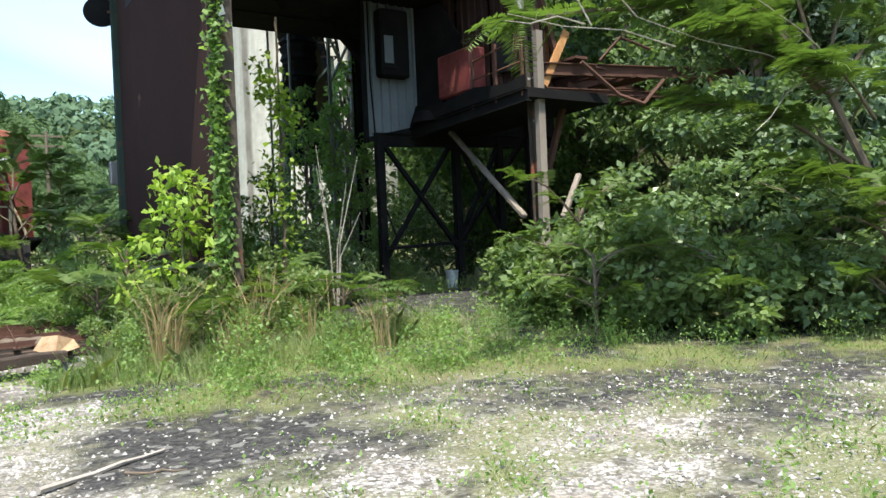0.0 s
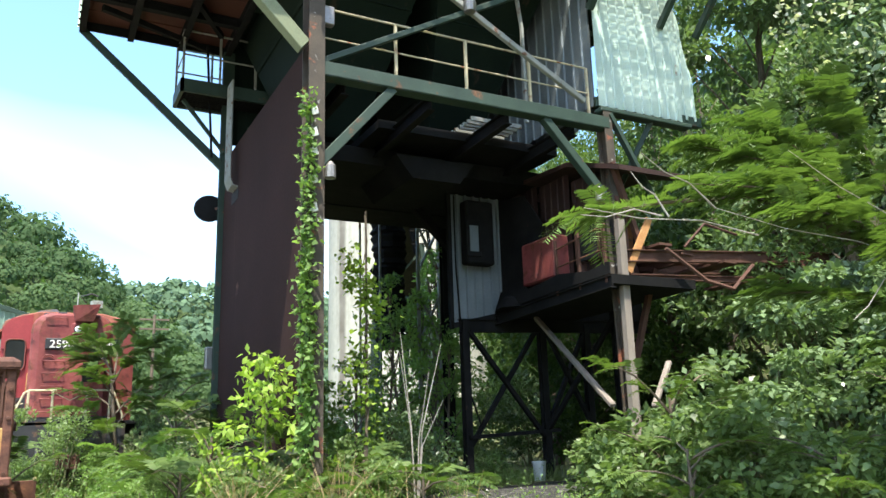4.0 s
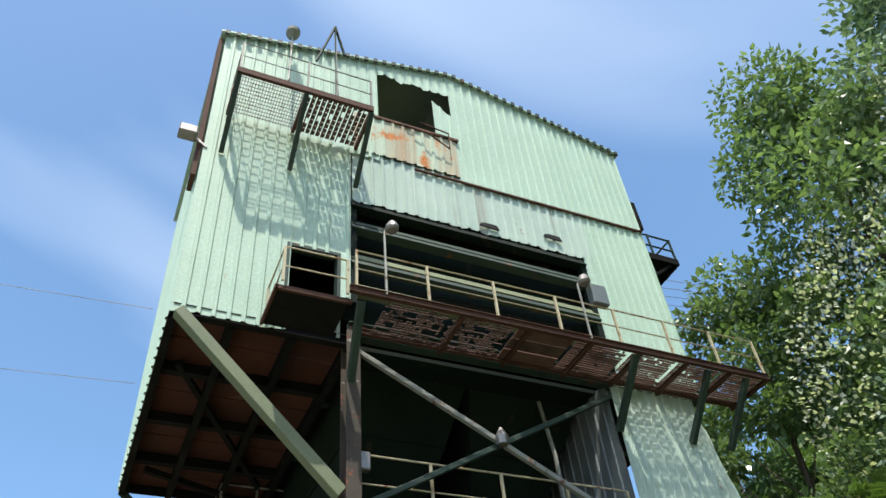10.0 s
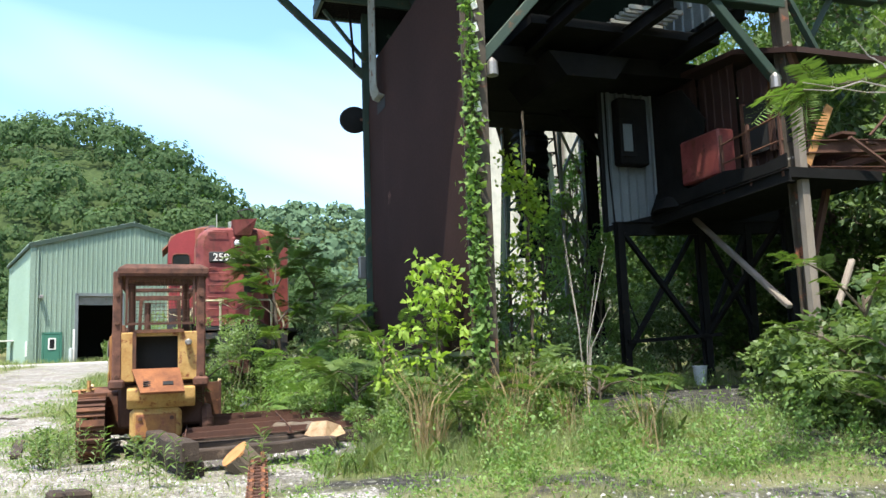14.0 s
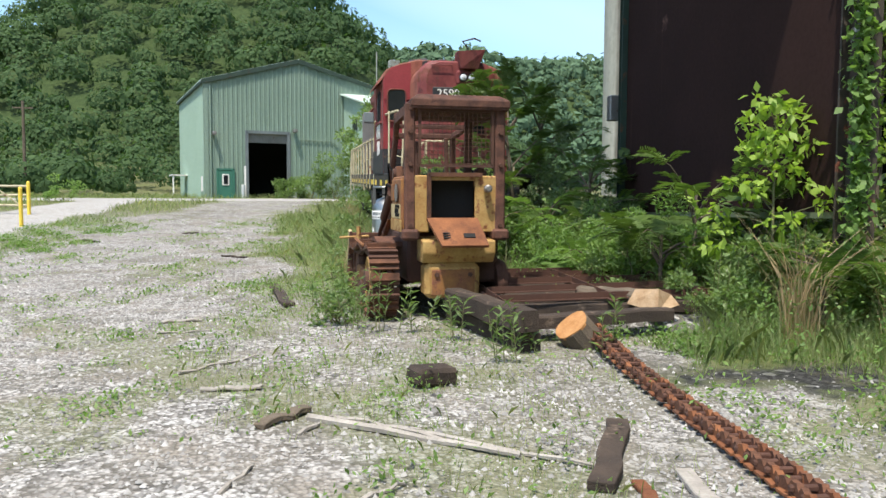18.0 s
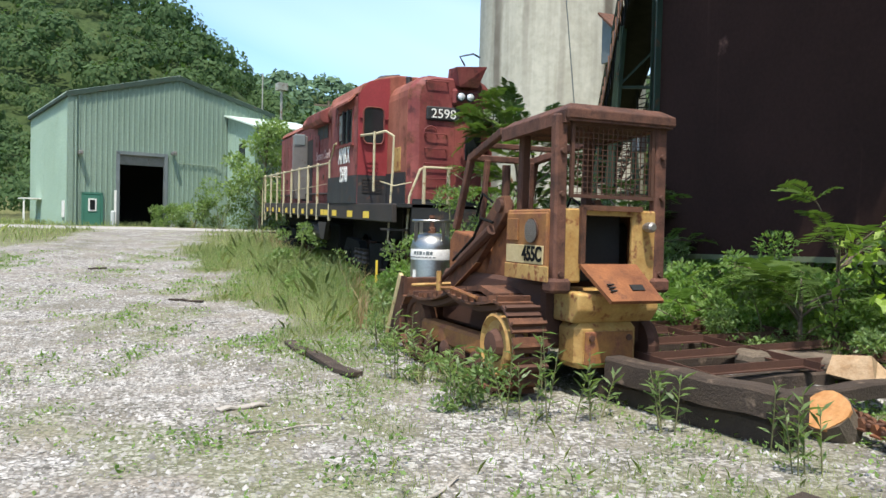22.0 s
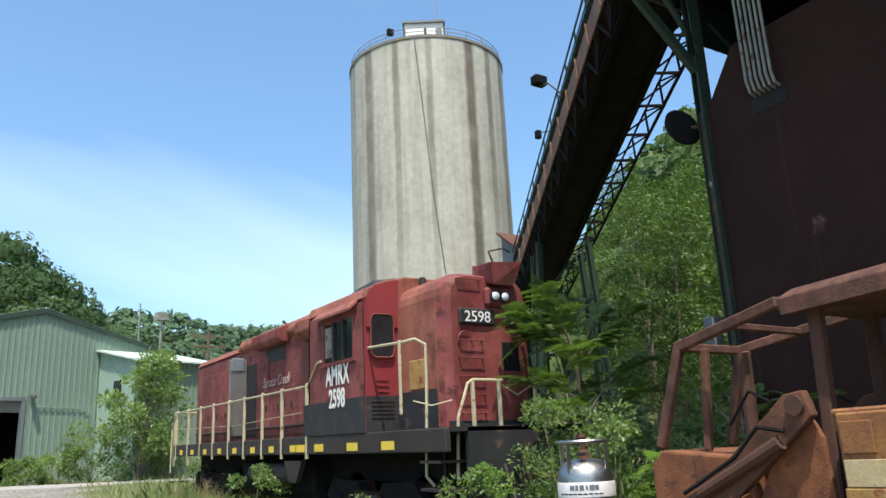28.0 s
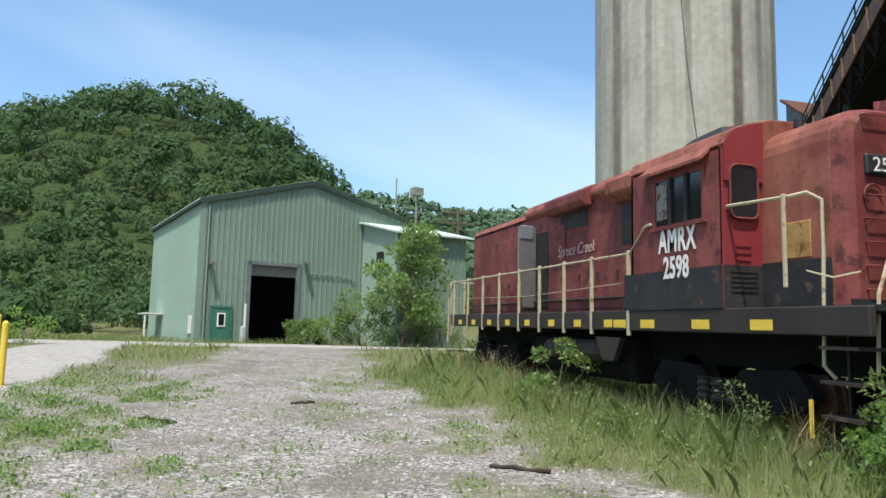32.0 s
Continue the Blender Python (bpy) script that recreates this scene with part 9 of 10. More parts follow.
def mimosa(x, y, h, spread, branches, per, length, label, name="mimosa_tree", mat=None, bare=0, lean=(0, 0), low=0.35, cat="small tree", sag=0.5):
    z = gz(x, y)
    t = thing(name, (x, y, z), label, cat)
    s = Shape()
    top = Vector((x + lean[0], y + lean[1], z + h * 0.7))
    s.tube([(x, y, z - 0.1), (x + lean[0] * 0.4, y + lean[1] * 0.4, z + h * 0.35), top], 0.02 + 0.012 * h, 6, 0.02, caps=False)
    P, D = [], []
    for k in range(branches):
        a = 2 * math.pi * k / branches + random.uniform(-0.3, 0.3)
        f = random.uniform(low, 1.0)
        st = Vector((x, y, z)).lerp(top, f)
        rr = spread * random.uniform(0.55, 1.0)
        en = st + Vector((rr * math.cos(a), rr * math.sin(a), h * random.uniform(0.05, 0.32)))
        br = Shape()
        feather_branch(br, P, D, st, en, per)
        obj("branch", br, M_BARK, t)
    obj("trunk", s, M_BARK, t)
    quads("foliage", fronds(np.array(P), np.array(D), length, sag=sag), mat or L_MIMO, t)
    if bare:
        s = Shape()
        for k in range(bare):
            a = random.uniform(0, 2 * math.pi)
            e = top + Vector((spread * 0.7 * math.cos(a), spread * 0.7 * math.sin(a), random.uniform(-0.2, 0.6)))
            s.tube([top, top.lerp(e, 0.5) + Vector((0, 0, 0.15)), e], 0.012, 4, 0.004, caps=False)
        obj("bare_twig", s, M_STICK, t)
    return t


def tree(x, y, h, cr, n, leaf, mat, label, trunk=0.16, clumps=26, base=0.25, name="tree", aspect=0.5, droop=0.0, group="", up=None):
    """A tree: tapered trunk, limbs, and an uneven crown of leaf clumps with gaps."""
    z = gz(x, y)
    t = thing(name, (x, y, z), label, "tree", group)
    s = Shape()
    lean = Vector((random.uniform(-0.5, 0.5), random.uniform(-0.5, 0.5), 0))
    pts = [Vector((x, y, z - 0.2)), Vector((x, y, z + h * 0.3)) + lean * 0.3, Vector((x, y, z + h * 0.6)) + lean * 0.7, Vector((x, y, z + h * 0.92)) + lean]
    s.tube(pts, trunk, 8, 0.03)
    P, D = [], []
    for k in range(clumps):
        f = base + (1 - base) * (k + random.random()) / clumps
        a = k * 2.4 + random.uniform(-0.4, 0.4)
        prof = math.sin(math.pi * min(0.97, max(0.12, (f - base) / (1 - base) * 0.85 + 0.15))) ** 0.7
        rr = cr * prof * random.uniform(0.45, 1.0)
        st = pts[0].lerp(pts[3], max(0.1, f - 0.12))
        c = Vector((x + rr * math.cos(a), y + rr * math.sin(a), z + f * h)) + lean * f
        limb = Shape().tube([st, st.lerp(c, 0.55) + Vector((0, 0, 0.1)), c], min(0.6 * trunk, 0.025 + 0.010 * (1 - f) * h * 0.3), 5, 0.006, caps=False)
        obj("branch", limb, M_BARK, t)
        q = cr * random.uniform(0.26, 0.46)
        p, d = clump_points(c, (q, q, q * 0.62), int(n / clumps * random.uniform(0.6, 1.4)), 0.3)
        P.append(p)
        D.append(d)
    P, D = np.concatenate(P), np.concatenate(D)
    obj("trunk", s, M_BARK, t)
    quads("crown", leaves(P, leaf, aspect, D * 0.6, 0.2, droop), mat, t)
    return t


# -- thicket on the right of the tower --
thick = "thicket beside the tower"
for i, (x, y, w, h, n, lf, m) in enumerate((
        (11.6, 5.6, 1.0, 1.7, 2600, 0.11, L_BUSH), (12.4, 4.6, 1.1, 1.9, 2800, 0.11, L_BUSH), (13.4, 5.4, 1.3, 2.9, 3600, 0.12, L_DARK), (14.6, 4.6, 1.4, 3.2, 4000, 0.12, L_DARK),
        (13.0, 3.4, 1.1, 1.5, 2600, 0.11, L_BUSH), (14.4, 2.7, 1.3, 1.8, 3000, 0.11, L_DARK), (15.9, 3.6, 1.5, 3.4, 4200, 0.13, L_DARK), (16.6, 5.6, 1.6, 4.6, 5000, 0.14, L_DARK), (15.6, 6.6, 1.3, 3.8, 4000, 0.13, L_DARK),
        (17.9, 4.2, 1.7, 5.2, 5200, 0.15, L_PALE), (16.0, 1.6, 1.5, 2.2, 3200, 0.12, L_BUSH), (17.8, 2.0, 1.7, 3.8, 4400, 0.14, L_DARK), (19.3, 6.2, 1.9, 6.0, 5200, 0.16, L_PALE), (12.6, 7.4, 0.9, 1.4, 2200, 0.10, L_BUSH), (18.6, 8.6, 1.8, 6.2, 4600, 0.16, L_DARK), (20.0, 0.6, 2.0, 4.2, 4200, 0.15, L_DARK))):
    x, y = x - 0.15, y + 0.45
    shrub(x, y, w, h, n, lf, m, ("glossy dark green bush in the thicket" if m is L_DARK else "pale-leaved tall bush in the thicket" if m is L_PALE else "leafy green bush at the thicket edge"), group=thick, clumps=20, deep=0.9, flat=True)
for x, y, h, sp in ((11.2, 5.0, 1.7, 1.3), (12.5, 3.7, 1.6, 1.3), (13.9, 2.1, 1.9, 1.5), (12.2, 6.3, 2.6, 1.5), (15.0, 3.4, 3.4, 1.9)):
    mimosa(x, y, h, sp, 9, 9, 0.42, "young mimosa with feathery leaves at the thicket edge", low=0.3)
# tall trees behind it
tree(21.2, 5.6, 22.5, 3.9, 22000, 0.30, L_DARK, "tall dark green tree beside the tower", 0.3, 44, 0.15, aspect=0.5, droop=0.35, group=thick)
tree(23.6, 1.2, 23.0, 4.4, 24000, 0.30, L_PALE, "tall tree with pale flickering leaves", 0.32, 44, 0.15, group=thick)
tree(20.4, 10.6, 17.0, 3.2, 15000, 0.28, L_DARK, "slender green tree behind the walkway", 0.22, 34, 0.2, aspect=0.5, droop=0.35, group=thick)
tree(19.2, 3.0, 12.5, 3.2, 12000, 0.22, L_PALE, "broad tree with pale undersides of leaves", 0.22, 34, 0.15, group=thick)
tree(23.0, -2.2, 16.0, 4.0, 10000, 0.26, L_DARK, "dense dark green tree", 0.25, 34, 0.12, group=thick)
tree(18.2, 6.8, 9.5, 2.6, 9000, 0.20, L_DARK, "dense dark tree against the apron", 0.18, 28, 0.15, group=thick)
for bx, by, bz, bn, bq in ((23.6, 1.2, 13.0, 14000, (4.7, 4.7, 9.5)), (21.2, 5.2, 10.0, 8200, (4.1, 4.1, 7.0)), (19.2, 3.0, 8.0, 1400, (3.0, 3.0, 4.0))):
    bp, bd = clump_points((bx, by, bz), bq, bn, 0.75)
    tagged(quads("blossom", leaves(bp, 0.13, 0.8, bd), leafmat("cream_blossom", (0.50, 0.52, 0.42), (0.66, 0.67, 0.58), 0.3)), "cream blossom sprays high in the trees", "blossom", kind="stuff")
# overhanging feathery branches in front of the tower
mim = thing("mimosa_tree", (14.6, 2.2, gz(14.6, 2.2)), "mimosa with long feathery branches reaching over the thicket", "small tree")
ms = Shape()
ms.tube([(14.6, 2.2, -0.1), (14.2, 2.4, 2.0), (13.6, 2.8, 3.6)], 0.09, 7, 0.05, caps=False)
MP, MD = [], []
for a, b, c in (((13.7, 2.8, 3.5), (8.2, 3.6, 3.9), 26), ((13.8, 2.8, 3.4), (9.6, 3.0, 4.3), 30), ((13.6, 2.8, 3.6), (10.4, 3.4, 5.0), 34), ((13.7, 2.9, 3.4), (10.9, 2.6, 4.0), 30), ((13.6, 2.9, 3.6), (11.6, 3.6, 5.6), 30),
                ((14.2, 2.4, 3.0), (12.2, 2.2, 3.6), 24), ((13.6, 2.8, 3.6), (12.6, 3.2, 6.2), 26), ((13.6, 2.8, 3.5), (13.2, 1.8, 5.4), 26), ((14.4, 2.3, 1.6), (12.2, 2.4, 2.2), 22), ((14.5, 2.2, 1.2), (13.0, 1.6, 1.9), 22), ((13.9, 2.6, 2.4), (10.9, 3.2, 3.1), 22), ((13.7, 2.7, 3.3), (14.6, 1.6, 5.0), 24)):
    feather_branch(ms, MP, MD, a, b, int(c * 2.0), 0.55)
obj("trunk", ms, M_BARK, mim)
quads("foliage", fronds(np.array(MP), np.array(MD), 0.60, 20, leaf=0.34, sag=0.45, narrow=0.15), L_MIMO, mim)
tw = Shape()
for a, b in (((13.6, 2.8, 3.6), (9.6, 2.6, 3.9)), ((10.6, 2.9, 3.75), (8.1, 3.0, 3.85)), ((9.6, 2.6, 3.9), (8.5, 2.5, 4.35)), ((9.0, 2.8, 3.8), (7.9, 2.8, 3.7)), ((13.7, 2.6, 3.7), (10.4, 2.2, 4.55)), ((9.1, 2.8, 3.8), (8.7, 2.9, 4.3)), ((12.6, 2.5, 3.4), (11.4, 2.4, 2.7))):
    a, b = Vector(a), Vector(b)
    tw.tube([a, a.lerp(b, 0.35) + Vector((0, 0, 0.07)), a.lerp(b, 0.7) + Vector((0, 0, -0.02)), b], 0.011, 5, 0.004, caps=False)
obj("bare_branch", tw, M_STICK, mim, "pale bare branch")

# -- bushes before the brown panel and round the front leg --
front = "bushes before the panel"
for i, (x, y, w, h, n, lf, m) in enumerate((
        (6.2, 10.4, 0.8, 1.3, 3400, 0.075, L_VINE), (5.9, 11.6, 0.85, 1.3, 3400, 0.075, L_VINE), (5.6, 12.8, 0.85, 1.2, 3000, 0.075, L_VINE), (5.2, 11.2, 0.7, 1.0, 2400, 0.07, L_VINE), (4.9, 10.2, 0.6, 0.8, 2000, 0.06, L_BUSH), (4.7, 12.4, 0.7, 1.0, 2200, 0.07, L_VINE), (5.5, 8.6, 0.6, 0.75, 1800, 0.06, L_BUSH), (7.0, 7.3, 0.7, 0.8, 2000, 0.065, L_VINE), (6.2, 13.8, 0.7, 1.5, 2200, 0.09, L_DARK),
        (6.1, 8.6, 0.7, 0.9, 2000, 0.08, L_BUSH), (5.6, 9.7, 0.55, 0.7, 1500, 0.07, L_VINE), (7.4, 7.6, 0.7, 0.9, 1900, 0.08, L_BUSH), (8.0, 9.4, 0.8, 1.3, 2200, 0.09, L_BUSH), (5.9, 15.3, 0.8, 1.9, 2600, 0.09, L_DARK), (5.8, 16.6, 0.7, 2.3, 2600, 0.09, L_DARK), (10.0, 11.5, 1.0, 1.6, 2200, 0.10, L_DARK), (8.6, 11.0, 0.9, 1.5, 2200, 0.10, L_DARK))):
    shrub(x, y, w, h * 1.35, n, lf, m, "low leafy bush in the weeds before the brown panel" if i < 12 else "shady bush beneath the tower", group=front, clumps=13, deep=1.0)
# lime green sapling
sap = thing("lime_sapling", (6.44, 9.15, gz(6.44, 9.15)), "sapling with bright lime-green broad leaves", "sapling")
sp_, sd_ = [], []
ss = Shape()
sz = gz(6.44, 9.15)
ss.tube([(6.44, 9.15, sz), (6.4, 9.1, sz + 1.3), (6.46, 9.2, sz + 2.75)], 0.03, 6, 0.008, caps=False)
for k in range(26):
    f = 0.25 + 0.75 * k / 26
    a = k * 2.4
    rr = (1.05 if f < 0.6 else 0.5) * (1.15 - f * 0.75)
    b0 = Vector((6.43, 9.14, sz + 2.85 * f - 0.25))
    b1 = b0 + Vector((rr * math.cos(a), rr * math.sin(a), 0.25))
    ss.tube([b0, b1], 0.010, 4, 0.004, caps=False)
    p, d = clump_points(b1, (0.26, 0.26, 0.17), 34, 0.2)
    sp_.append(p)
    sd_.append(d)
obj("stem", ss, M_TWIG, sap)
quads("foliage", leaves(np.concatenate(sp_), 0.15, 0.55, np.concatenate(sd_) * 0.5, 0.0, 0.35), L_BRIGHT, sap)
# feathery saplings round the leg
for x, y, h, sp, br, per in ((5.3, 10.0, 1.5, 0.95, 9, 6), (7.6, 9.0, 1.7, 1.1, 9, 6), (8.4, 7.6, 1.3, 0.9, 8, 6), (4.9, 11.6, 0.9, 0.8, 8, 5), (6.3, 7.9, 1.3, 0.9, 8, 6), (5.6, 13.4, 1.2, 0.9, 8, 5), (5.2, 14.9, 1.7, 1.0, 9, 6), (7.9, 8.3, 1.2, 0.9, 7, 6), (5.75, 9.9, 2.3, 0.9, 8, 5)):
    mimosa(x, y, h, sp, br, per, 0.55, "young mimosa with feathery leaves before the tower leg", "mimosa_sapling", mat=L_VINE if y > 11 else L_MIMO, cat="sapling", low=0.3)
# mimosa at the locomotive's nose
nm_ = thing("mimosa_tree", (5.0, 16.5, gz(5.0, 16.5)), "mimosa spreading feathery branches over the locomotive's nose", "small tree")
ns = Shape()
ns.tube([(5.0, 16.5, 0.0), (4.9, 16.5, 1.6), (4.75, 16.55, 3.1)], 0.06, 6, 0.03, caps=False)
NP, ND = [], []
for a, b, c in (((4.75, 16.55, 3.2), (3.95, 17.0, 3.80), 24), ((4.8, 16.5, 3.0), (4.0, 16.75, 3.45), 24), ((4.8, 16.5, 3.0), (4.25, 17.2, 3.85), 20), ((4.85, 16.5, 2.3), (3.8, 16.8, 2.75), 16), ((4.75, 16.55, 3.1), (4.2, 16.5, 4.05), 18), ((4.8, 16.5, 2.6), (4.1, 15.7, 3.1), 16), ((4.9, 16.5, 1.8), (4.0, 16.0, 2.3), 14), ((4.8, 16.5, 2.9), (5.3, 15.6, 3.7), 18), ((4.8, 16.5, 3.0), (5.8, 16.9, 3.9), 20), ((4.8, 16.5, 2.9), (5.0, 17.4, 4.2), 18), ((4.9, 16.5, 1.9), (5.6, 15.7, 2.5), 16), ((4.9, 16.5, 2.2), (5.9, 16.2, 3.0), 16), ((4.9, 16.5, 1.5), (4.5, 15.7, 1.9), 12)):
    feather_branch(ns, NP, ND, a, b, c, 0.55)
obj("trunk", ns, M_BARK, nm_)
quads("foliage", fronds(np.array(NP), np.array(ND), 0.5, 16, sag=0.45), L_MIMO, nm_)
for x, y, w, h in ((2.95, 15.1, 0.55, 1.9), (3.7, 15.0, 0.55, 2.0)):
    shrub(x, y, w, h * 1.2, 1900, 0.075, L_BUSH, "leafy bush at the locomotive's front steps", group="bushes at the nose", clumps=12, deep=1.0)
mimosa(5.9, 14.4, 3.0, 1.5, 11, 9, 0.5, "bushy mimosa between locomotive and tower", low=0.3)
mimosa(6.1, 18.4, 4.6, 1.7, 12, 10, 0.55, "bushy mimosa beside the locomotive", low=0.3)
mimosa(2.75, 10.6, 1.75, 0.75, 7, 5, 0.4, "mimosa seedling growing through the rusted loader", "mimosa_sapling", cat="sapling", low=0.6)
# vine on the leg
vn = thing("climbing_vine", (6.85, 8.2, gz(6.85, 8.2)), "leafy green vine climbing the rusty tower leg", "vine")
zz = RNG.uniform(0.1, 7.0, 3000) ** 1.0
keep = RNG.uniform(0, 1, 3000) < np.clip(1.05 - zz / 8.5, 0.15, 1)
zz = zz[keep]
vx = 6.66 + RNG.normal(0, 0.075, len(zz)) - 0.03 * np.sin(zz * 2)
vy = 7.90 + RNG.normal(0, 0.07, len(zz))
quads("foliage", leaves(np.stack([vx, vy, zz], 1), 0.11, 0.75, np.array([[-0.2, -0.8, -0.5]]), 0, 0.2), L_VINE, vn)
obj("vine_stem", Shape().tube([(6.66 + 0.05 * math.sin(2 * k), 7.94, 0.45 * k) for k in range(16)], 0.014, 4, 0.006).tube([(6.72 + 0.05 * math.sin(2 * k + 1), 7.93, 0.45 * k) for k in range(14)], 0.012, 4, 0.005), M_BARK, vn)
vn2 = thing("climbing_vine", (8.2, 9.4, gz(8.2, 9.4)), "bright vine on a bare pole under the tower", "vine")
zz = np.clip(np.where(RNG.uniform(0, 1, 620) < 0.6, RNG.normal(4.1, 0.35, 620), RNG.normal(2.7, 0.7, 620)), 0.5, 4.9)
quads("foliage", leaves(np.stack([8.25 + RNG.normal(0, 0.16, 620) - 0.2 * np.sin(zz * 3), 9.6 + RNG.normal(0, 0.18, 620), zz], 1), 0.12, 0.7, None, 0, 0.2), L_BRIGHT, vn2)
obj("vine_stem", Shape().tube([(8.3 + 0.06 * math.sin(2 * k), 9.6, 0.5 * k) for k in range(12)], 0.02, 4, 0.008).tube([(8.3, 9.6, 0), (8.35, 9.65, 5.6)], 0.03, 5, 0.02), M_BARK, vn2)
bare = thing("bare_sapling", (8.9, 8.9, gz(8.9, 8.9)), "leafless pale sapling beneath the tower", "sapling")
bs = Shape()
for e in ((8.6, 8.8, 2.9), (9.1, 8.7, 2.6), (9.5, 9.0, 3.1), (8.8, 9.2, 3.3), (9.3, 8.6, 2.1)):
    bs.tube([(8.9, 8.9, 0), Vector((8.9, 8.9, 1.1)).lerp(Vector(e), 0.25), e], 0.016, 4, 0.004, caps=False)
obj("stem", bs, M_STICK, bare)

# -- weeds along the locomotive and the loader --
alongside = "weeds beside the machines"
for x, y, w, h, n, lf, m in ((2.0, 24.4, 0.75, 1.25, 2200, 0.085, L_BUSH), (2.5, 16.6, 0.5, 1.75, 2600, 0.07, L_BUSH), (3.1, 16.3, 0.6, 2.0, 3000, 0.07, L_VINE), (3.9, 16.4, 0.65, 2.0, 2400, 0.07, L_BUSH), (4.8, 16.6, 0.6, 1.6, 2200, 0.07, L_BUSH), (2.1, 16.4, 0.4, 0.9, 1200, 0.06, L_VINE), (3.0, 15.6, 0.6, 1.15, 1700, 0.07, L_BUSH), (3.7, 15.2, 0.7, 1.5, 1900, 0.07, L_BUSH), (4.6, 15.4, 0.7, 1.4, 1900, 0.075, L_VINE), (2.6, 14.8, 0.5, 0.8, 1200, 0.06, L_BUSH), (1.75, 18.2, 0.55, 0.7, 1000, 0.06, L_BUSH), (1.5, 21.0, 0.5, 0.55, 800, 0.06, L_BUSH), (5.0, 13.4, 0.7, 1.0, 1500, 0.07, L_BUSH), (4.2, 14.2, 0.6, 0.8, 1300, 0.06, L_VINE), (0.85, 9.4, 0.35, 0.5, 700, 0.06, L_BUSH), (0.85, 10.6, 0.25, 0.2, 400, 0.045, L_BUSH), (1.0, 12.6, 0.35, 0.6, 700, 0.06, L_BUSH), (2.6, 32.6, 0.9, 0.9, 1200, 0.09, L_BUSH), (-12.0, 43.5, 0.9, 1.2, 1200, 0.12, L_VINE)):
    shrub(x, y, w, h * (1.0 if 15 < y < 17 else 1.35), int(n * 0.7), lf * 1.15, m, "leafy weeds growing up beside rusting steel", group=alongside, clumps=10, name="weed_bush")
# tall weeds with lance leaves
def lance(x, y, h, k):
    t = thing("tall_weed", (x, y, gz(x, y)), "upright weed with narrow lance-shaped leaves", "weed", "tall weeds")
    s, P, D = Shape(), [], []
    for i in range(k):
        bx, by = x + random.gauss(0, 0.09), y + random.gauss(0, 0.09)
        hh = h * random.uniform(0.6, 1.1)
        tx, ty = bx + random.gauss(0, 0.07), by + random.gauss(0, 0.07)
        z = gz(bx, by)
        s.tube([(bx, by, z), (tx, ty, z + hh)], 0.006, 4, 0.003, caps=False)
        for q in range(14):
            f = 0.2 + 0.8 * q / 14
            a = q * 2.4
            P.append((bx + (tx - bx) * f, by + (ty - by) * f, z + hh * f))
            D.append((math.cos(a), math.sin(a), 0.5))
    obj("stem", s, M_TWIG, t)
    quads("foliage", leaves(np.array(P), 0.13, 0.2, np.array(D) * 2, 0.2), L_BUSH, t)


for x, y, h, k in ((1.25, 8.75, 0.75, 4), (2.05, 8.2, 0.7, 4), (2.3, 7.0, 0.65, 4), (1.6, 8.6, 0.55, 4), (0.75, 9.6, 0.6, 4), (2.7, 7.6, 0.5, 3), (3.35, 7.2, 0.6, 3), (0.6, 10.9, 0.55, 4), (0.9, 11.7, 0.6, 4), (0.95, 10.3, 0.45, 3), (1.0, 11.2, 0.5, 3), (1.05, 8.95, 0.6, 4), (5.2, 8.3, 0.9, 4), (1.9, 14.2, 0.7, 4)):
    lance(x, y, h, k)
# dry grass clumps
def straw(x, y, h, k):
    z = gz(x, y)
    b = np.stack([x + RNG.normal(0, 0.10, k), y + RNG.normal(0, 0.10, k), np.full(k, z)], 1)
    lean = RNG.normal(0, 0.22, (k, 2))
    tall = (h * RNG.uniform(0.5, 1.15, k))
    m = b + np.stack([lean[:, 0] * tall * 0.4, lean[:, 1] * tall * 0.4, tall * 0.6], 1)
    e = b + np.stack([lean[:, 0] * tall * 1.5, lean[:, 1] * tall * 1.5, tall], 1)
    w = np.stack([RNG.normal(0, 0.0042, k), RNG.normal(0, 0.0042, k), np.zeros(k)], 1)
    V = np.concatenate([np.stack([b - w, b + w, m + w * 0.8, m - w * 0.8], 1), np.stack([m - w * 0.8, m + w * 0.8, e + w * 0.2, e - w * 0.2], 1)])
    ob = quads("dry_grass_clump", V, M_STRAW)
    tagged(ob, "clump of tall dry straw-coloured grass", "dry grass", "dry grass clumps")


for x, y, h, k in ((5.6, 7.4, 1.25, 70), (5.9, 7.7, 1.1, 50), (6.7, 7.1, 1.2, 70), (7.1, 7.5, 1.3, 70), (7.6, 7.0, 1.0, 50), (6.3, 6.6, 0.8, 40), (1.2, 14.6, 0.7, 40), (3.2, 14.0, 0.8, 40), (1.9, 17.3, 0.8, 40), (2.2, 29.0, 0.9, 60), (2.0, 27.0, 0.8, 50), (2.0, 31.2, 0.9, 50), (8.3, 6.4, 1.0, 40)):
    straw(x, y, h, k)

# -- trees near the shed --
tree(4.4, 50.0, 6.3, 2.5, 4600, 0.25, L_BUSH, "broad-leaved small tree before the lean-to", 0.09, 17, 0.14, group="trees by the shed")
for x, y, w, h in ((0.8, 50.9, 1.3, 2.3), (2.3, 50.5, 1.5, 3.0), (6.0, 49.8, 1.5, 2.6), (-0.6, 51.6, 1.0, 1.5)):
    shrub(x, y, w, h, 2200, 0.16, L_BUSH, "scrubby green bush before the shed", group="bushes by the shed", clumps=14)
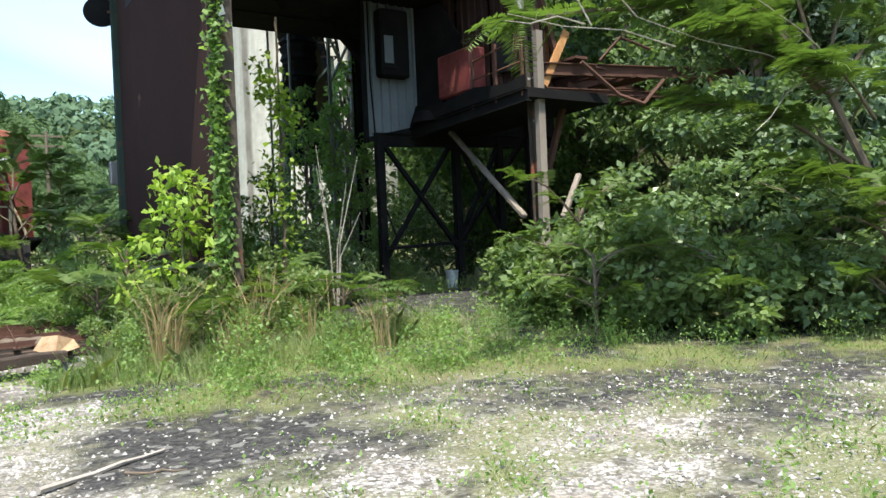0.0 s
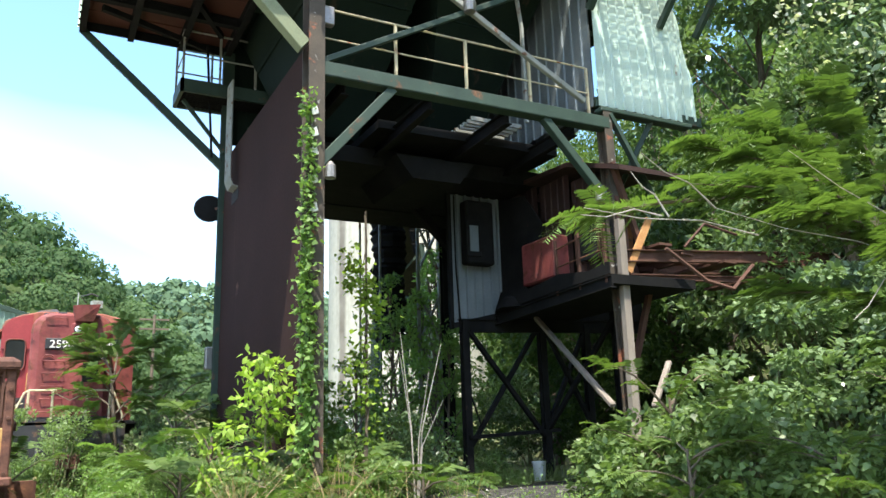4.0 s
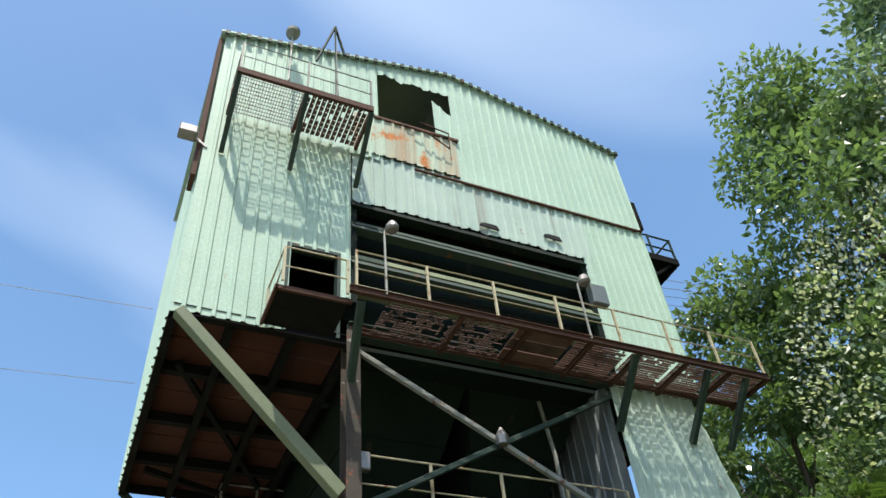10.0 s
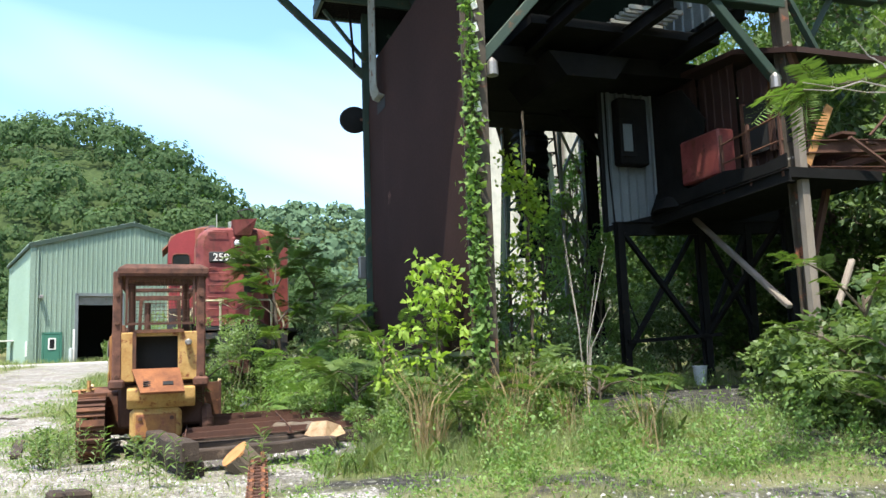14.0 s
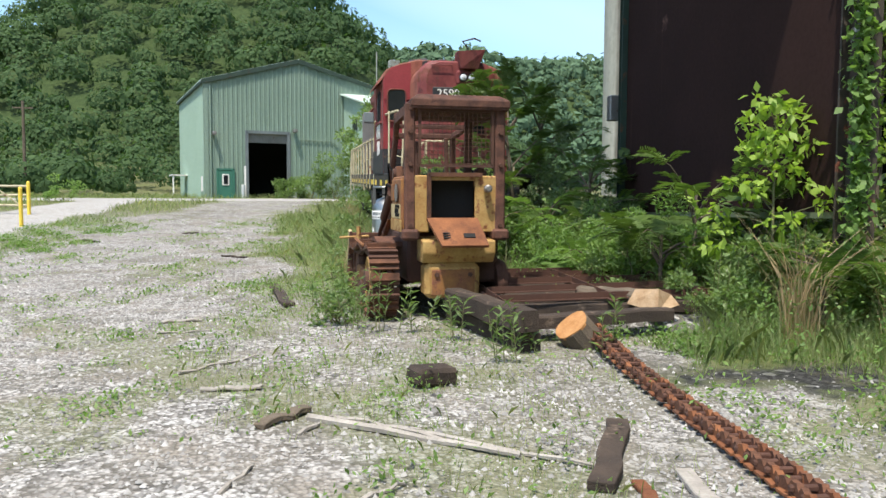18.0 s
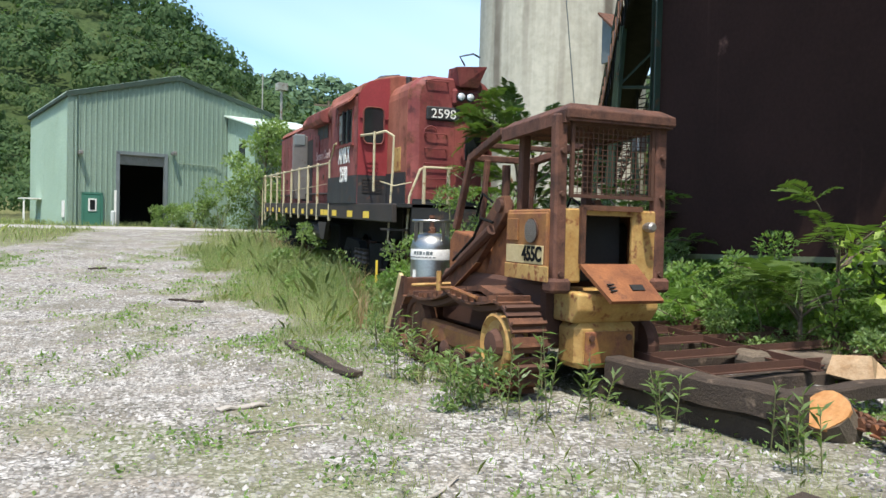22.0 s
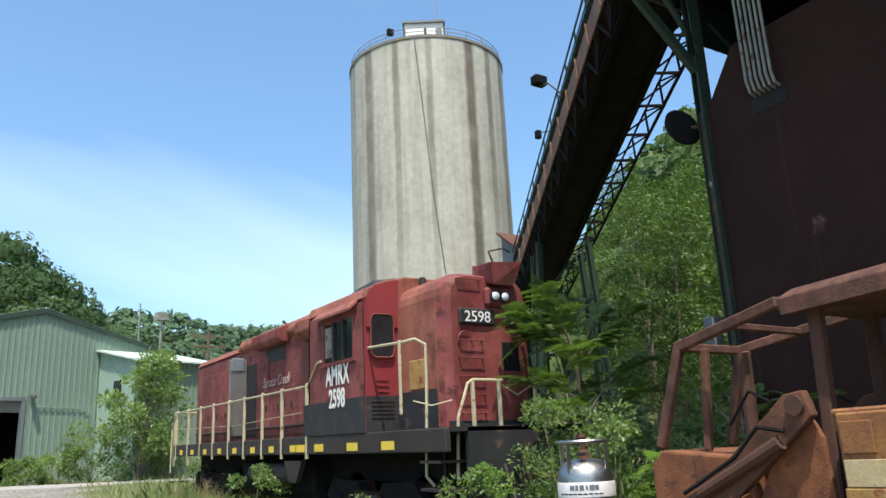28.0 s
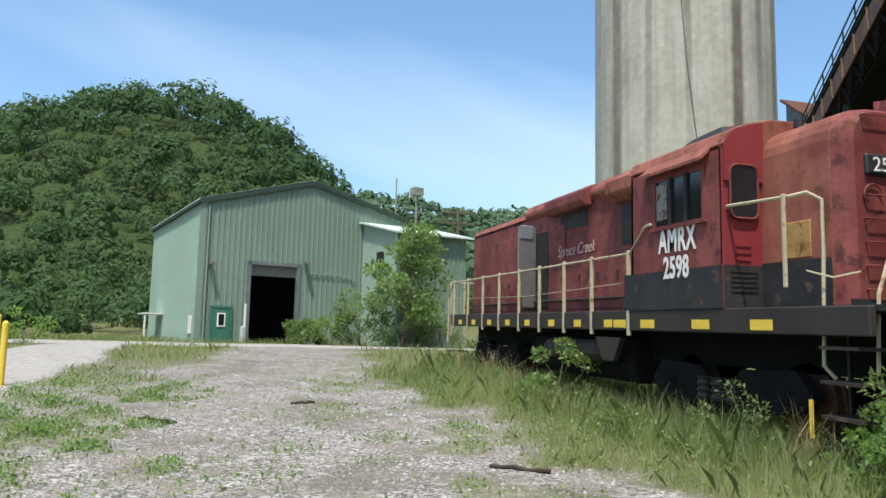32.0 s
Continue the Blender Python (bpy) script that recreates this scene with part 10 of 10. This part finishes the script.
# saplings in the gap beneath the tower
for x, y, h, c in ((9.3, 12.6, 3.2, 0.7), (10.4, 13.6, 3.9, 0.8), (11.3, 14.6, 5.0, 0.8), (12.6, 15.6, 6.2, 0.9), (12.2, 14.0, 3.4, 0.8), (8.5, 13.0, 2.6, 0.6)):
    tree(x, y, h, c, 1300, 0.12, L_VINE, "leafy sapling growing in the gap beneath the tower", 0.03, 14, 0.2, name="sapling", group="saplings beneath the tower")
# -- trees behind the tower, up the slope --
for i, (x, y, h, c, m) in enumerate(((19.5, 19.5, 8.5, 3.0, L_SLOPE), (22.5, 24.0, 12.5, 3.6, L_SLOPE), (27.0, 29.0, 15.5, 4.2, L_SLOPE), (35.0, 41.0, 15.0, 4.4, L_SLOPE), (33.5, 35.5, 17.0, 4.4, L_SLOPE), (24.0, 18.0, 15.0, 4.0, L_SLOPE), (39.0, 47.0, 17.0, 4.8, L_SLOPE), (41.0, 42.0, 20.0, 4.8, L_SLOPE), (44.0, 52.0, 20.0, 5.0, L_SLOPE), (36.0, 28.0, 21.0, 5.0, L_SLOPE), (29.0, 20.0, 19.0, 4.6, L_SLOPE), (48.0, 58.0, 20.0, 5.0, L_SLOPE), (21.5, 15.5, 9.0, 2.8, L_SLOPE), (19.0, 16.5, 6.5, 2.4, L_SLOPE), (42.0, 35.0, 22.0, 5.0, L_SLOPE))):
    tree(x, y, h, c, 9000, 0.26, m, "leafy green tree on the slope behind the tower", 0.18, 26, 0.06, group="trees behind the tower", aspect=0.45)


for x, y, w, h, m in ((9.0, 18.0, 1.2, 1.9, L_BUSH), (10.6, 17.2, 1.2, 1.8, L_BUSH), (12.2, 18.4, 1.4, 2.3, L_DARK), (13.8, 17.0, 1.4, 2.0, L_BUSH), (15.4, 18.2, 1.5, 3.2, L_BUSH), (16.8, 17.2, 1.5, 3.6, L_DARK), (12.8, 21.5, 1.6, 2.6, L_MIMO), (9.6, 21.0, 1.4, 2.2, L_DARK), (15.6, 22.0, 1.7, 3.0, L_BUSH)):
    shrub(x, y, w, h, 2600, 0.14, m, "leafy bush on the bank behind the tower", group="bushes behind the tower", clumps=14)
for x, y, h in ((13.9, 17.4, 6.4), (13.3, 16.5, 5.0), (14.6, 18.6, 7.2)):
    tree(x, y, h, 1.0, 1500, 0.17, L_VINE, "slender young tree behind the tower", 0.05, 14, 0.25, name="sapling", group="saplings behind the tower")


# -- woods on the hills --
def woods(name, pts, size, per, mat, label, fine=0.19, small=True):
    """Far woods: each crown is a lump of leaf sprays."""
    out = []
    for x, y in pts:
        z = gz(x, y)
        r = size * random.choice((0.65, 0.8, 0.95, 1.1, 1.35)) * random.uniform(0.92, 1.08) * (0.6 + 0.4 * float(smooth(90, 200, math.hypot(x, y))) if small else 1.0)
        hh = r * random.uniform(0.85, 1.2)
        c = np.array((x, y, z + hh * 0.6))
        d = unit(RNG.normal(size=(per, 3)))
        d[:, 2] = np.abs(d[:, 2]) * 0.9 - 0.25
        d = unit(d)
        home = np.array((-x, -y)) / math.hypot(x, y)
        d[:, :2] = np.where((d[:, :2] @ home < -0.3)[:, None], -d[:, :2], d[:, :2])
        bump = 1 + 0.22 * np.sin(5 * d[:, 0] + x) * np.sin(5 * d[:, 1] + y) * np.sin(3 * d[:, 2] + x) + RNG.uniform(-0.20, 0.04, per)
        p = c + d * np.array([r, r, hh]) * bump[:, None]
        nrm = unit(d + RNG.normal(size=(per, 3)) * 0.28)
        u = unit(np.cross(nrm, RNG.normal(size=(per, 3))))
        v = np.cross(nrm, u)
        s = (r * fine * RNG.uniform(0.5, 1.3, per))[:, None]
        out.append(np.stack([p - u * s, p - v * s * 0.8, p + u * s, p + v * s * 0.7], 1))
    ob = quads(name, np.concatenate(out), mat)
    return tagged(ob, label, "woods", kind="stuff")


def scatter(x0, x1, y0, y1, step, test):
    pts = []
    y = y0
    while y < y1:
        x = x0
        while x < x1:
            px, py = x + random.uniform(-0.45, 0.45) * step, y + random.uniform(-0.45, 0.45) * step
            if test(px, py):
                pts.append((px, py))
            x += step
        y += step
    return pts


near_hill = scatter(-150, 62, 64, 198, 5.0, lambda x, y: (y > 80 or x < -14 - 0.35 * (y - 66)) and abs(math.atan2(x, y + 3)) < 1.0 and not (33 < x < 62 and 74 < y < 106) and not (abs(x + 46) < 4 and 86 < y < 99) and (x < 15 or y > 120) and (height(x, y) > 3 or y < 110))
woods("wooded_hill", near_hill, 3.7, 270, L_HILL, "dense green broadleaf woods on the near hill", 0.112)
edge = scatter(-60, -13, 52, 74, 3.4, lambda x, y: x < -13 - 0.9 * max(0, 62 - y) * 0.5 and y > 50 - 0.25 * x * 0.2)
woods("wood_edge", edge, 2.1, 420, L_HILL, "bushy edge of the woods behind the shed", 0.13)
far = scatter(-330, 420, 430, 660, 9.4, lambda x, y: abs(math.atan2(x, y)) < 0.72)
woods("far_ridge_woods", far, 5.8, 38, L_FAR, "green woods on the far ridge, haze put into the leaf colour", 0.36, False)
slope = scatter(30, 190, -30, 130, 6.4, lambda x, y: x - 0.35 * y > 24 + (6 if y > 20 else 2) and x - 0.35 * y < 130)
woods("slope_woods", slope, 4.6, 190, L_SLOPE, "bright green woods on the slope beside the tower", 0.19, False)

# -- grass --
def blades(name, n, x0, x1, y0, y1, hmin, hmax, w, label, power=1.0, thick=None):
    x, y = RNG.uniform(x0, x1, n), RNG.uniform(y0, y1, n)
    gr, gs, co, wo = covers(x, y)
    tall = np.clip((1 - gr) * 1.3, 0.12, 1)
    k = RNG.uniform(0, 1, n) < gs ** power
    clear = (np.abs(x - 2.2) < 0.75) & (y > 9.2) & (y < 12.4)
    k &= ~clear
    x, y, tall = x[k], y[k], tall[k]
    m = len(x)
    z = height(x, y)
    tall = tall * (1 - 0.66 * smooth(6.6, 5.0, y) * smooth(2.2, 3.4, x))
    h = (hmin + (hmax - hmin) * RNG.uniform(0, 1, m) ** 2) * tall * (0.75 + 0.5 * (wave(x, y, 0.9, 3.3) + 1) / 2)
    a = RNG.uniform(0, 2 * np.pi, m)
    ww = w * RNG.uniform(0.6, 1.4, m) * (0.5 + h)
    s = np.stack([np.cos(a) * ww, np.sin(a) * ww, np.zeros(m)], 1)
    b = np.stack([x, y, z - 0.01], 1)
    ln = RNG.normal(0, 0.45, (m, 2))
    t = b + np.stack([ln[:, 0] * h, ln[:, 1] * h, h], 1)
    mid = b + np.stack([ln[:, 0] * h * 0.3, ln[:, 1] * h * 0.3, h * 0.6], 1)
    V = np.stack([b - s, b + s, mid + s * 0.7, t, mid - s * 0.7], 1)
    return tagged(quads(name, V, L_GRASS, k=5), label, "grass", kind="stuff")


blades("yard_grass", 250000, -9, 14, -3, 15, 0.05, 0.34, 0.0048, "sparse weedy grass over the gravel yard")
blades("tall_grass", 180000, -9, 9, 12, 32, 0.06, 0.44, 0.0045, "seeding grass beside the locomotive", 1.4)
blades("loco_grass", 9000, 1.0, 2.7, 15.2, 33.5, 0.2, 0.75, 0.0042, "tall seeding grass against the locomotive's wheels", 1.2)
blades("leg_grass", 80000, 4.0, 13, 6, 11, 0.10, 0.52, 0.0045, "rank grass round the tower leg", 2.0)
blades("far_grass", 50000, -30, 22, 28, 66, 0.06, 0.42, 0.018, "rough grass toward the shed", 1.2)

# -- low broad-leaved weeds --
def low_weeds(name, n, x0, x1, y0, y1, hmax, leaf, label):
    x, y = RNG.uniform(x0, x1, n), RNG.uniform(y0, y1, n)
    gr, gs, co, wo = covers(x, y)
    cl = smooth(0.0, 0.5, wave(x, y, 0.55, 9.0) + 0.5 * wave(x, y, 0.23, 1.0))
    k = (RNG.uniform(0, 1, n) < gs ** 1.2 * (0.12 + 0.88 * cl)) & ~((np.abs(x - 2.2) < 0.75) & (y > 9.2) & (y < 12.4))
    x, y, gr, cl = x[k], y[k], gr[k], cl[k]
    z = height(x, y) + RNG.uniform(0.01, 1, len(x)) ** 1.4 * hmax * (0.25 + 0.75 * cl) * np.clip(1.15 - gr, 0.15, 1)
    return tagged(quads(name, leaves(np.stack([x, y, z], 1), leaf, 0.5, None, 0.35), L_VINE), label, "weeds", kind="stuff")


low_weeds("yard_weeds", 260000, -7, 14, -2.5, 14, 0.45, 0.045, "low broad-leaved weeds in the yard")
low_weeds("verge_weeds", 90000, -9.0, -4.6, 11.5, 28, 0.35, 0.06, "green weeds on the gravel verge")
low_weeds("loco_weeds", 90000, -8, 6, 12, 30, 0.45, 0.06, "low broad-leaved weeds beside the locomotive")
low_weeds("bank_weeds", 200000, 3.2, 13, 4.0, 13, 0.7, 0.055, "tangled weeds round the tower legs")

# -- loose stones --
def stones(name, n, x0, x1, y0, y1, rmin, rmax, label):
    x, y = RNG.uniform(x0, x1, n), RNG.uniform(y0, y1, n)
    gr, gs, co, wo = covers(x, y)
    k = RNG.uniform(0, 1, n) < np.clip(gr * (1 - 0.6 * gs) * (1 - 0.93 * co) + 0.015 * co, 0, 1)
    x, y = x[k], y[k]
    m = len(x)
    r = rmin + (rmax - rmin) * RNG.uniform(0, 1, m) ** 3
    base = np.array([[1, 0, -0.3], [0, 1, -0.3], [-1, 0, -0.3], [0, -1, -0.3], [0, 0, 1.0]])
    v = base[None] * r[:, None, None] * RNG.uniform(0.55, 1.35, (m, 5, 1))
    a = RNG.uniform(0, 6.3, m)
    rot = np.stack([np.stack([np.cos(a), -np.sin(a), 0 * a], 1), np.stack([np.sin(a), np.cos(a), 0 * a], 1), np.stack([0 * a, 0 * a, 0 * a + 0.7], 1)], 1)
    v = np.einsum("mij,mkj->mki", rot, v) + np.stack([x, y, height(x, y) + r * 0.25], 1)[:, None]
    f = np.array([(0, 1, 4), (1, 2, 4), (2, 3, 4), (3, 0, 4)])
    me = bpy.data.meshes.new(name)
    me.vertices.add(m * 5)
    me.vertices.foreach_set("co", v.astype(np.float32).reshape(-1))
    fi = (f[None] + 5 * np.arange(m)[:, None, None]).reshape(-1, 3)
    me.loops.add(fi.size)
    me.loops.foreach_set("vertex_index", fi.astype(np.int32).reshape(-1))
    me.polygons.add(len(fi))
    me.polygons.foreach_set("loop_start", np.arange(0, fi.size, 3, dtype=np.int32))
    me.materials.append(M_STONES)
    me.update(calc_edges=True)
    return tagged(new(name, me), label, "gravel", kind="stuff")


M_STONES = leafmat("gravel_stones", (0.070, 0.066, 0.061), (0.46, 0.446, 0.419), 0.0, 0.95, 2.5)
stones("gravel_stones", 120000, -8, 12, -2.5, 14, 0.007, 0.030, "loose pale gravel stones on the yard")
stones("yard_stones", 64000, 1.5, 12, -1.5, 6.5, 0.006, 0.022, "fine broken stone between the coal dust and grass")
stones("road_stones", 36000, -9, 3, 11, 28, 0.008, 0.030, "loose pale gravel stones on the drive")
